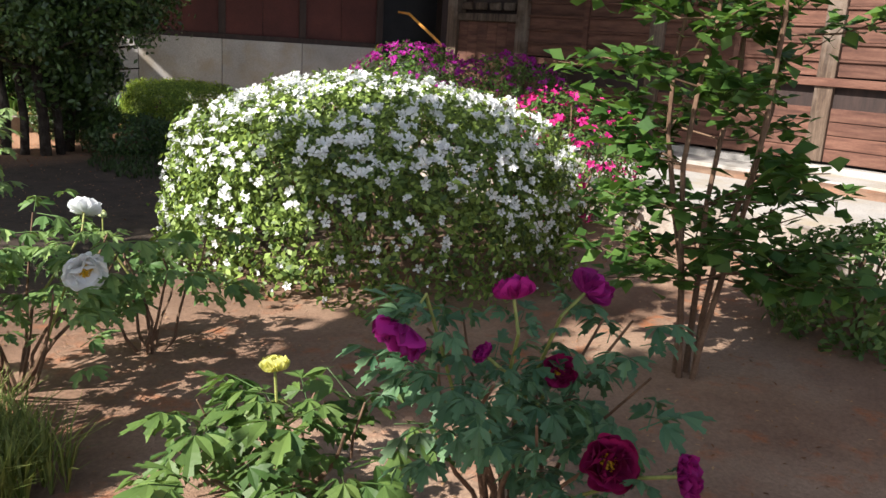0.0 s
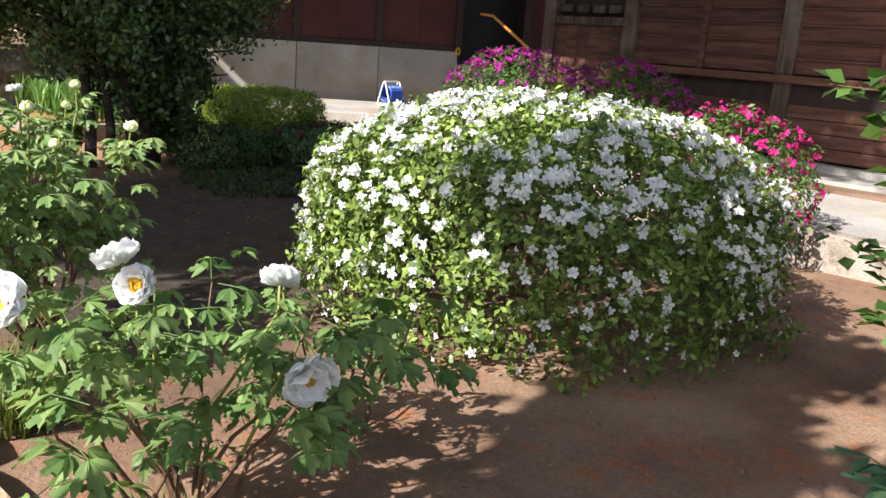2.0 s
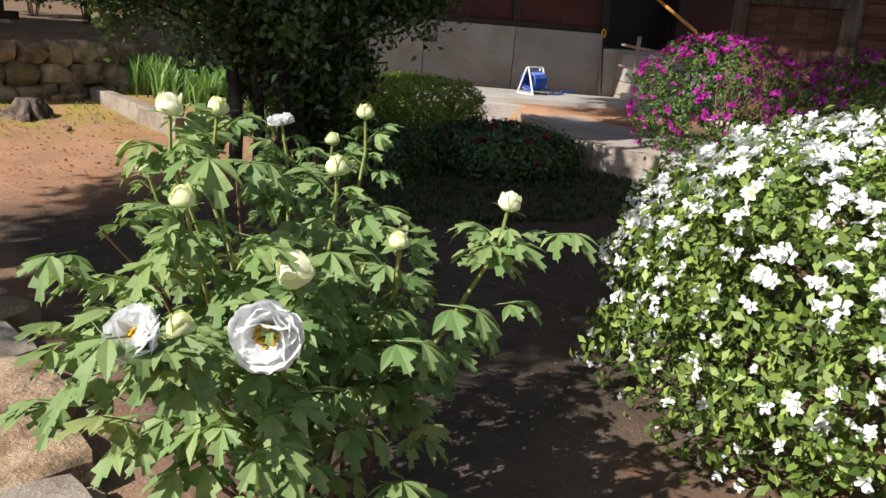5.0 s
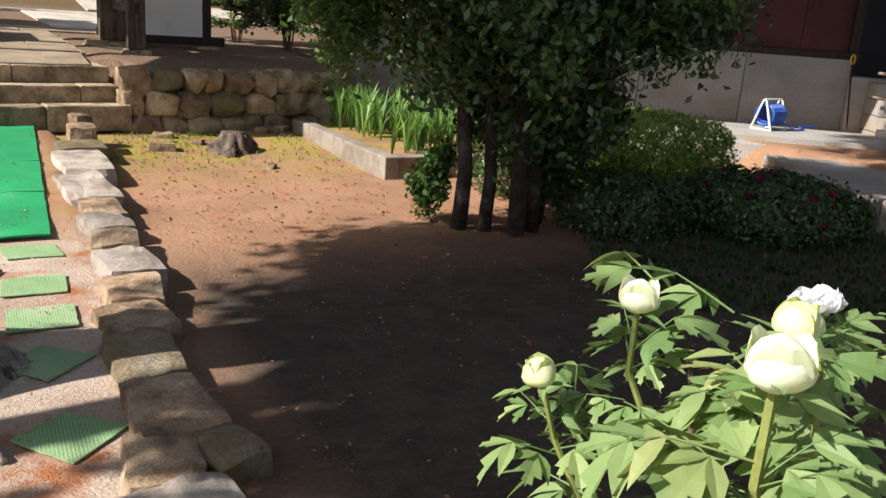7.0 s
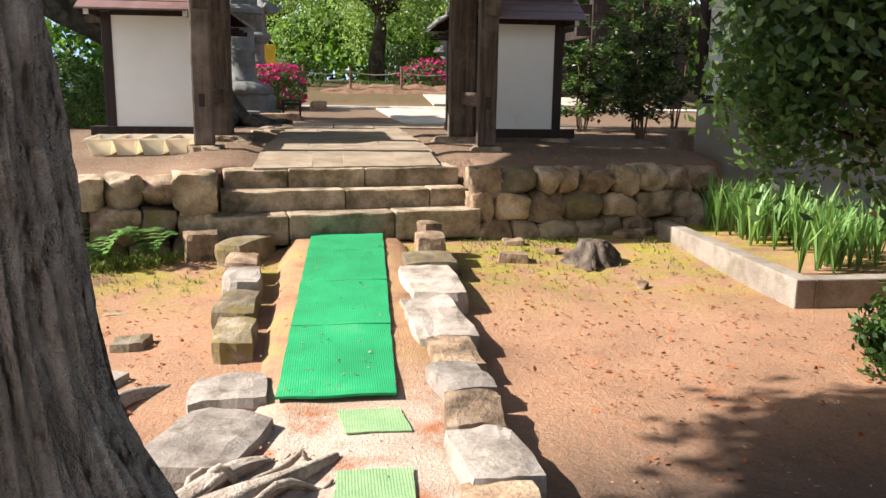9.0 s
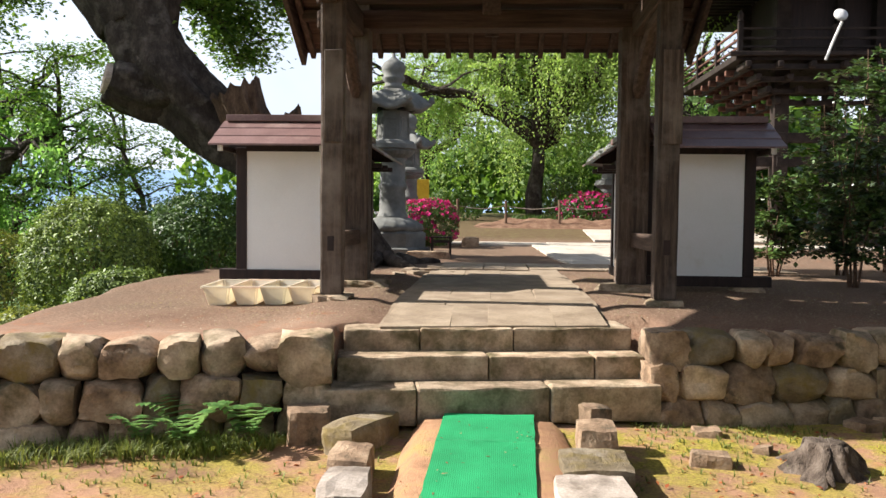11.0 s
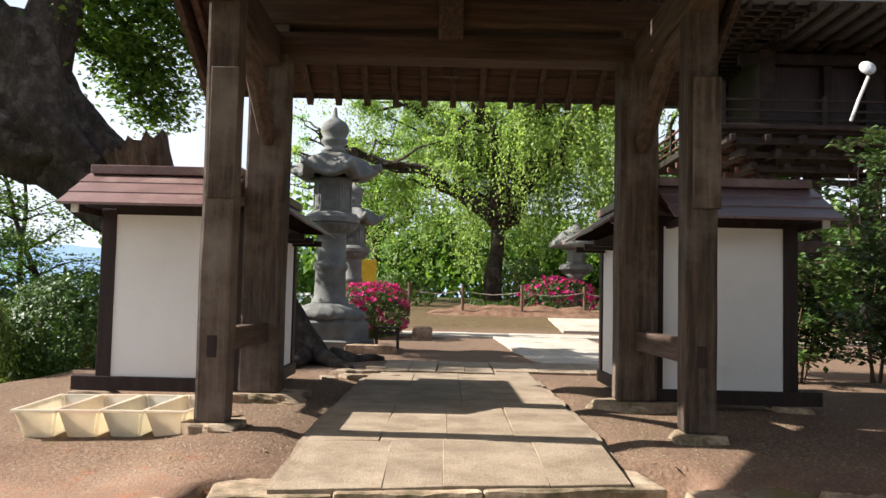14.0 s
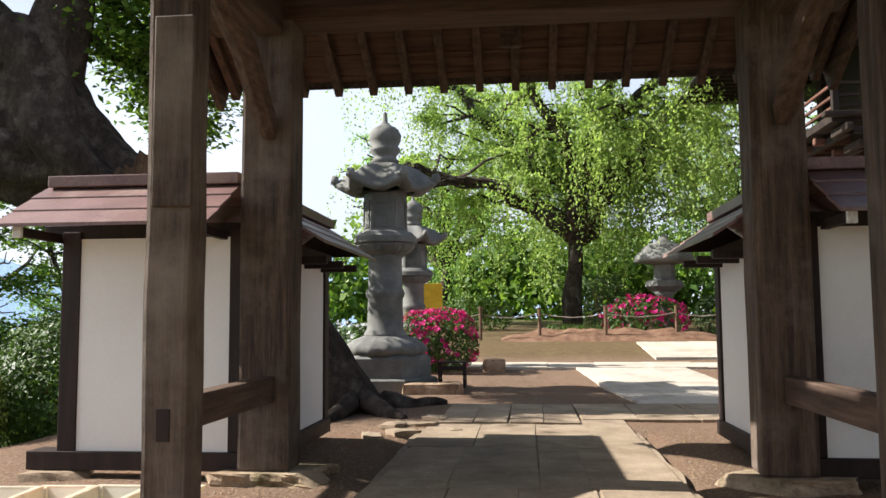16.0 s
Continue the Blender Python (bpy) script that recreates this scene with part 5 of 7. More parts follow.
# ---- peonies ----
def leaflet(bm, m, L, W, lobes, fold):
    """A lobed leaflet, folded along its rib."""
    if lobes:
        half = [(0.0, 0.0), (0.22, 0.42), (0.42, 0.72), (0.68, 1.05), (0.58, 0.36), (0.72, 0.40), (0.90, 0.50), (0.80, 0.20), (1.0, 0.0)]
    else:
        half = [(0.0, 0.0), (0.25, 0.6), (0.5, 0.8), (0.75, 0.45), (1.0, 0.0)]
    rib = [bm.verts.new(m @ Vector((0, u * L, -0.75 * fold * L * u * u))) for u, w in half]
    for sg in (-1, 1):
        edge = [bm.verts.new(m @ Vector((sg * w * W, u * L, fold * W * w - 0.75 * fold * L * u * u))) if w else None for u, w in half]
        for i in range(len(half) - 1):
            a, b = rib[i], rib[i + 1]
            c, d = edge[i + 1], edge[i]
            q = [a, b] + [e for e in (c, d) if e]
            if len(q) > 2:
                bm.faces.new(q if sg > 0 else q[::-1])


def leaf_mesh(seed, material):
    rnd = random.Random(seed)
    bm = bmesh.new()

    def sub(at, ang, L, s):
        m0 = Matrix.Translation(at) @ Matrix.Rotation(ang, 4, "Z") @ Matrix.Rotation(-rnd.uniform(0.1, 0.5), 4, "X")
        for a, k, l in ((0.0, 1.0, True), (0.75, 0.75, rnd.random() < 0.5), (-0.75, 0.75, rnd.random() < 0.5)):
            leaflet(bm, m0 @ Matrix.Rotation(a, 4, "Z") @ Matrix.Rotation(rnd.uniform(-0.35, 0.1), 4, "X") @ Matrix.Rotation(rnd.uniform(-0.4, 0.4), 4, "Y"), L * k, s * k, l, rnd.uniform(0.15, 0.5))

    sub((0, 0.13, 0.02), 0.0, 0.13, 0.032)
    sub((0.02, 0.07, 0.01), -0.95, 0.11, 0.029)
    sub((-0.02, 0.07, 0.01), 0.95, 0.11, 0.029)
    tube(bm, [(0, 0, 0), (0, 0.07, 0.012), (0, 0.135, 0.02)], [0.0028, 0.0024, 0.0018], 4)
    me = bpy.data.meshes.new("leaf")
    bm.to_mesh(me)
    bm.free()
    me.materials.append(material)
    return me


LEAVES = {mm.name: [leaf_mesh(k, mm) for k in range(4)] for mm in (L_PEONY, L_BUDPEONY, L_BLUE, L_SHRUB)}


def petal(bm, m, L, W, cup, ruffle, rnd):
    n, k = 7, 10
    ph = rnd.uniform(0, 9)
    g = []
    for j in range(n + 1):
        v = j / n
        row = []
        for i in range(k + 1):
            u = i / k * 2 - 1
            w = W * (0.30 * (1 - v) + math.sin(math.pi * (0.05 + 0.79 * v ** 0.9)) ** 0.55)
            edge = 1 - 0.14 * u * u * v + ruffle * 0.035 * math.sin(u * 6 + ph) * v * v
            z = cup * L * (v ** 1.7) - 0.22 * cup * L * v + 0.25 * W * u * u * cup + ruffle * (0.07 * math.sin(u * 4.5 + ph) + 0.035 * math.sin(u * 9 + ph * 3)) * L * v * v
            row.append(bm.verts.new(m @ Vector((u * w, v * L * edge, z))))
        g.append(row)
    for a, b in zip(g, g[1:]):
        for i in range(k):
            bm.faces.new((a[i], a[i + 1], b[i + 1], b[i]))


def open_flower(parent, at, aim, size, material, seed, rings=3, cup=0.5, stamens=True, name="flower"):
    rnd = random.Random(seed)
    m = Matrix.Translation(at) @ Vector(aim).normalized().to_track_quat("Z", "Y").to_matrix().to_4x4()
    bm = bmesh.new()
    for r in range(rings):
        n = 7 if r == 0 else 5
        for i in range(n):
            a = 2 * math.pi * (i + 0.5 * r) / n + rnd.uniform(-0.15, 0.15)
            tilt = 0.12 + cup * (0.35 + 0.5 * r)
            petal(bm, m @ Matrix.Rotation(a, 4, "Z") @ Matrix.Translation((0, 0.10 * size, 0.03 * size * r)) @ Matrix.Rotation(tilt + rnd.uniform(-0.15, 0.2), 4, "X"), size * (1 - 0.14 * r) * rnd.uniform(0.85, 1.1), size * 0.72 * rnd.uniform(0.9, 1.15), rnd.uniform(0.25, 0.6), 1.2, rnd)
    fl = part(name, bm, material, parent, smooth=True)
    if stamens:
        bm = bmesh.new()
        for i in range(70):
            a, r = rnd.uniform(0, 6.28), 0.27 * size * math.sqrt(rnd.random())
            b = m @ Vector((r * 0.6 * math.cos(a), r * 0.6 * math.sin(a), 0.04 * size))
            e = m @ Vector((r * 1.3 * math.cos(a), r * 1.3 * math.sin(a), size * rnd.uniform(0.26, 0.40)))
            tube(bm, [b, b.lerp(e, 0.75), e], [0.0012, 0.0012, 0.0035], 4)
        part("stamen_tuft", bm, P_STAMEN, fl, "golden stamens", kind="stuff")
    return fl


def bud(parent, at, aim, size, material, seed, opening=0.0):
    rnd = random.Random(seed)
    m = Matrix.Translation(at) @ Vector(aim).normalized().to_track_quat("Z", "Y").to_matrix().to_4x4()
    bm = bmesh.new()
    prof = [(0.05, 0), (0.55, 0.12), (0.92, 0.42), (1.0, 0.75), (0.86, 1.15), (0.55, 1.5), (0.16, 1.72)]
    sides = 14
    rings = []
    for r, z in prof:
        rings.append([bm.verts.new(m @ Vector((size * r * (1 + 0.10 * math.sin(3 * 2 * math.pi * k / sides + z * 2.2)) * math.cos(2 * math.pi * k / sides), size * r * (1 + 0.10 * math.sin(3 * 2 * math.pi * k / sides + z * 2.2)) * math.sin(2 * math.pi * k / sides), size * z))) for k in range(sides)])
    for a, b in zip(rings, rings[1:]):
        for k in range(sides):
            bm.faces.new((a[k], a[(k + 1) % sides], b[(k + 1) % sides], b[k]))
    bm.faces.new(rings[-1])
    for i in range(3):
        petal(bm, m @ Matrix.Rotation(i * 2.1 + seed, 4, "Z") @ Matrix.Translation((0, size * 0.35, size * 0.1)) @ Matrix.Rotation(1.25 - 0.3 * opening, 4, "X"), size * 1.65, size * 0.75, 0.25, 0.5, rnd)
    b = part("bud", bm, material, parent, smooth=True)
    bm = bmesh.new()
    for i in range(5):
        leaflet(bm, m @ Matrix.Rotation(i * 1.256 + seed, 4, "Z") @ Matrix.Rotation(rnd.uniform(0.1, 0.6), 4, "X"), size * rnd.uniform(1.4, 2.4), size * 0.32, False, 0.3)
    part("calyx", bm, L_BUDPEONY, b, "narrow green sepals")


def peony(label, base, heads, leaf_mat, n_leaves, spread, low, high, seed, stems=6, leaf_scale=1.0, centre=None):
    """heads: (kind, place, aim, size); the plant's stems run to them."""
    t = thing("tree_peony", label, "plant")
    rnd = random.Random(seed)
    base = Vector(base)
    mid = Vector(centre) if centre else base
    k0 = 0
    lines = []
    for kind, at, aim, size in heads:
        at = Vector(at)
        bm = bmesh.new()
        knee = base.lerp(at, 0.45) + Vector((rnd.uniform(-0.06, 0.06), rnd.uniform(-0.06, 0.06), 0.02))
        neck = at - Vector(aim).normalized() * 0.10
        lines.append([base, knee, neck])
        pts = [base + Vector((rnd.uniform(-0.06, 0.06), rnd.uniform(-0.06, 0.06), 0)), base.lerp(knee, 0.5) + Vector((0.02, 0, 0)), knee, knee.lerp(neck, 0.6), neck, at]
        tube(bm, pts[:3], [0.012, 0.010, 0.008], 6)
        s = part("woody_stem", bm, TWIG, t, "brown woody stem")
        bm = bmesh.new()
        tube(bm, pts[2:], [0.007, 0.006, 0.0055, 0.005], 6)
        part("flower_stalk", bm, STEM, t)
        if kind == "bud":
            bud(t, at, aim, size, P_CREAM, seed + k0)
        elif kind == "opening":
            bud(t, at, aim, size * 0.92, P_BUDWHITE, seed + k0, 0.6)
        elif kind == "white":
            open_flower(t, at, aim, size, P_WHITE, seed + k0, 3, 0.42)
        elif kind == "magenta":
            open_flower(t, at, aim, size, P_MAGENTA, seed + k0, 4, 0.8, False)
        elif kind == "crimson":
            open_flower(t, at, aim, size, P_CRIMSON, seed + k0, 3, 0.8, True)
        elif kind == "yellow":
            open_flower(t, at, aim, size, P_YELLOW, seed + k0, 3, 1.1, False)
        k0 += 1
    bm = bmesh.new()
    for k in range(stems):
        a = k * 2.4 + seed
        e = mid + Vector((math.cos(a) * spread * 0.6, math.sin(a) * spread * 0.6, low + (high - low) * rnd.uniform(0.4, 0.9) - base.z + base.z))
        e.z = low + (high - low) * rnd.uniform(0.4, 0.95)
        pts = limb(bm, base + Vector((math.cos(a) * 0.05, math.sin(a) * 0.05, 0)), e, 0.010, 0.004, rnd, 0.15, 5, 6)
        lines.append(pts)
    part("branch_work", bm, TWIG, t, kind="stuff")
    variants = LEAVES[leaf_mat.name]
    for kind, at, aim, size in heads:
        for i in range(7 if len(heads) > 10 else 4):
            a = rnd.uniform(0, 6.28)
            ob = new("leaf", variants[i % len(variants)])
            q = Vector(at) - Vector(aim).normalized() * rnd.uniform(0.025, 0.13) - Vector((0, 0, rnd.uniform(0.0, 0.04)))
            ob.matrix_basis = Matrix.Translation(q) @ Matrix.Rotation(a, 4, "Z") @ Matrix.Rotation(rnd.uniform(-0.1, 0.8), 4, "X") @ Matrix.Scale(leaf_scale * rnd.uniform(0.5, 0.85), 4)
            ob.parent = t
    for k in range(n_leaves):
        ln = lines[k % len(lines)]
        q = Vector(ln[-1]).lerp(Vector(ln[-2]), rnd.random() * 0.9)
        a = rnd.uniform(0, 6.28)
        r = spread * rnd.uniform(0.05, 0.55)
        z = min(high, max(low, q.z + rnd.uniform(-0.22, 0.10)))
        at = Vector((q.x + math.cos(a) * r * 0.45, q.y + math.sin(a) * r * 0.45, z))
        ob = new("leaf", variants[k % len(variants)])
        s = leaf_scale * rnd.uniform(0.75, 1.2)
        ob.matrix_basis = Matrix.Translation(at) @ Matrix.Rotation(a - math.pi / 2, 4, "Z") @ Matrix.Rotation(rnd.uniform(-0.35, 0.5), 4, "X") @ Matrix.Scale(s, 4)
        ob.parent = t
    return t


peony("tall tree peony with cream buds and pale green leaves", (0.93, -9.58, -0.45),
      [("opening", (1.217, -10.049, 0.69), (0.1, -0.1, 1), 0.032), ("white", (0.95, -9.344, 0.81), (-0.1, 0.2, 1), 0.042), ("bud", (0.855, -9.792, 0.755), (0, 0, 1), 0.030),
       ("opening", (0.626, -9.999, 0.585), (-0.6, -0.6, 0.7), 0.045), ("bud", (1.238, -9.362, 0.825), (0, 0.1, 1), 0.028), ("opening", (0.49, -9.63, 0.89), (0.0, 0, 1), 0.034),
       ("bud", (0.66, -9.52, 0.87), (0.1, 0, 1), 0.028), ("opening", (0.76, -9.17, 0.77), (0, 0, 1), 0.034), ("bud", (1.27, -9.13, 0.70), (0.2, 0.2, 1), 0.026), ("bud", (0.63, -9.12, 0.645), (-0.3, 0.1, 1), 0.028),
       ("bud", (0.44, -9.83, 0.72), (-0.2, 0, 1), 0.030), ("white", (0.49, -10.12, 0.52), (-0.7, -0.7, 0.2), 0.075), ("white", (0.23, -10.12, 0.56), (-0.7, -0.3, 0.6), 0.06), ("bud", (0.89, -10.02, 0.62), (0, 0, 1), 0.026), ("bud", (0.34, -10.04, 0.52), (-0.3, -0.3, 1), 0.028)],
      L_BUDPEONY, 300, 0.75, -0.18, 0.80, 101, 10, 0.85, (0.80, -9.62, 0))
peony("tree peony with large open white flowers", (0.76, -11.45, -0.45),
      [("white", (0.486, -11.716, 0.50), (-0.75, -0.55, 0.45), 0.060), ("white", (0.865, -11.967, 0.24), (-0.1, -0.6, -0.2), 0.085), ("white", (0.68, -11.16, 0.40), (-0.2, 0.5, 0.7), 0.080),
       ("white", (0.18, -11.64, 0.49), (-0.8, -0.45, 0.35), 0.070), ("white", (1.08, -11.50, 0.35), (0.3, 0.4, 0.7), 0.072)],
      L_PEONY, 125, 0.75, -0.2, 0.42, 102, 9, 0.74, (0.66, -11.65, 0))
peony("low tree peony with one pale yellow flower", (1.10, -12.95, -0.45),
      [("yellow", (0.979, -13.072, 0.14), (0, 0.1, 1), 0.05)], L_SHRUB, 75, 0.5, -0.25, 0.08, 103, 8, 0.95, (0.95, -13.1, 0))
peony("tree peony with drooping magenta flowers and bluish leaves", (1.62, -13.52, -0.45),
      [("magenta", (1.05, -13.577, 0.423), (-0.5, 0.1, -0.7), 0.085), ("crimson", (1.451, -13.823, 0.267), (-0.75, -0.55, 0.3), 0.05), ("magenta", (1.537, -13.827, 0.489), (0.6, -0.2, 0.5), 0.075),
       ("magenta", (1.318, -13.734, 0.488), (0.1, 0.3, 0.8), 0.065), ("crimson", (1.281, -14.111, 0.144), (-0.5, -0.4, 0.3), 0.075), ("magenta", (1.36, -14.271, 0.144), (0.2, -0.6, 0.2), 0.062), ("magenta", (1.25, -13.703, 0.323), (-0.3, 0.2, 0.3), 0.035)],
      L_BLUE, 120, 0.55, -0.1, 0.44, 104, 10, 0.72, (1.35, -13.8, 0))
peony("leafy tree peony not yet in flower", (1.45, -11.35, -0.45), [("bud", (1.3, -11.2, 0.25), (0, 0, 1), 0.02)], L_PEONY, 40, 0.5, -0.2, 0.2, 105, 6, 0.95)


# ---- grasses ----
def blades(name, label, spots, material, category, length, width, seed, lean=0.35, kind="stuff", per=1):
    """Arching blades at spots (x, y, z)."""
    rng = np.random.default_rng(seed)
    P = np.repeat(np.array(spots, float), per, axis=0)
    n = len(P)
    a = rng.uniform(0, 6.283, n)
    d = np.stack([np.cos(a), np.sin(a), np.zeros(n)], 1)
    s = np.stack([-np.sin(a), np.cos(a), np.zeros(n)], 1)
    L = (length * rng.uniform(0.55, 1.15, n))[:, None]
    k = (lean * rng.uniform(0.2, 1.6, n))[:, None]
    up = np.array([0, 0, 1.0])
    p1 = P + up * L * 0.55 + d * L * k * 0.25
    p2 = P + up * L * (1 - 0.25 * k) + d * L * k * 0.9
    w = width * rng.uniform(0.7, 1.2, n)[:, None]
    v = np.stack([P - s * w * 0.6, P + s * w * 0.6, p1 + s * w, p1 - s * w, p2], 1).reshape(-1, 3)
    o = np.arange(n)[:, None] * 5
    f = np.concatenate([o + np.array([0, 1, 2]), o + np.array([0, 2, 3]), o + np.array([3, 2, 4])], 0)
    ob = arrays(name, v, f, material, None, kind=kind)
    return tagged(ob, label, category)


def scatter(n, x0, x1, y0, y1, seed, mask=None):
    rnd = random.Random(seed)
    out = []
    while len(out) < n:
        x, y = rnd.uniform(x0, x1), rnd.uniform(y0, y1)
        if mask is None or mask(x, y, rnd):
            out.append((x, y, ground_z(x, y) - 0.01))
    return out


def near_line(x, y, rnd):
    d = wall_line(x) - y
    return 0.0 < d < 1.9 and rnd.random() < math.exp(-d * 1.4) and abs(x - 0.05) > 0.72 and noise.noise(Vector((x * 1.6, y * 1.6, 0))) > -0.2


blades("grass_tuft", "wispy green and straw grass by the path stones", scatter(230, 0.10, 0.62, -12.45, -11.65, 71) + scatter(120, 0.38, 0.70, -10.6, -10.15, 73), L_GRASS, "grass", 0.30, 0.004, 71, 0.55, per=9)
blades("wall_grass", "short grass and moss at the wall foot", scatter(900, -4.4, 3.3, -2.0, 0.2, 72, near_line), L_GRASS, "grass", 0.06, 0.004, 72, 0.7, per=4)
blades("grass_mound", "bright grass mound at the wall foot", scatter(260, -3.3, -1.5, -1.5, -0.75, 74, lambda x, y, r: abs(y - wall_line(x) + 0.25) < 0.22), L_GRASS, "grass", 0.16, 0.004, 74, 0.9, per=8)
blades("ground_cover", "dark dwarf lilyturf under the evergreens", scatter(1700, 3.6, 7.2, -7.4, -4.9, 75, lambda x, y, r: (x - 5.3) ** 2 / 3.4 + (y + 6.0) ** 2 / 1.7 < 1 + 0.3 * noise.noise(Vector((x, y, 0)))), L_COVER, "ground cover", 0.085, 0.005, 75, 0.8, per=6)


# ---- iris bed ----
def build_iris_bed():
    b = thing("planter_bed", "raised flower bed with weathered concrete kerbs", "planter")
    z0, z1 = -0.50, -0.20
    a_box("kerb", (3.42, 3.58, -2.68, 0.10, z0, z1), OLDCONCRETE, b, 0.012)
    a_box("kerb", (3.58, 5.4, -2.68, -2.52, z0, z1), OLDCONCRETE, b, 0.012)
    bm = bmesh.new()
    box(bm, 3.56, 5.4, -2.54, 0.2, -0.5, -0.26)
    part("bed_soil", bm, SOIL, b)


build_iris_bed()
blades("iris_clump", "fresh green iris leaves in a raised bed", [(x, y, -0.27) for x, y, z in scatter(85, 3.7, 5.0, -2.3, 0.0, 81, lambda x, y, r: noise.noise(Vector((x * 2, y * 1.6, 9))) > -0.12)], L_IRIS, "iris", 0.60, 0.016, 81, 0.35, per=10)
blades("iris_clump", "fresh green iris leaves behind the hedge", scatter(30, 5.7, 6.9, -2.7, -2.0, 82), L_IRIS, "iris", 0.55, 0.016, 82, 0.35, per=9)


# ---- border stones of the path ----
def border_stone(x, y, sx, sy, top, material, seed, h=0.30, turn=0.0, square=0.75):
    """A rough quarried block with broken edges and a flattish top."""
    rnd = random.Random(seed)
    bm = bmesh.new()
    bmesh.ops.create_cube(bm, size=1.0)
    bmesh.ops.subdivide_edges(bm, edges=bm.edges[:], cuts=4, use_grid_fill=True)
    off = Vector((rnd.uniform(0, 90), rnd.uniform(0, 90), rnd.uniform(0, 90)))
    for v in bm.verts:
        c = v.co * 2
        q = max(abs(c.x), abs(c.y))
        edge = max(0.0, (c.x ** 6 + c.y ** 6 + c.z ** 6) ** (1 / 6) - 0.9)
        p = c * (1 - (0.28 + 0.3 * (1 - square)) * edge)
        p.x *= 1 + 0.16 * noise.noise(Vector((c.y * 0.8, c.z * 0.4, 0)) + off)
        p.y *= 1 + 0.12 * noise.noise(Vector((c.x * 0.8, c.z * 0.4, 5)) + off)
        p = Vector((p.x * sx / 2, p.y * sy / 2, p.z * h / 2))
        p += noise.noise_vector(p * 9 + off) * 0.012 + noise.noise_vector(p * 3.5 + off) * 0.022 + noise.noise_vector(p * 22 + off) * 0.006
        v.co = p
    bmesh.ops.transform(bm, matrix=Matrix.Translation((x, y, top - h / 2)) @ Matrix.Rotation(turn, 4, "Z"), verts=bm.verts)
    tagged(part("border_stone", bm, material), "rough weathered stone edging the path", "stone", group="stones edging the path")


RIGHT = ((0.80, -0.98, 0.28, 0.28, -0.12, STONE, 0.0), (0.82, -0.72, 0.18, 0.18, -0.05, STONE, 0.4), (0.74, -1.38, 0.46, 0.56, -0.24, MOSSY, 0.0), (0.68, -2.13, 0.46, 0.92, -0.25, PALESTONE, 0.03), (0.60, -3.08, 0.40, 0.96, -0.28, PALESTONE, 0.05),
         (0.63, -3.83, 0.30, 0.52, -0.28, STONE, 0.0), (0.60, -4.28, 0.28, 0.40, -0.27, PALESTONE, 0.2), (0.59, -4.72, 0.30, 0.48, -0.28, STONE, -0.1), (0.59, -5.20, 0.32, 0.50, -0.28, PALESTONE, 0.1), (0.545, -5.68, 0.32, 0.44, -0.285, STONE, -0.05), (0.50, -6.08, 0.32, 0.36, -0.30, STONE, 0.15),
         (0.45, -6.53, 0.32, 0.54, -0.30, MOSSY, 0.0), (0.46, -7.06, 0.32, 0.46, -0.30, STONE, 0.05), (0.36, -7.44, 0.26, 0.34, -0.31, STONE, -0.1), (0.59, -7.42, 0.22, 0.26, -0.33, MOSSY, 0.3), (0.36, -7.85, 0.42, 0.42, -0.30, PALESTONE, 0.1), (0.36, -8.32, 0.40, 0.46, -0.30, STONE, 0.1), (0.28, -8.82, 0.42, 0.50, -0.30, STONE, 0.05), (0.22, -9.33, 0.40, 0.50, -0.30, PALESTONE, 0.1),
         (0.20, -9.86, 0.40, 0.52, -0.30, STONE, 0.05), (0.14, -10.45, 0.40, 0.60, -0.31, STONE, 0.1), (0.10, -11.1, 0.40, 0.62, -0.31, STONE, 0.1))
LEFT = ((-0.88, -0.66, 0.28, 0.66, -0.19, MOSSY, -0.45), (-0.84, -1.42, 0.30, 0.40, -0.22, STONE, 0.0), (-0.79, -1.95, 0.30, 0.56, -0.24, PALESTONE, 0.05), (-0.75, -2.62, 0.28, 0.60, -0.28, MOSSY, 0.0), (-0.70, -3.30, 0.27, 0.58, -0.29, MOSSY, 0.05), (-0.62, -4.20, 0.42, 0.36, -0.33, PALESTONE, 0.1), (-0.64, -4.85, 0.46, 0.60, -0.32, PALESTONE, -0.3),
        (-1.30, -0.62, 0.34, 0.30, -0.14, STONE, 0.2), (-1.35, -3.2, 0.26, 0.2, -0.37, MOSSY, 0.0), (-1.62, -2.4, 0.22, 0.14, -0.42, STONE, 0.0), (-1.75, -4.3, 0.4, 0.3, -0.38, STONE, 0.5), (-1.5, -3.85, 0.55, 0.3, -0.38, PALESTONE, -0.4))
for k, (x, y, sx, sy, top, mm, tu) in enumerate(RIGHT):
    border_stone(x, y, sx, sy * 1.10, top, mm, 200 + k, 0.34, tu, 0.7)
for k, (x, y, sx, sy, top, mm, tu) in enumerate(LEFT):
    border_stone(x, y, sx, sy * 1.12, top, mm, 300 + k, 0.30, tu, 0.5)
for k, (x, y, s) in enumerate(((1.75, -0.25, 0.16), (2.05, -0.6, 0.12), (3.05, 0.05, 0.2), (1.6, -0.9, 0.22), (2.5, -1.9, 0.1), (-2.9, -0.8, 0.2), (-0.2, -8.2, 0.28), (3.3, 0.2, 0.18))):
    border_stone(x, y, s * 1.3, s, ground_z(x, y) + s * 0.4, STONE, 400 + k, s, k, 0.5)


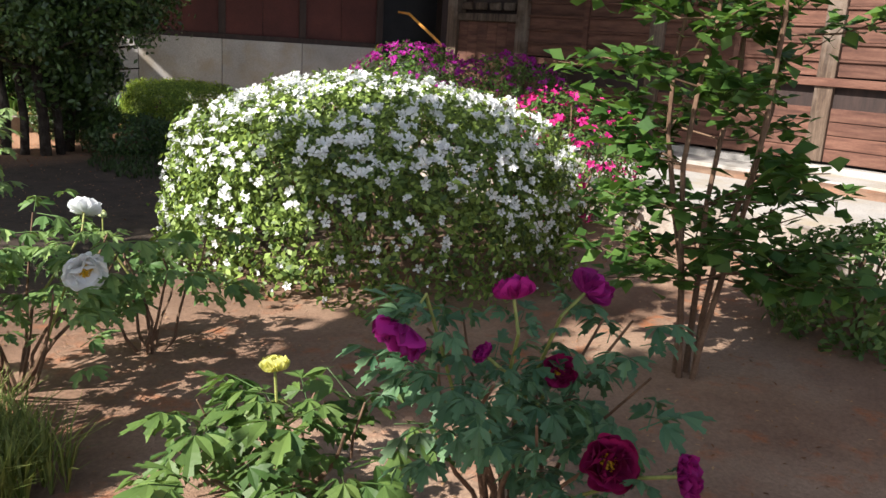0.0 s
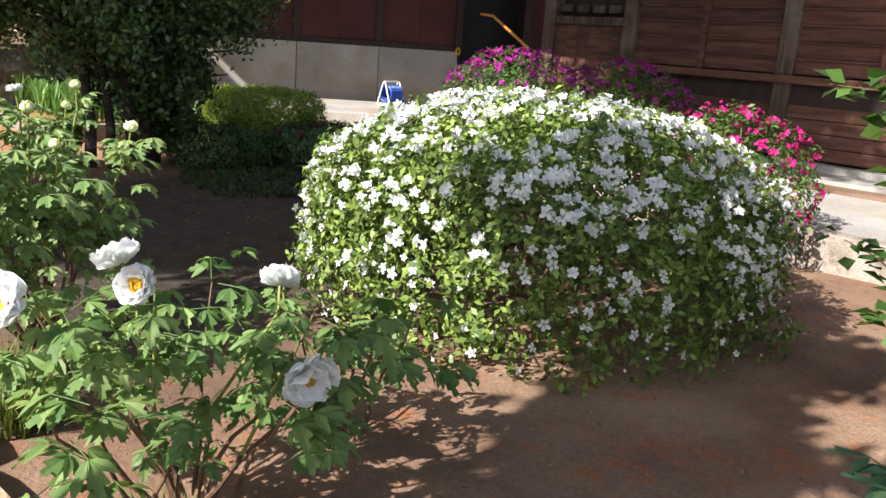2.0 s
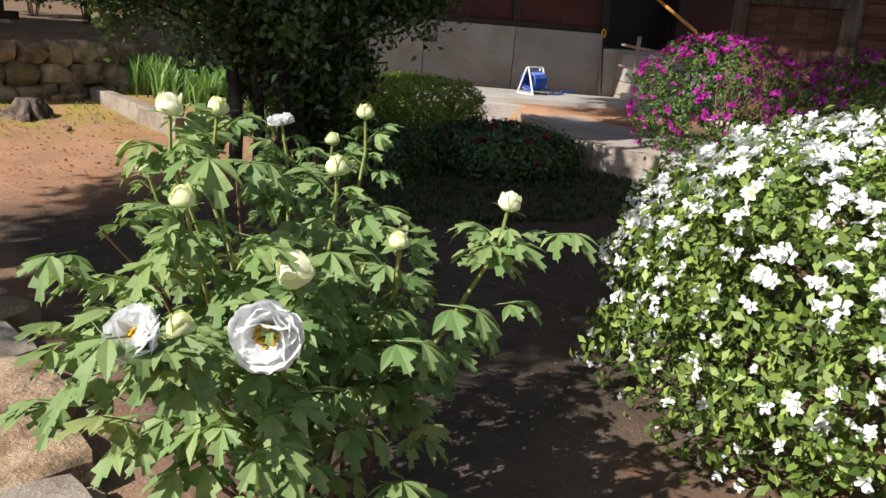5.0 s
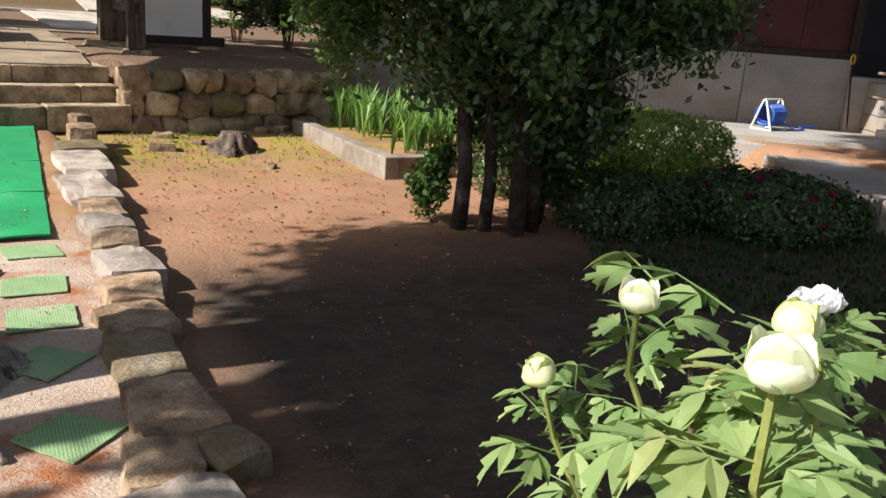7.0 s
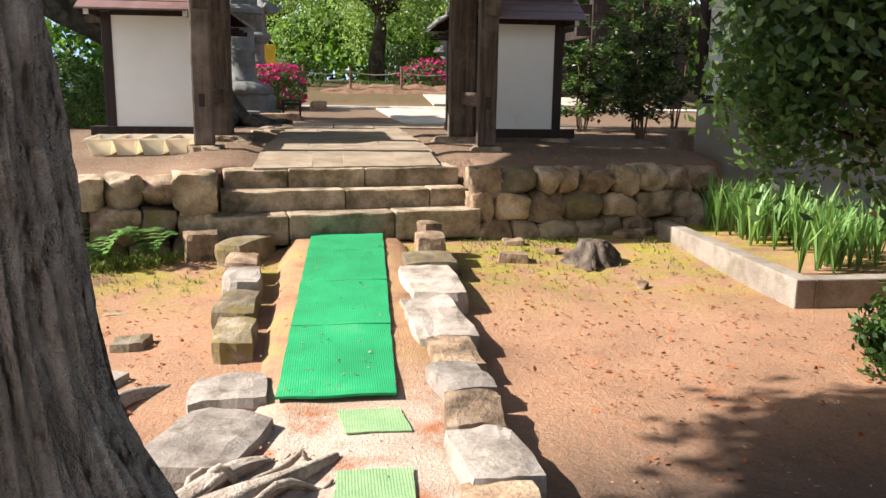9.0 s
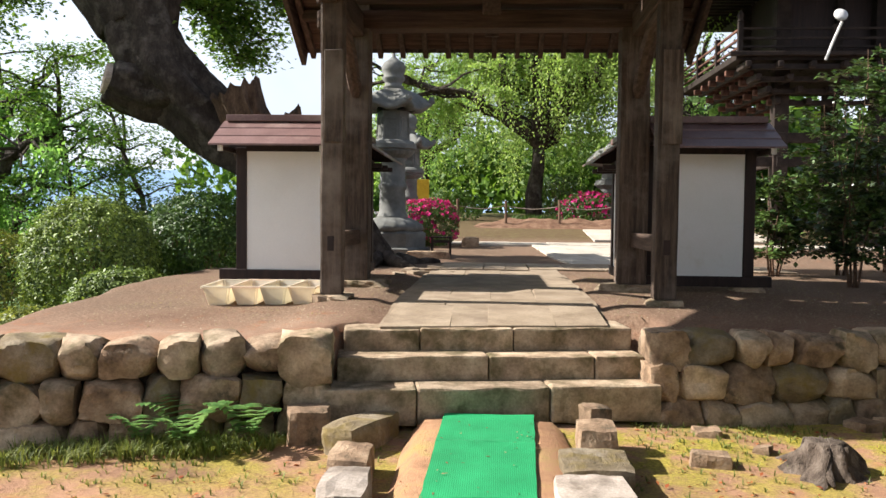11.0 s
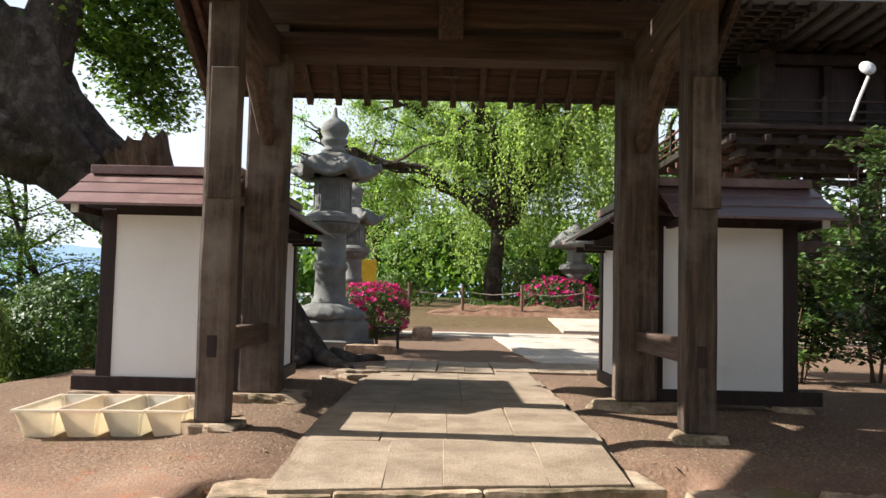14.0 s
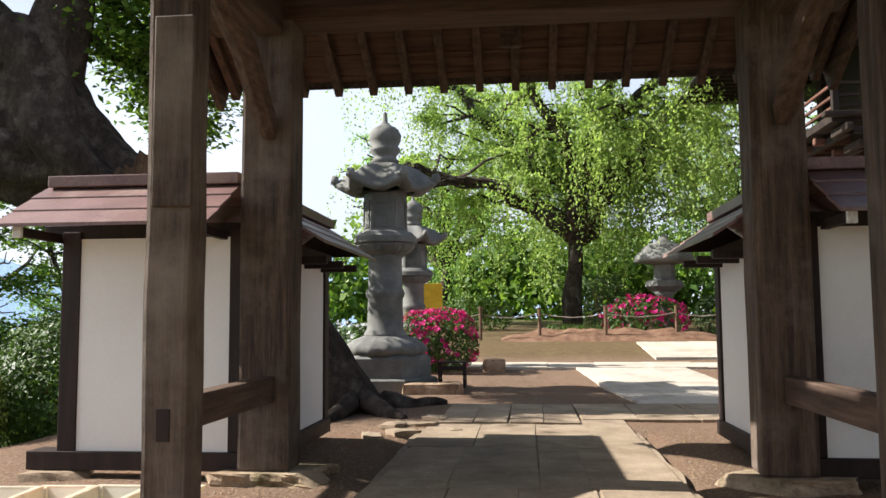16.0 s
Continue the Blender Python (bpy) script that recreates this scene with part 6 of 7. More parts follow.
for k, (x, y, sx, sy) in enumerate(((-0.95, 6.1, 0.36, 0.26), (-0.72, 5.75, 0.42, 0.24), (-1.05, 5.6, 0.30, 0.22), (-0.62, 5.35, 0.36, 0.26), (-1.2, 5.95, 0.26, 0.22), (-0.85, 6.5, 0.42, 0.24), (-1.3, 5.4, 0.3, 0.2))):
    border_stone(x, y, sx, sy, ground_z(x, y) + 0.035 + 0.01 * (k % 3), SLAB, 450 + k, 0.16, 0.3 * k, 0.6)


# ---- green mats ----
def mat_piece(corners, seed, label="bright green woven plastic path mat"):
    bm = bmesh.new()
    n = 8
    rows = []
    off = seed * 3.1
    for j in range(n + 1):
        v = j / n
        row = []
        for i in range(7):
            u = i / 6
            a = Vector(corners[0]).lerp(Vector(corners[1]), u)
            b = Vector(corners[3]).lerp(Vector(corners[2]), u)
            p = a.lerp(b, v)
            p.x += 0.008 * noise.noise(Vector((off, v * 5, u * 5)))
            p.y += 0.010 * noise.noise(Vector((u * 5, off, v * 5)))
            z = (0.020 if seed < 10 else 0.010) + (0.012 if seed < 10 else 0.004) * noise.noise(Vector((p.x * 3, p.y * 3, off))) + (0.012 if j in (0, n) and seed < 10 else 0)
            row.append(bm.verts.new((p.x, p.y, bed_z(p.y) + 0.004 + z)))
        rows.append(row)
    for a, b in zip(rows, rows[1:]):
        for i in range(6):
            bm.faces.new((a[i], a[i + 1], b[i + 1], b[i]))
    ob = part("path_mat", bm, MATTING if seed < 10 else OLDMAT)
    mod = ob.modifiers.new("thickness", "SOLIDIFY")
    mod.thickness = 0.014 if seed < 10 else 0.007
    tagged(ob, label, "mat", group="green mats along the path")


ys = (-4.36, -3.20, -2.10, -1.05, -0.28)
for k in range(4):
    y0, y1 = ys[k] + 0.004, ys[k + 1] - 0.004
    x = lambda y, s: (-0.373 + 0.073 * (y + 4.36) / 4.08 if s < 0 else 0.246 + 0.159 * (y + 4.36) / 4.08)
    mat_piece([(x(y0, -1), y0, 0), (x(y0, 1), y0, 0), (x(y1, 1), y1, 0), (x(y1, -1), y1, 0)], k)
for k, (x, y, w, d, sk) in enumerate(((0.115, -4.64, 0.31, 0.28, 0.04), (0.09, -5.31, 0.32, 0.30, -0.02), (0.09, -5.83, 0.315, 0.31, -0.01))):
    mat_piece([(x - w / 2 + sk / 2, y - d / 2, 0), (x + w / 2 + sk / 2, y - d / 2, 0), (x + w / 2 - sk / 2, y + d / 2, 0), (x - w / 2 - sk / 2, y + d / 2, 0)], 10 + k, "small faded green path mat")
for k, (x, y) in enumerate(((0.07, -6.38), (0.10, -7.09))):
    mat_piece([(x - 0.01, y - 0.21, 0), (x + 0.20, y, 0), (x, y + 0.19, 0), (x - 0.20, y + 0.03, 0)], 20 + k, "small diamond-laid green path mat")


# ---- stump, ferns, litter ----
def build_stump():
    s = thing("tree_stump", "weathered grey tree stump with splayed roots", "stump")
    bm = bmesh.new()
    rings = []
    for z, r in ((-0.46, 0.32), (-0.40, 0.24), (-0.34, 0.18), (-0.27, 0.15), (-0.21, 0.12), (-0.20, 0.05)):
        ring = []
        for k in range(26):
            a = 2 * math.pi * k / 26
            q = r * (1 + 0.22 * math.cos(a * 6) * (1 if z < -0.3 else 0.4) + 0.7 * noise.noise(Vector((math.cos(a) * 4, math.sin(a) * 4, z * 5))))
            ring.append(bm.verts.new((2.36 + q * math.cos(a), -0.95 + q * math.sin(a), z + 0.05 * noise.noise(Vector((a * 2, 0, 0))) * (z > -0.2))))
        rings.append(ring)
    for a, b in zip(rings, rings[1:]):
        for k in range(26):
            bm.faces.new((a[k], a[(k + 1) % 26], b[(k + 1) % 26], b[k]))
    bm.faces.new(rings[-1])
    for i in range(9):
        a = i * 0.7 + 0.2
        L = 0.28 + 0.10 * math.sin(i * 2.3)
        tube(bm, [(2.36 + 0.10 * math.cos(a), -0.95 + 0.10 * math.sin(a), -0.27 + 0.03 * math.sin(i)), (2.36 + 0.6 * L * math.cos(a), -0.95 + 0.6 * L * math.sin(a), -0.36), (2.36 + L * math.cos(a + 0.1), -0.95 + L * math.sin(a + 0.1), -0.41)], [0.05, 0.04, 0.015], 7, 0.5, i)
    part("stump_wood", bm, STUMPWOOD, s, smooth=True)


build_stump()


def fern(at, size, seed):
    f = thing("fern", "green fern growing at the wall foot", "fern")
    rnd = random.Random(seed)
    for k in range(11):
        a = k * 2.4
        bm = bmesh.new()
        L = size * rnd.uniform(0.7, 1.1)
        pts = [Vector(at) + Vector((math.cos(a) * L * u * 0.6, math.sin(a) * L * u * 0.6, L * (1.5 * u - 0.85 * u * u))) for u in (0, 0.2, 0.4, 0.6, 0.8, 1.0)]
        for p, q in zip(pts[1:], pts[2:] + [pts[-1]]):
            for h in (0.0, 0.5):
                c = p.lerp(q, h)
                for sg in (-1, 1):
                    d = Vector((-math.sin(a) * sg, math.cos(a) * sg, -0.1)) * L * 0.26 * (1.15 - (c - pts[0]).length / L / 1.3)
                    e = Vector((math.cos(a), math.sin(a), 0)) * L * 0.045
                    v = [bm.verts.new(w) for w in (c - e, c + d, c + e)]
                    bm.faces.new(v)
        part("frond", bm, L_IRIS, f)


fern((-1.75, -0.72, -0.42), 0.55, 1)
fern((-2.15, -0.90, -0.42), 0.52, 2)
fern((-2.5, -0.85, -0.42), 0.40, 3)


def build_litter():
    rng = np.random.default_rng(91)
    rnd = random.Random(91)
    pts = []
    while len(pts) < 7000:
        x, y = rnd.uniform(-4, 7), rnd.uniform(-15, 0.1)
        if y < wall_line(x) - 0.05 and (abs(x - 0.05) > 0.66):
            pts.append((x, y, ground_z(x, y) + 0.006))
    for _ in range(240):
        x, y = rnd.uniform(-0.5, 0.45), rnd.uniform(-8, -0.5)
        pts.append((x, y, bed_z(y) + 0.03))
    p = np.array(pts)
    v, f = leaf_cloud(p, np.tile(np.array([0, 0, 1.0]), (len(p), 1)), 0.026, 0.006, rng, 0.25)
    r = np.array([(x, y, ground_z(x, y) + 0.008) for x, y in ((rnd.gauss(2.0, 1.3), rnd.gauss(-2.6, 1.5)) for _ in range(700)) if x > 1.05 and y < wall_line(x) - 0.1] + [(x, y, ground_z(x, y) + 0.008) for x, y in ((rnd.gauss(-1.6, 0.7), rnd.gauss(-3.2, 1.4)) for _ in range(300)) if x < -1.0 and y < wall_line(x) - 0.1])
    rv, rf = leaf_cloud(r, np.tile(np.array([0, 0, 1.0]), (len(r), 1)), 0.042, 0.012, rng, 0.3)
    tagged(arrays("fallen_red_leaves", rv, rf, REDLEAF, kind="stuff"), "scattered red-brown fallen leaves on the soil", "litter")
    tagged(arrays("leaf_litter", v, f, LITTER, kind="stuff"), "small fallen leaves and twigs on the soil", "litter")
    g = np.array([(rnd.uniform(-3.8, 4.2), rnd.uniform(0.5, 6.0)) for _ in range(6000)])
    vs, fs = [], []
    for k, (x, y) in enumerate(g):
        if abs(x - 0.1) < 1.0 or y < wall_line(x) + 0.5:
            continue
        s, z, o = rnd.uniform(0.004, 0.012), ground_z(x, y), len(vs)
        vs += [(x - s, y, z), (x, y - s, z), (x + s, y, z), (x, y + s, z), (x, y, z + s)]
        fs += [(o, o + 1, o + 4), (o + 1, o + 2, o + 4), (o + 2, o + 3, o + 4), (o + 3, o, o + 4)]
    tagged(arrays("grit", vs, fs, MOSSY, kind="stuff"), "loose grit on the terrace", "gravel")


build_litter()


# ---- planter tubs ----
def build_tub():
    t = thing("plastic_tub", "stained cream plastic planter tub on the ground", "tub", group="row of tubs by the gate")

    def shell(x0, y0, x1, y1, z0, z1, w):
        bm = bmesh.new()
        o, i = [], []
        for z, sx, sy in ((z0, x0, y0), (z1, x1, y1)):
            o.append([bm.verts.new((a * sx, b * sy, z)) for a, b in ((-1, -1), (1, -1), (1, 1), (-1, 1))])
        for z, sx, sy in ((z1, x1 - w, y1 - w), (z0 + w, x0 - w, y0 - w)):
            o.append([bm.verts.new((a * sx, b * sy, z)) for a, b in ((-1, -1), (1, -1), (1, 1), (-1, 1))])
        for a, b in zip(o, o[1:]):
            for k in range(4):
                bm.faces.new((a[k], a[(k + 1) % 4], b[(k + 1) % 4], b[k]))
        bm.faces.new(o[0][::-1])
        bm.faces.new(o[-1])
        ed = [e for e in bm.edges if abs(e.verts[0].co.z - e.verts[1].co.z) > 0.05]
        bmesh.ops.bevel(bm, geom=ed, offset=0.02, segments=2, affect="EDGES")
        return bm

    part("body", shell(0.098, 0.36, 0.143, 0.44, 0.0, 0.20, 0.008), TUB, t)
    bm = bmesh.new()
    for x0, x1, y0, y1 in ((-0.156, 0.156, -0.455, -0.43), (-0.156, 0.156, 0.43, 0.455), (-0.156, -0.136, -0.43, 0.43), (0.136, 0.156, -0.43, 0.43)):
        box(bm, x0, x1, y0, y1, 0.185, 0.207, 0.006)
    part("rim", bm, TUB, t, "turned-over rim")
    return t


first_tub = build_tub()
first_tub.matrix_basis = pose(-2.78, 1.95, 0.352, 0, 0, 5)
for k in range(1, 4):
    copy_thing(first_tub, pose(-2.78 + 0.30 * k, 1.95 + 0.03 * k, 0.355, 0, 0, 5 - 2 * k))


# ---- stone lanterns ----
def hexagon(bm, r0, z0, r1, z1, sides=6, curl=0.0):
    turned(bm, [(r0, z0), (r1, z1)], sides)
    return bm


def stone_lantern(at, s, label, group="stone lanterns"):
    t = thing("stone_lantern", label, "lantern", at, group)

    def piece(name, bm, lab="", sm=False):
        bmesh.ops.scale(bm, vec=(s, s, s), verts=bm.verts)
        return part(name, bm, LANTERN, t, lab, sm)

    piece("base_step", turned(bmesh.new(), [(0.92, -0.15), (0.92, 0.12), (0.88, 0.15)], 6))
    piece("plinth", turned(bmesh.new(), [(0.80, 0.15), (0.80, 0.48), (0.72, 0.54)], 6))
    piece("lotus_base", turned(bmesh.new(), [(0.62, 0.50), (0.70, 0.58, 1), (0.68, 0.68, 1), (0.52, 0.79, 1), (0.36, 0.86)], 48, 16, 0.08), "carved lotus petals", True)
    piece("shaft", turned(bmesh.new(), [(0.38, 0.82), (0.37, 0.90), (0.32, 0.98), (0.305, 1.50), (0.33, 1.53), (0.345, 1.59), (0.33, 1.65), (0.30, 1.68), (0.295, 2.20), (0.33, 2.26)], 32), "", True)
    piece("platform", turned(bmesh.new(), [(0.30, 2.24), (0.44, 2.34, 1), (0.50, 2.42, 1), (0.50, 2.46), (0.56, 2.48), (0.56, 2.58), (0.48, 2.66), (0.40, 2.68)], 48, 16, 0.06))
    fb = piece("fire_box", turned(bmesh.new(), [(0.40, 2.66), (0.385, 3.30), (0.385, 3.36)], 6))
    for k in range(6):
        a = math.pi / 6 + k * math.pi / 3
        m = Matrix.Rotation(a, 4, "Z") @ Matrix.Translation((0.338, 0, 2.98))
        bm = bmesh.new()
        for z0, z1, y0, y1 in ((-0.24, -0.21, -0.15, 0.15), (0.21, 0.24, -0.15, 0.15), (-0.24, 0.24, -0.15, -0.125), (-0.24, 0.24, 0.125, 0.15)):
            box(bm, 0, 0.022, y0, y1, z0, z1, 0.0, m)
        if k % 2 == 0:
            for i in range(-3, 4):
                for sg in (-1, 1):
                    mm = m @ Matrix.Translation((0.004, i * 0.036, 0.06)) @ Matrix.Rotation(sg * 0.7, 4, "X")
                    box(bm, 0, 0.012, -0.007, 0.007, -0.13, 0.13, 0.0, mm)
        bmesh.ops.scale(bm, vec=(s, s, s), verts=bm.verts)
        part("carved_window", bm, LANTERN, fb, "carved lattice window frame")
    # roof with curled corners
    bm = bmesh.new()
    rings = []
    for f, z in ((0.0, 3.92), (0.25, 3.86), (0.5, 3.72), (0.78, 3.52), (1.0, 3.42), (0.94, 3.36), (0.5, 3.36)):
        ring = []
        for k in range(36):
            a = 2 * math.pi * k / 36
            corner = abs(math.cos(3 * a)) ** 5
            r = 0.20 + f * (0.52 + 0.24 * corner)
            ring.append(bm.verts.new((r * math.cos(a), r * math.sin(a), z + 0.17 * corner * f ** 3 + (0.05 * corner if 0.3 < f < 0.9 else 0))))
        rings.append(ring)
    for a, b in zip(rings, rings[1:]):
        for k in range(36):
            bm.faces.new((a[k], a[(k + 1) % 36], b[(k + 1) % 36], b[k]))
    bm.faces.new(rings[0])
    bm.faces.new(rings[-1][::-1])
    rf = piece("roof", bm, "six-sided roof with curled corners", True)
    for k in range(6):
        a = k * math.pi / 3
        bm = bmesh.new()
        tube(bm, [(0.62 * math.cos(a), 0.62 * math.sin(a), 3.60), (0.84 * math.cos(a), 0.84 * math.sin(a), 3.56), (0.92 * math.cos(a), 0.92 * math.sin(a), 3.60), (0.91 * math.cos(a), 0.91 * math.sin(a), 3.70)], [0.05, 0.07, 0.085, 0.06], 10)
        bmesh.ops.scale(bm, vec=(s, s, s), verts=bm.verts)
        part("corner_scroll", bm, LANTERN, rf, smooth=True)
    piece("finial", turned(bmesh.new(), [(0.22, 3.90), (0.26, 3.95), (0.20, 4.00), (0.21, 4.06), (0.27, 4.12), (0.27, 4.18), (0.23, 4.22), (0.28, 4.32), (0.29, 4.42), (0.24, 4.52), (0.12, 4.60), (0.05, 4.66), (0.035, 4.82), (0.01, 4.86)], 24), "onion-shaped finial", True)
    return t


stone_lantern((-2.02, 10.3, 0.50), 0.865, "tall grey granite lantern on a stepped plinth")
stone_lantern((-1.98, 13.2, 0.66), 0.66, "second tall granite lantern behind the first")


def small_lantern():
    t = thing("stone_lantern", "squat old stone lantern with mushroom cap", "lantern", (4.0, 21.5, 1.0), "stone lanterns")
    part("shaft", turned(bmesh.new(), [(0.32, 0), (0.24, 0.3), (0.22, 1.1), (0.34, 1.2)], 20), LANTERN, t, smooth=True)
    part("platform", turned(bmesh.new(), [(0.34, 1.2), (0.55, 1.35), (0.5, 1.5), (0.3, 1.55)], 6), LANTERN, t)
    part("fire_box", turned(bmesh.new(), [(0.3, 1.55), (0.28, 1.95)], 6), LANTERN, t)
    part("cap", turned(bmesh.new(), [(0.3, 1.95), (0.85, 2.05), (0.8, 2.2), (0.5, 2.5), (0.15, 2.65), (0.08, 2.8)], 20), LANTERN, t, smooth=True)


small_lantern()
border_stone(-1.25, 9.75, 0.9, 0.5, 0.58, STONE, 500, 0.3, 0.2)
border_stone(-2.75, 9.7, 0.9, 0.6, 0.56, STONE, 501, 0.3, -0.2)


# ---- great leaning tree beside the gate ----
def leaning_tree():
    t = thing("leaning_tree", "massive old leaning tree with a sawn-off limb", "tree")
    rnd = random.Random(77)
    bm = bmesh.new()
    main = [(-1.9, 7.55, 0.35), (-2.3, 7.6, 0.8), (-3.0, 7.65, 1.5), (-3.85, 7.7, 2.2), (-4.7, 7.75, 2.75), (-5.35, 7.8, 3.22), (-5.85, 7.8, 3.8), (-6.15, 7.8, 4.4), (-6.3, 7.8, 5.0), (-6.35, 7.8, 5.35)]
    tube(bm, *spline(main, [0.40, 0.46, 0.50, 0.53, 0.57, 0.62, 0.67, 0.64, 0.58, 0.42], 8), 44, 0.34, 3)
    part("trunk", bm, DARKBARK, t, smooth=True)
    for pts, rad, sd in (([(-6.5, 7.75, 4.6), (-7.15, 7.65, 5.55), (-7.9, 7.6, 6.25), (-8.7, 7.5, 7.1), (-9.4, 7.5, 8.0)], [0.52, 0.44, 0.38, 0.28, 0.12], 5),
                         ([(-6.1, 7.85, 4.6), (-5.85, 7.85, 5.6), (-5.8, 7.8, 6.4), (-5.6, 7.8, 7.6), (-5.4, 7.8, 9.0)], [0.50, 0.35, 0.33, 0.30, 0.22], 6)):
        bm = bmesh.new()
        tube(bm, *spline(pts, rad, 7), 28, 0.3, sd)
        part("limb", bm, DARKBARK, t, smooth=True)
    bm = bmesh.new()
    tube(bm, *spline([(-5.75, 7.7, 3.45), (-6.15, 7.5, 3.42), (-6.42, 7.3, 3.5), (-6.56, 7.2, 3.56)], [0.60, 0.48, 0.40, 0.34], 7), 30, 0.4, 8)
    stub = part("sawn_limb", bm, DARKBARK, t, smooth=True)
    bm = bmesh.new()
    tube(bm, [(-6.55, 7.2, 3.56), (-6.63, 7.15, 3.58)], [0.29, 0.26], 18, 0.1, 2)
    part("cut_face", bm, ROOTWOOD, stub, "pale sawn end")
    bm = bmesh.new()
    for base, top, r0, r1, sd in (((-3.95, 7.6, 2.2), (-4.42, 7.4, 3.34), 0.52, 0.42, 1), ((-3.25, 7.6, 1.9), (-3.6, 7.45, 2.85), 0.38, 0.30, 2)):
        base, top = Vector(base), Vector(top)
        rings = []
        for j in range(7):
            h = j / 6
            ring = []
            for i in range(30):
                g = 2 * math.pi * i / 30
                rag = noise.noise(Vector((math.cos(g) * 3.5, math.sin(g) * 3.5, sd * 5.0)))
                r = (r0 + (r1 - r0) * h) * (1 + 0.16 * rag + 0.12 * noise.noise(Vector((math.cos(g) * 7, math.sin(g) * 7, h * 1.5 + sd))))
                q = base.lerp(top, h) + Vector((math.cos(g) * r, math.sin(g) * r, 0))
                if j == 6:
                    q.z += 0.30 * abs(rag) + 0.05 * rnd.random() + 0.20 * math.cos(g - 0.5)
                ring.append(bm.verts.new(q))
            rings.append(ring)
        rings.append([bm.verts.new(top + Vector((0.3 * r1 * math.cos(2 * math.pi * i / 30), 0.3 * r1 * math.sin(2 * math.pi * i / 30), -0.25 + 0.12 * rnd.random()))) for i in range(30)])
        for lo, hi in zip(rings, rings[1:]):
            for i in range(30):
                bm.faces.new((lo[i], lo[(i + 1) % 30], hi[(i + 1) % 30], hi[i]))
        bm.faces.new(rings[-1])
    part("broken_stub", bm, ROTWOOD, t, "jagged rotten stub")
    for k, (a, b, r) in enumerate((((-1.8, 7.4, 0.55), (-1.2, 6.7, 0.42), 0.16), ((-1.9, 7.3, 0.55), (-2.0, 6.3, 0.42), 0.13), ((-1.6, 7.7, 0.5), (-0.9, 8.2, 0.44), 0.14))):
        bm = bmesh.new()
        limb(bm, a, b, r, 0.05, rnd, 0.1)
        part("root", bm, DARKBARK, t, smooth=True)
    bm = bmesh.new()
    tips = []
    behind = [((-5.7, 7.9, rnd.uniform(5.2, 6.6)), (rnd.uniform(-6.5, -4.7), rnd.uniform(8.9, 10.2), rnd.uniform(3.7, 6.5))) for _ in range(2)]
    for a, b in behind + list((((-5.5, 7.8, 8.4), (-3.6, 8.2, 9.0)), ((-5.7, 7.8, 7.0), (-3.9, 9.0, 6.6)), ((-5.6, 7.8, 7.4), (-4.2, 8.8, 5.4)), ((-8.3, 7.5, 8.0), (-9.5, 7.2, 5.2)), ((-7.4, 7.5, 6.9), (-9.4, 8.2, 4.6)), ((-7.9, 7.5, 7.5), (-9.8, 8.0, 6.6)), ((-5.4, 7.8, 9.0), (-6.5, 8.2, 10.5)), ((-5.4, 7.8, 8.8), (-3.2, 7.2, 10.0)), ((-5.7, 7.9, 6.6), (-4.5, 9.4, 4.7)), ((-5.7, 7.9, 7.0), (-4.2, 9.4, 5.5)), ((-5.6, 7.9, 7.4), (-3.9, 9.2, 6.3)))):
        pts = limb(bm, a, b, 0.09, 0.02, rnd, 0.15)
        tips += pts[2:]
        for q in pts[2:]:
            for _ in range(4):
                e = q + Vector((rnd.uniform(-0.7, 0.7), rnd.uniform(-0.7, 0.7), rnd.uniform(-0.35, 0.25)))
                tips += limb(bm, q, e, 0.02, 0.005, rnd, 0.15, 3, 4)[1:]
    part("branch_work", bm, DARKBARK, t, kind="stuff")
    rng = np.random.default_rng(78)
    P = np.array([tuple(q) for q in tips])
    p = P[rng.integers(0, len(P), 25000)] + rng.normal(0, 1, (25000, 3)) * np.array([0.26, 0.26, 0.09])
    v, f = leaf_cloud(p, np.tile(np.array([0, 0, 1.0]), (len(p), 1)), 0.12, 0.034, rng, 0.45, 0.25)
    arrays("crown", v, f, L_WOODS, t, "layered sprays of green leaves", kind="stuff")


leaning_tree()


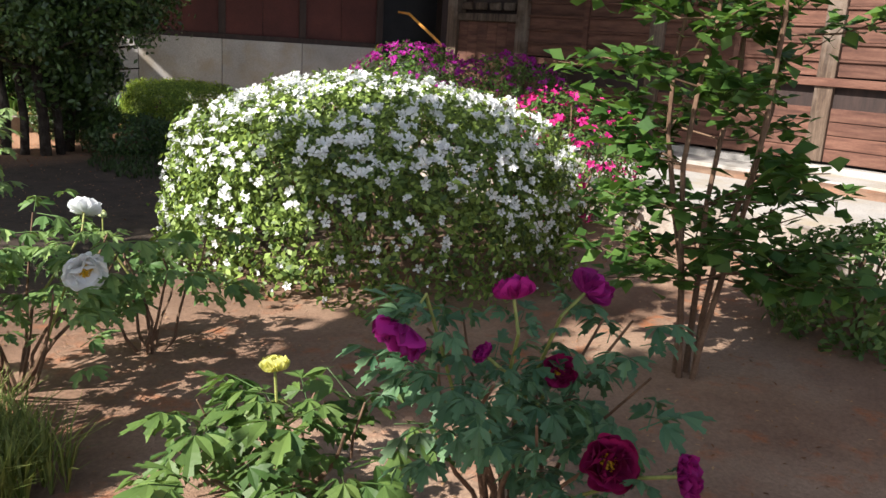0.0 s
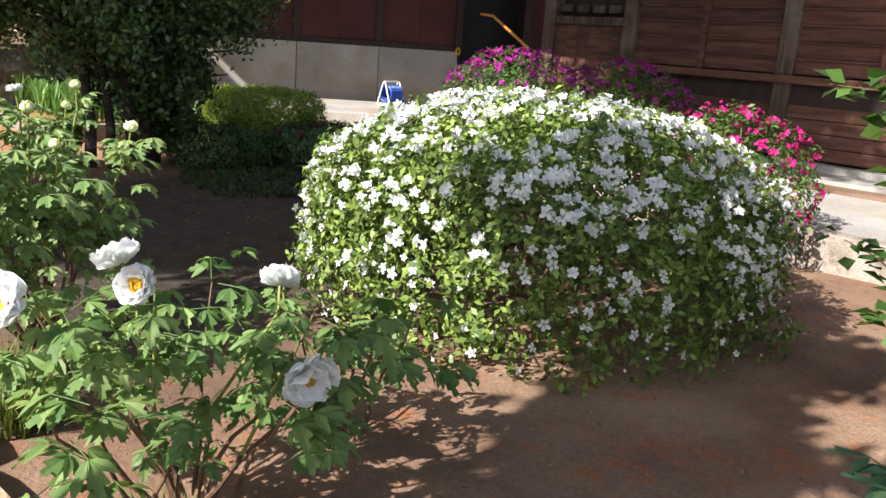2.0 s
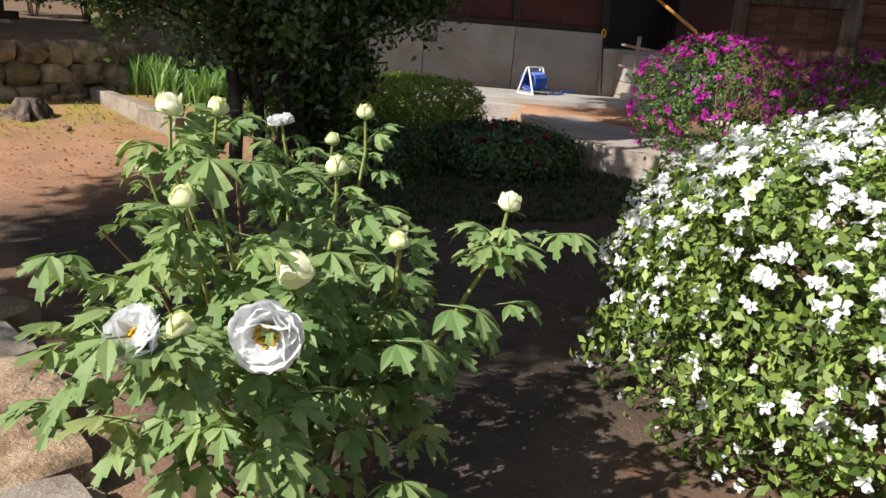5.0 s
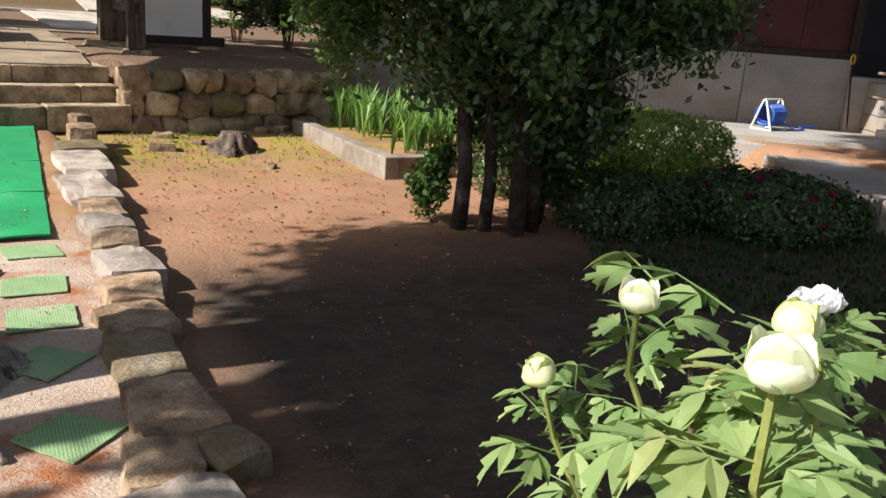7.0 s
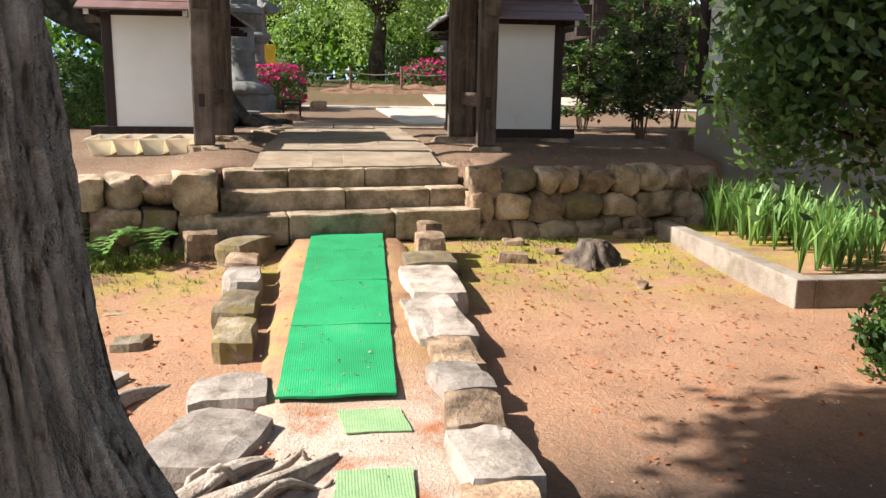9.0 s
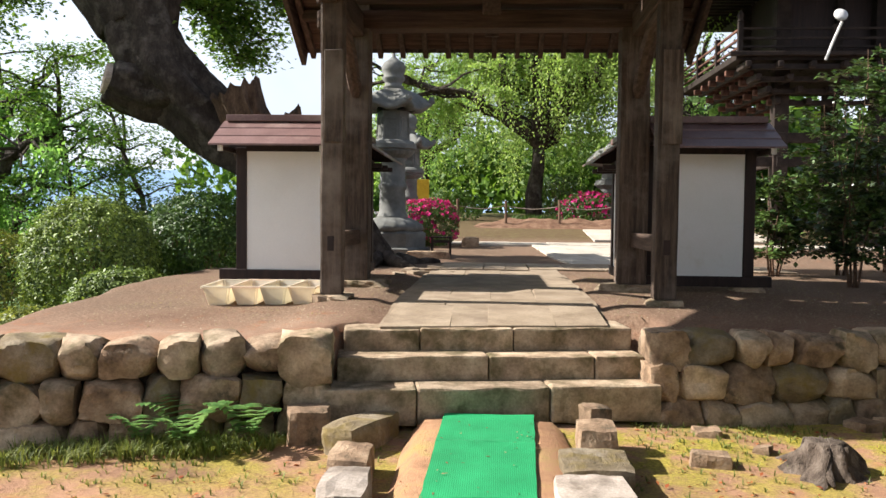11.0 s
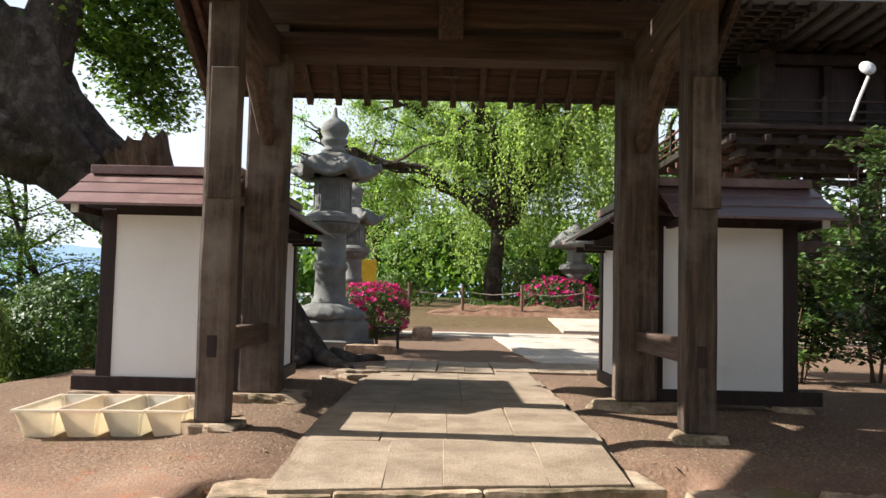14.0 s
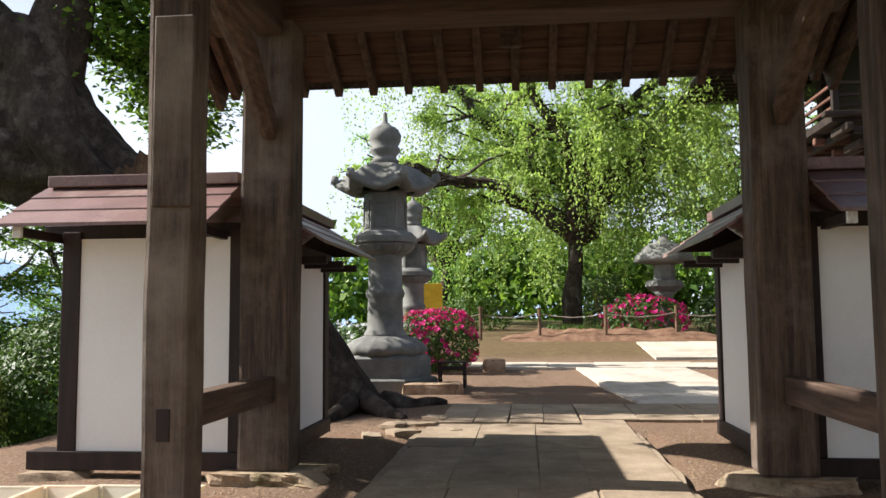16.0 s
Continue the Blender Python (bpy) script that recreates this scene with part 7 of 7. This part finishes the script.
# ---- weeping cherry and the garden behind ----
def weeping_cherry(at, R, H, strands, seed, label, per=46):
    t = thing("weeping_cherry", label, "tree")
    rnd = random.Random(seed)
    rng = np.random.default_rng(seed)
    at = Vector(at)
    bm = bmesh.new()
    fork = at + Vector((0.1, 0, H * 0.30))
    tube(bm, [at + Vector((0, 0, -0.2)), at + Vector((-0.05, 0, H * 0.12)), at + Vector((0.1, 0, H * 0.22)), fork], [0.034 * H, 0.028 * H, 0.025 * H, 0.023 * H], 14, 0.25, 1)
    part("trunk", bm, DARKBARK, t, smooth=True)
    bm = bmesh.new()
    tops = []
    for k in range(10):
        a = k * 2.4 + seed
        reach = R * rnd.uniform(0.5, 0.9)
        e = at + Vector((math.cos(a) * reach, math.sin(a) * reach, H * rnd.uniform(0.5, 0.98)))
        knee = fork.lerp(e, 0.45) + Vector((rnd.uniform(-0.5, 0.5), rnd.uniform(-0.5, 0.5), H * rnd.uniform(0.06, 0.16)))
        pts = limb(bm, fork, knee, 0.027 * H, 0.019 * H, rnd, 0.3, 5, 8) + limb(bm, knee, e, 0.019 * H, 0.007 * H, rnd, 0.4, 6, 8)
        tops += pts[4:]
        for q in pts[4:]:
            for _ in range(2):
                b = rnd.uniform(0, 6.28)
                w = q + Vector((math.cos(b) * R * 0.30, math.sin(b) * R * 0.30, rnd.uniform(-0.5, 0.7)))
                tops += limb(bm, q, w, 0.0065 * H, 0.002 * H, rnd, 0.3, 4, 5)[2:]
    part("branch_work", bm, DARKBARK, t, kind="stuff")
    # sprays hang in tiers from a limited number of twig ends
    hubs = [tops[rnd.randrange(len(tops))] for _ in range(max(24, strands // 7))]
    P, N = [], []
    for k in range(strands):
        q = hubs[k % len(hubs)]
        a = rnd.uniform(0, 6.28)
        out = rnd.uniform(0.03, 0.17) * R
        drop = rnd.uniform(0.12, 0.52) * H
        floor = at.z + rnd.uniform(0.7, 1.6)
        for i in range(per):
            u = i / per
            z = q.z + 0.05 * H * math.sin(min(1, u * 2) * math.pi / 2) - drop * u * u
            if z < floor:
                break
            P.append((q.x + math.cos(a) * out * u ** 0.6 + rnd.gauss(0, 0.06), q.y + math.sin(a) * out * u ** 0.6 + rnd.gauss(0, 0.06), z + rnd.gauss(0, 0.05)))
    P = np.array(P)
    v, f = leaf_cloud(P, rng.normal(0, 1, P.shape), 0.115, 0.03, rng, 0.5, 0.8)
    arrays("hanging_leaves", v, f, L_CHERRY, t, "hanging sprays of fresh green leaves", kind="stuff")


weeping_cherry((1.6, 24.0, 0.95), 7.2, 9.8, 1900, 5, "large weeping cherry in fresh green leaf", 62)
weeping_cherry((-3.2, 31.0, 1.2), 5.0, 8.0, 420, 6, "weeping cherry farther back in leaf", 40)
weeping_cherry((8.5, 31.0, 1.2), 5.0, 8.5, 420, 7, "weeping cherry farther back in leaf", 40)

rounded_shrub("magenta_azalea", "azalea clipped square, covered in magenta flowers", (-1.48, 12.3, 1.10), (0.72, 0.55, 0.52), 9000, L_HEDGE, 0.05, 51, P_PINK, 380, 0.055, 0.55, 3.6, 0.5)
rounded_shrub("white_azalea", "pale azalea bush behind the lantern", (-3.1, 12.6, 0.95), (0.8, 0.6, 0.45), 4000, L_HEDGE, 0.055, 52, P_WHITE, 200, 0.05, 0.5, 2.4, 0.3)
rounded_shrub("magenta_azalea", "rounded azalea with scattered magenta flowers", (3.4, 21.0, 1.45), (1.15, 0.9, 0.62), 5000, L_HEDGE, 0.08, 53, P_PINK, 320, 0.07, 0.9, 2.2, 0.3)
rounded_shrub("clipped_shrub", "round dark clipped bush by the fence", (6.1, 22.5, 1.55), (1.15, 1.0, 0.68), 5000, L_DARK, 0.08, 54, None, 0, 0, 0.95, 2.2)
rounded_shrub("clipped_shrub", "round dark clipped bush by the fence", (2.6, 25.5, 2.0), (1.1, 1.0, 0.9), 4000, L_DARK, 0.09, 55, None, 0, 0, 0.95, 2.2)
rounded_shrub("clipped_shrub", "round dark clipped bush by the fence", (-1.6, 26.5, 1.6), (1.3, 1.0, 0.7), 4000, L_HEDGE, 0.09, 56, None, 0, 0, 0.95, 2.2)


def build_fence():
    f = thing("rope_fence", "low fence of wooden stakes joined by rope", "fence")
    P = [(-2.4, 19.3), (-1.05, 19.0), (0.45, 19.2), (2.1, 19.0), (3.9, 19.3), (5.2, 19.4), (6.6, 19.6)]
    tops = []
    for k, (x, y) in enumerate(P):
        z = ground_z(x, y)
        bm = bmesh.new()
        tube(bm, [(x, y, z - 0.1), (x + 0.01, y, z + 0.45), (x, y, z + 0.82 + 0.05 * (k % 2))], [0.045, 0.042, 0.04], 8, 0.1, k)
        part("stake", bm, TWIG, f)
        tops.append(Vector((x, y, z + 0.66)))
    for a, b in zip(tops, tops[1:]):
        bm = bmesh.new()
        tube(bm, [a, a.lerp(b, 0.25) - Vector((0, 0, 0.07)), a.lerp(b, 0.5) - Vector((0, 0, 0.10)), a.lerp(b, 0.75) - Vector((0, 0, 0.07)), b], [0.014] * 5, 6)
        part("rope", bm, ROOTWOOD, f)


build_fence()
blades("border_plants", "strappy border plants and dead stems on the bank", scatter(90, 0.6, 3.2, 19.8, 21.0, 92), L_HEDGE, "plants", 0.45, 0.02, 92, 0.6, per=6)


def build_bank():
    """Heap of brown leaves and earth behind the fence."""
    bm = bmesh.new()
    g = []
    for j in range(9):
        row = []
        for i in range(30):
            x, y = -0.6 + i * 0.2, 18.4 + j * 0.35
            h = 0.28 * math.sin(math.pi * j / 8) * math.sin(math.pi * i / 29) ** 0.5 * (1 + 0.7 * noise.noise(Vector((x * 2, y * 2, 0))))
            row.append(bm.verts.new((x, y, ground_z(x, y) - 0.03 + h)))
        g.append(row)
    for a, b in zip(g, g[1:]):
        for i in range(29):
            bm.faces.new((a[i], a[i + 1], b[i + 1], b[i]))
    tagged(part("leaf_bank", bm, BANKSOIL, smooth=True, kind="structure"), "low bank of reddish earth and dead leaves", "bank")


build_bank()


def build_bench():
    b = thing("stool", "small dark wooden stand beside the lantern", "stool", (-1.0, 10.25, 0.47))
    for i in range(4):
        a_box("slat", (-0.22, 0.22, -0.16 + i * 0.085, -0.09 + i * 0.085, 0.36, 0.385), DARKWOOD, b, 0.004)
    for x in (-0.2, 0.17):
        for y in (-0.15, 0.13):
            a_box("leg", (x, x + 0.035, y, y + 0.035, 0.0, 0.36), DARKWOOD, b, 0.004)
        a_box("rail", (x + 0.005, x + 0.03, -0.12, 0.14, 0.12, 0.15), DARKWOOD, b, 0.003)
    a_box("front_rail", (-0.18, 0.18, -0.145, -0.12, 0.26, 0.32), DARKWOOD, b, 0.003)


build_bench()
border_stone(-0.45, 12.2, 0.36, 0.34, 0.80, STONE, 502, 0.34, 0.1, 0.9)


def build_sign():
    s = thing("yellow_sign", "plain yellow notice board behind the lantern", "sign", (-2.0, 15.6, 0.7))
    a_box("board", (-0.32, 0.32, -0.02, 0.02, 0.85, 1.55), YELLOW, s, 0.006)
    for x in (-0.28, 0.24):
        a_box("leg", (x, x + 0.04, -0.02, 0.02, -0.1, 0.85), DARKWOOD, s, 0.004)


build_sign()


# ---- bell tower ----
def build_tower():
    t = thing("bell_tower", "old dark timber tower gate with railed balcony", "building")
    x0, x1, y0, y1 = 5.9, 14.3, 13.6, 19.5
    zf = 5.12

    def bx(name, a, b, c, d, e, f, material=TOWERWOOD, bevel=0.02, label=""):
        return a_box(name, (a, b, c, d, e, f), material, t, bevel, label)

    for x in (7.2, 9.6, 12.0):
        for y in (14.6, 17.6):
            bx("column", x - 0.18, x + 0.18, y - 0.18, y + 0.18, 0.4, 8.5)
    for z in (2.6, 3.2):
        bx("tie_beam", 6.6, 13.0, 14.5, 14.72, z, z + 0.25, TOWERWOOD)
        bx("tie_beam", 7.1, 7.32, 14.4, 18.0, z, z + 0.25, TOWERWOOD)
    # bracket tiers under the balcony
    for k in range(4):
        z = zf - 1.0 + k * 0.24
        o = 0.35 * k
        bx("bracket_tier", 7.1 - o, 13, 14.5 - o, 14.62 - o, z, z + 0.13, TOWERWOOD, 0.015)
        bx("bracket_tier", 7.1 - o, 7.22 - o, 14.5 - o, 18.2, z, z + 0.13, TOWERWOOD, 0.015)
        for j in range(8):
            x = 7.0 + j * 0.75 - o
            bx("bracket_arm", x, x + 0.14, 14.30 - o, 15.1 - o, z + 0.02, z + 0.17, TOWERWOOD, 0.03)
        for j in range(5):
            y = 14.6 + j * 0.8
            # sunward arms take lighter, redder wood: sunlight put into the colour
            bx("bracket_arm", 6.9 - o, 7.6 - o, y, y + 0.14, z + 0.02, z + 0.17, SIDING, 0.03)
    bx("balcony_floor", x0 - 0.12, x1, y0 - 0.12, y1, zf - 0.06, zf + 0.10, TOWERWOOD)
    bx("balcony_edge", x0 - 0.3, x1, y0 - 0.30, y0 - 0.12, zf + 0.02, zf + 0.12, TOWERWOOD)
    # railing
    for y in (y0, y0 + 2.0, y0 + 4.0):
        bx("rail_post", x0 - 0.06, x0 + 0.06, y - 0.06, y + 0.06, zf + 0.1, zf + 0.85, TOWERWOOD, 0.015)
    for x in (x0 + 2.2, x0 + 4.4):
        bx("rail_post", x - 0.05, x + 0.05, y0 - 0.05, y0 + 0.05, zf + 0.1, zf + 0.8, TOWERWOOD, 0.015)
    bm = turned(bmesh.new(), [(0.05, zf + 0.85), (0.085, zf + 0.88), (0.05, zf + 0.93), (0.085, zf + 1.0), (0.06, zf + 1.07), (0.01, zf + 1.14)], 16)
    bmesh.ops.transform(bm, matrix=Matrix.Translation((x0, y0, 0)), verts=bm.verts)
    part("post_finial", bm, TOWERWOOD, t, "turned onion finial", True)
    for dz in (0.25, 0.45, 0.68):
        bx("rail", x0, x1, y0 - 0.025, y0 + 0.025, zf + dz, zf + dz + 0.055, TOWERWOOD, 0.008)
        # side rail coloured lighter too, as if the sun fell on it
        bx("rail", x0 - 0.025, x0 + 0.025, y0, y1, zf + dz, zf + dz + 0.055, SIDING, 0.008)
    # upper storey
    bx("upper_wall", 7.3, 13, 14.7, 14.8, zf, 8.6, DARKWOOD, 0)
    bx("upper_wall", 7.3, 7.4, 14.7, 18, zf, 8.6, DARKWOOD, 0)
    for x in (7.2, 8.6, 9.8, 11.0):
        bx("upper_post", x - 0.09, x + 0.09, 14.5, 14.68, zf, 8.4)
    for k in range(14):
        x = 9.95 + k * 0.07
        bx("lattice_bar", x, x + 0.03, 14.6, 14.64, zf + 0.3, zf + 1.6, TOWERWOOD, 0)
    bx("upper_beam", 6.6, 13, 14.45, 14.7, zf + 1.75, zf + 2.0, TOWERWOOD)
    for k in range(10):
        x = 6.7 + k * 0.6
        bx("carved_bracket", x, x + 0.30, 14.0, 14.6, zf + 2.05, zf + 2.35, TOWERWOOD, 0.06)
    bm = bmesh.new()
    m = Matrix.Translation((9.5, 16.2, 0))
    q = [(-5.2, -4.6, 7.3), (5.2, -4.6, 7.3), (5.2, 4.6, 7.3), (-5.2, 4.6, 7.3)]
    lo = [bm.verts.new(m @ Vector(p)) for p in q]
    hi = [bm.verts.new(m @ Vector((p[0] * 0.98, p[1] * 0.98, 7.55))) for p in q]
    rd = [bm.verts.new(m @ Vector(p)) for p in ((-3, 0, 10.2), (3, 0, 10.2))]
    bm.faces.new(lo[::-1])
    for i in range(4):
        bm.faces.new((lo[i], lo[(i + 1) % 4], hi[(i + 1) % 4], hi[i]))
    bm.faces.new((hi[0], hi[1], rd[1], rd[0]))
    bm.faces.new((hi[2], hi[3], rd[0], rd[1]))
    bm.faces.new((hi[1], hi[2], rd[1]))
    bm.faces.new((hi[3], hi[0], rd[0]))
    part("roof", bm, TILE, t, "dark tiled roof")
    for k in range(24):
        x = 4.5 + k * 0.42
        bx("rafter", x, x + 0.09, 11.7, 14.5, 7.2, 7.3, TOWERWOOD, 0.0)
        y = 11.9 + k * 0.35
        bx("rafter", 4.4, 7.2, y, y + 0.09, 7.2, 7.3, TOWERWOOD, 0.0)


build_tower()


def build_wall_lamp():
    s = thing("loudspeaker", "round white loudspeaker on a slanting pole", "loudspeaker", (5.15, 6.0, 4.3))
    part("horn", turned(bmesh.new(), [(0.03, 0), (0.05, 0.03), (0.10, 0.05), (0.10, 0.07), (0.02, 0.075)], 20), WHITEPAINT, s, smooth=True).matrix_basis = pose(0, 0, 0, 65, 0, 0)
    bm = bmesh.new()
    tube(bm, [(0.05, 0.02, -0.06), (-0.06, 0.05, -0.35), (-0.16, 0.05, -0.62)], [0.022, 0.022, 0.022], 8)
    part("pole", bm, WHITEPAINT, s)


build_wall_lamp()


# ---- shrubs and trees on the slope to the left ----
for k, (x, y, z, r, h, mm, lab) in enumerate(((-5.9, 5.2, 0.5, 0.95, 1.0, L_AZALEA, "rounded light green bush on the slope"), (-4.75, 6.7, 0.75, 1.0, 0.85, L_HEDGE, "rounded green bush on the slope"), (-4.95, 4.2, 0.0, 0.7, 0.5, L_AZALEA, "rounded light green bush on the slope"), (-7.6, 4.2, -0.7, 1.1, 0.75, L_AZALEA, "rounded light green bush on the slope"),
                                              (-5.9, 3.6, -0.6, 0.8, 0.6, L_HEDGE, "rounded green bush on the slope"), (-9.0, 7.0, -0.2, 1.5, 1.2, L_HEDGE, "rounded green bush on the slope"), (-6.9, 9.5, 0.3, 1.5, 1.1, L_DARK, "rounded dark bush on the slope"), (-4.3, 9.2, 0.6, 1.0, 0.9, L_HEDGE, "rounded green bush on the slope"), (-5.3, 2.0, -0.7, 0.7, 0.45, L_AZALEA, "rounded light green bush on the slope"))):
    rounded_shrub("slope_shrub", lab, (x, y, z), (r, r * 0.9, h), 24000, L_AZALEA if mm == L_HEDGE and k != 1 else mm, 0.06, 600 + k, None, 0, 0, z - h - 0.2, 2.2, depth=0.16, clump=0.07)
weeping_cherry((-11.0, 9.5, -1.2), 3.2, 5.8, 480, 8, "light green weeping tree on the slope", 40)
weeping_cherry((-15.5, 18.0, -3.2), 4.2, 6.5, 420, 9, "light green weeping tree on the slope", 40)


def slope_tree(at, top, R, seed, n):
    t = thing("slope_tree", "slender tree with layered green foliage on the slope", "tree")
    rnd = random.Random(seed)
    rng = np.random.default_rng(seed)
    bm = bmesh.new()
    pts = limb(bm, at, top, 0.10, 0.03, rnd, 0.12, 8)
    tips = []
    for k in range(16):
        b = pts[3 + k % 6]
        a = k * 2.4
        tw = limb(bm, b, b + Vector((math.cos(a) * R * rnd.uniform(0.5, 1), math.sin(a) * R * rnd.uniform(0.5, 1), rnd.uniform(0.1, 0.7))), 0.03, 0.006, rnd, 0.15, 5, 5)
        tips += tw[2:]
    part("trunk", bm, DARKBARK, t)
    P = np.array([tuple(q) for q in tips])
    p = P[rng.integers(0, len(P), n)] + rng.normal(0, 1, (n, 3)) * np.array([0.28, 0.28, 0.07])
    v, f = leaf_cloud(p, np.tile(np.array([0, 0, 1.0]), (n, 1)), 0.10, 0.03, rng, 0.4, 0.2)
    arrays("crown", v, f, L_WOODS, t, kind="stuff")


slope_tree((-7.6, 12.5, -1.0), (-9.4, 12.8, 4.2), 1.5, 21, 3500)
slope_tree((-8.6, 9.8, -1.0), (-8.9, 9.8, 4.4), 1.7, 24, 6500)
slope_tree((-9.2, 15.0, -1.0), (-10.0, 15.0, 4.6), 1.4, 22, 3000)
slope_tree((-12.5, 14.0, -1.5), (-13.0, 14.0, 7.5), 2.4, 23, 4500)


# ---- distance ----
def build_woods():
    rng = np.random.default_rng(99)
    P, N = [], []
    rnd = random.Random(99)
    for k in range(64):
        x = -16 + 56 * rnd.random()
        y = rnd.uniform(36, 48)
        p, n = blob_points(420, (x, y, rnd.uniform(2.0, 4.5)), (2.6, 2.0, rnd.uniform(1.8, 3.6)), rng, 22, 0.18, 0.4)
        P.append(p)
        N.append(n)
    for k in range(40):
        x, y = rnd.uniform(-40, -14), rnd.uniform(-6, 40)
        p, n = blob_points(360, (x, y, -4.5 + rnd.uniform(0, 2.0)), (2.6, 2.4, 2.2), rng, 22, 0.18, 0.4)
        P.append(p)
        N.append(n)
    for k in range(16):
        x, y = rnd.uniform(9, 22), rnd.uniform(22, 34)
        p, n = blob_points(420, (x, y, rnd.uniform(2.0, 5.5)), (2.4, 2.0, 3.0), rng, 22, 0.18, 0.4)
        P.append(p)
        N.append(n)
    P, N = np.concatenate(P), np.concatenate(N)
    v, f = leaf_cloud(P, N, 0.5, 0.17, rng, 0.7)
    tagged(arrays("distant_woods", v, f, L_WOODS, kind="stuff"), "mixed green woodland behind the garden", "woods")


build_woods()


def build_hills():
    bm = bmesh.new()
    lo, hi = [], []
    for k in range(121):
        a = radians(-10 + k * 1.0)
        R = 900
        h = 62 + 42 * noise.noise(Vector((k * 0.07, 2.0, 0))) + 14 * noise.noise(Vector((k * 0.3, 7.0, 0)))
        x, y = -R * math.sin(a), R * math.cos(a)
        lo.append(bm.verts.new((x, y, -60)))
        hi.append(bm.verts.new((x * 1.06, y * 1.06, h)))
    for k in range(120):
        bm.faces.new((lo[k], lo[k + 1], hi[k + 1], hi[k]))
    tagged(part("backdrop_hills", bm, HILL, smooth=True, kind="structure"), "far hills with blue haze painted in", "hills")


build_hills()


# ---- hall fittings ----
def build_reel():
    r = thing("hose_reel", "white hose reel wound with blue hose", "hose reel", (9.82, -1.97, -0.03), turn=8)
    for x in (-0.2, 0.2):
        bm = bmesh.new()
        tube(bm, [(x, -0.16, 0.0), (x, -0.02, 0.42), (x, 0.02, 0.42), (x, 0.16, 0.0)], [0.015] * 4, 8)
        tube(bm, [(x, -0.16, 0.01), (x, 0.16, 0.01)], [0.014] * 2, 8)
        part("side_frame", bm, WHITEPAINT, r)
    bm = bmesh.new()
    tube(bm, [(-0.2, 0, 0.43), (0.2, 0, 0.43)], [0.014] * 2, 8)
    part("handle", bm, WHITEPAINT, r)
    bm = bmesh.new()
    for k in range(9):
        x = -0.15 + k * 0.037
        pts = [(x, 0.145 * math.cos(a * math.pi / 8), 0.21 + 0.145 * math.sin(a * math.pi / 8)) for a in range(17)]
        tube(bm, pts, [0.02] * 17, 6)
    part("hose_coil", bm, BLUEHOSE, r, "blue coiled hose", kind="stuff")
    bm = bmesh.new()
    tube(bm, [(0.15, -0.13, 0.1), (0.3, -0.25, 0.02), (0.6, -0.2, 0.015), (0.9, 0.05, 0.015), (1.3, 0.0, 0.015)], [0.013] * 5, 6)
    part("hose_end", bm, BLUEHOSE, r, "loose blue hose end")


build_reel()


def build_handrail():
    h = thing("handrail", "varnished wooden handrail by the hall steps", "handrail")
    bm = bmesh.new()
    tube(bm, [(11.85, -2.2, 1.76), (11.712, -2.643, 1.73), (11.53, -3.74, 1.18), (11.52, -3.80, 1.10)], [0.022, 0.028, 0.028, 0.02], 8)
    part("rail", bm, BRASS, h)
    bm = bmesh.new()
    tube(bm, [(11.52, -3.80, 1.12), (11.52, -3.82, -0.1)], [0.02, 0.02], 8)
    part("upright", bm, DARKWOOD, h)
    tagged(h)
    f = thing("step_railing", "white pipe railing on concrete feet", "railing")
    for x, y in ((11.28, -2.87), (10.95, -3.75)):
        bm = bmesh.new()
        tube(bm, [(x, y, 0.05), (x, y, 1.02)], [0.035, 0.035], 10)
        part("post", bm, RAILPAINT, f)
        a_box("foot", (x - 0.16, x + 0.16, y - 0.12, y + 0.12, -0.05, 0.09), CONCRETE, f, 0.015)
    for z in (0.45, 0.80):
        bm = bmesh.new()
        tube(bm, [(11.45, -2.4, z + 0.06), (10.95, -3.75, z), (10.7, -4.5, z - 0.1)], [0.022] * 3, 8)
        part("rail", bm, RAILPAINT, f)
    k = thing("broom", "broom with a yellow grip leaning on the plinth", "broom")
    bm = bmesh.new()
    tube(bm, [(11.62, -1.95, -0.03), (11.75, -1.73, 0.94)], [0.014, 0.014], 8)
    part("stick", bm, DARKWOOD, k)
    bm = bmesh.new()
    pts = [(11.76 + 0.05 * math.cos(a * math.pi / 6), -1.72, 1.01 + 0.07 * math.sin(a * math.pi / 6)) for a in range(13)]
    tube(bm, pts, [0.016] * 13, 6)
    part("grip", bm, YELLOW, k, "yellow loop grip")


build_handrail()
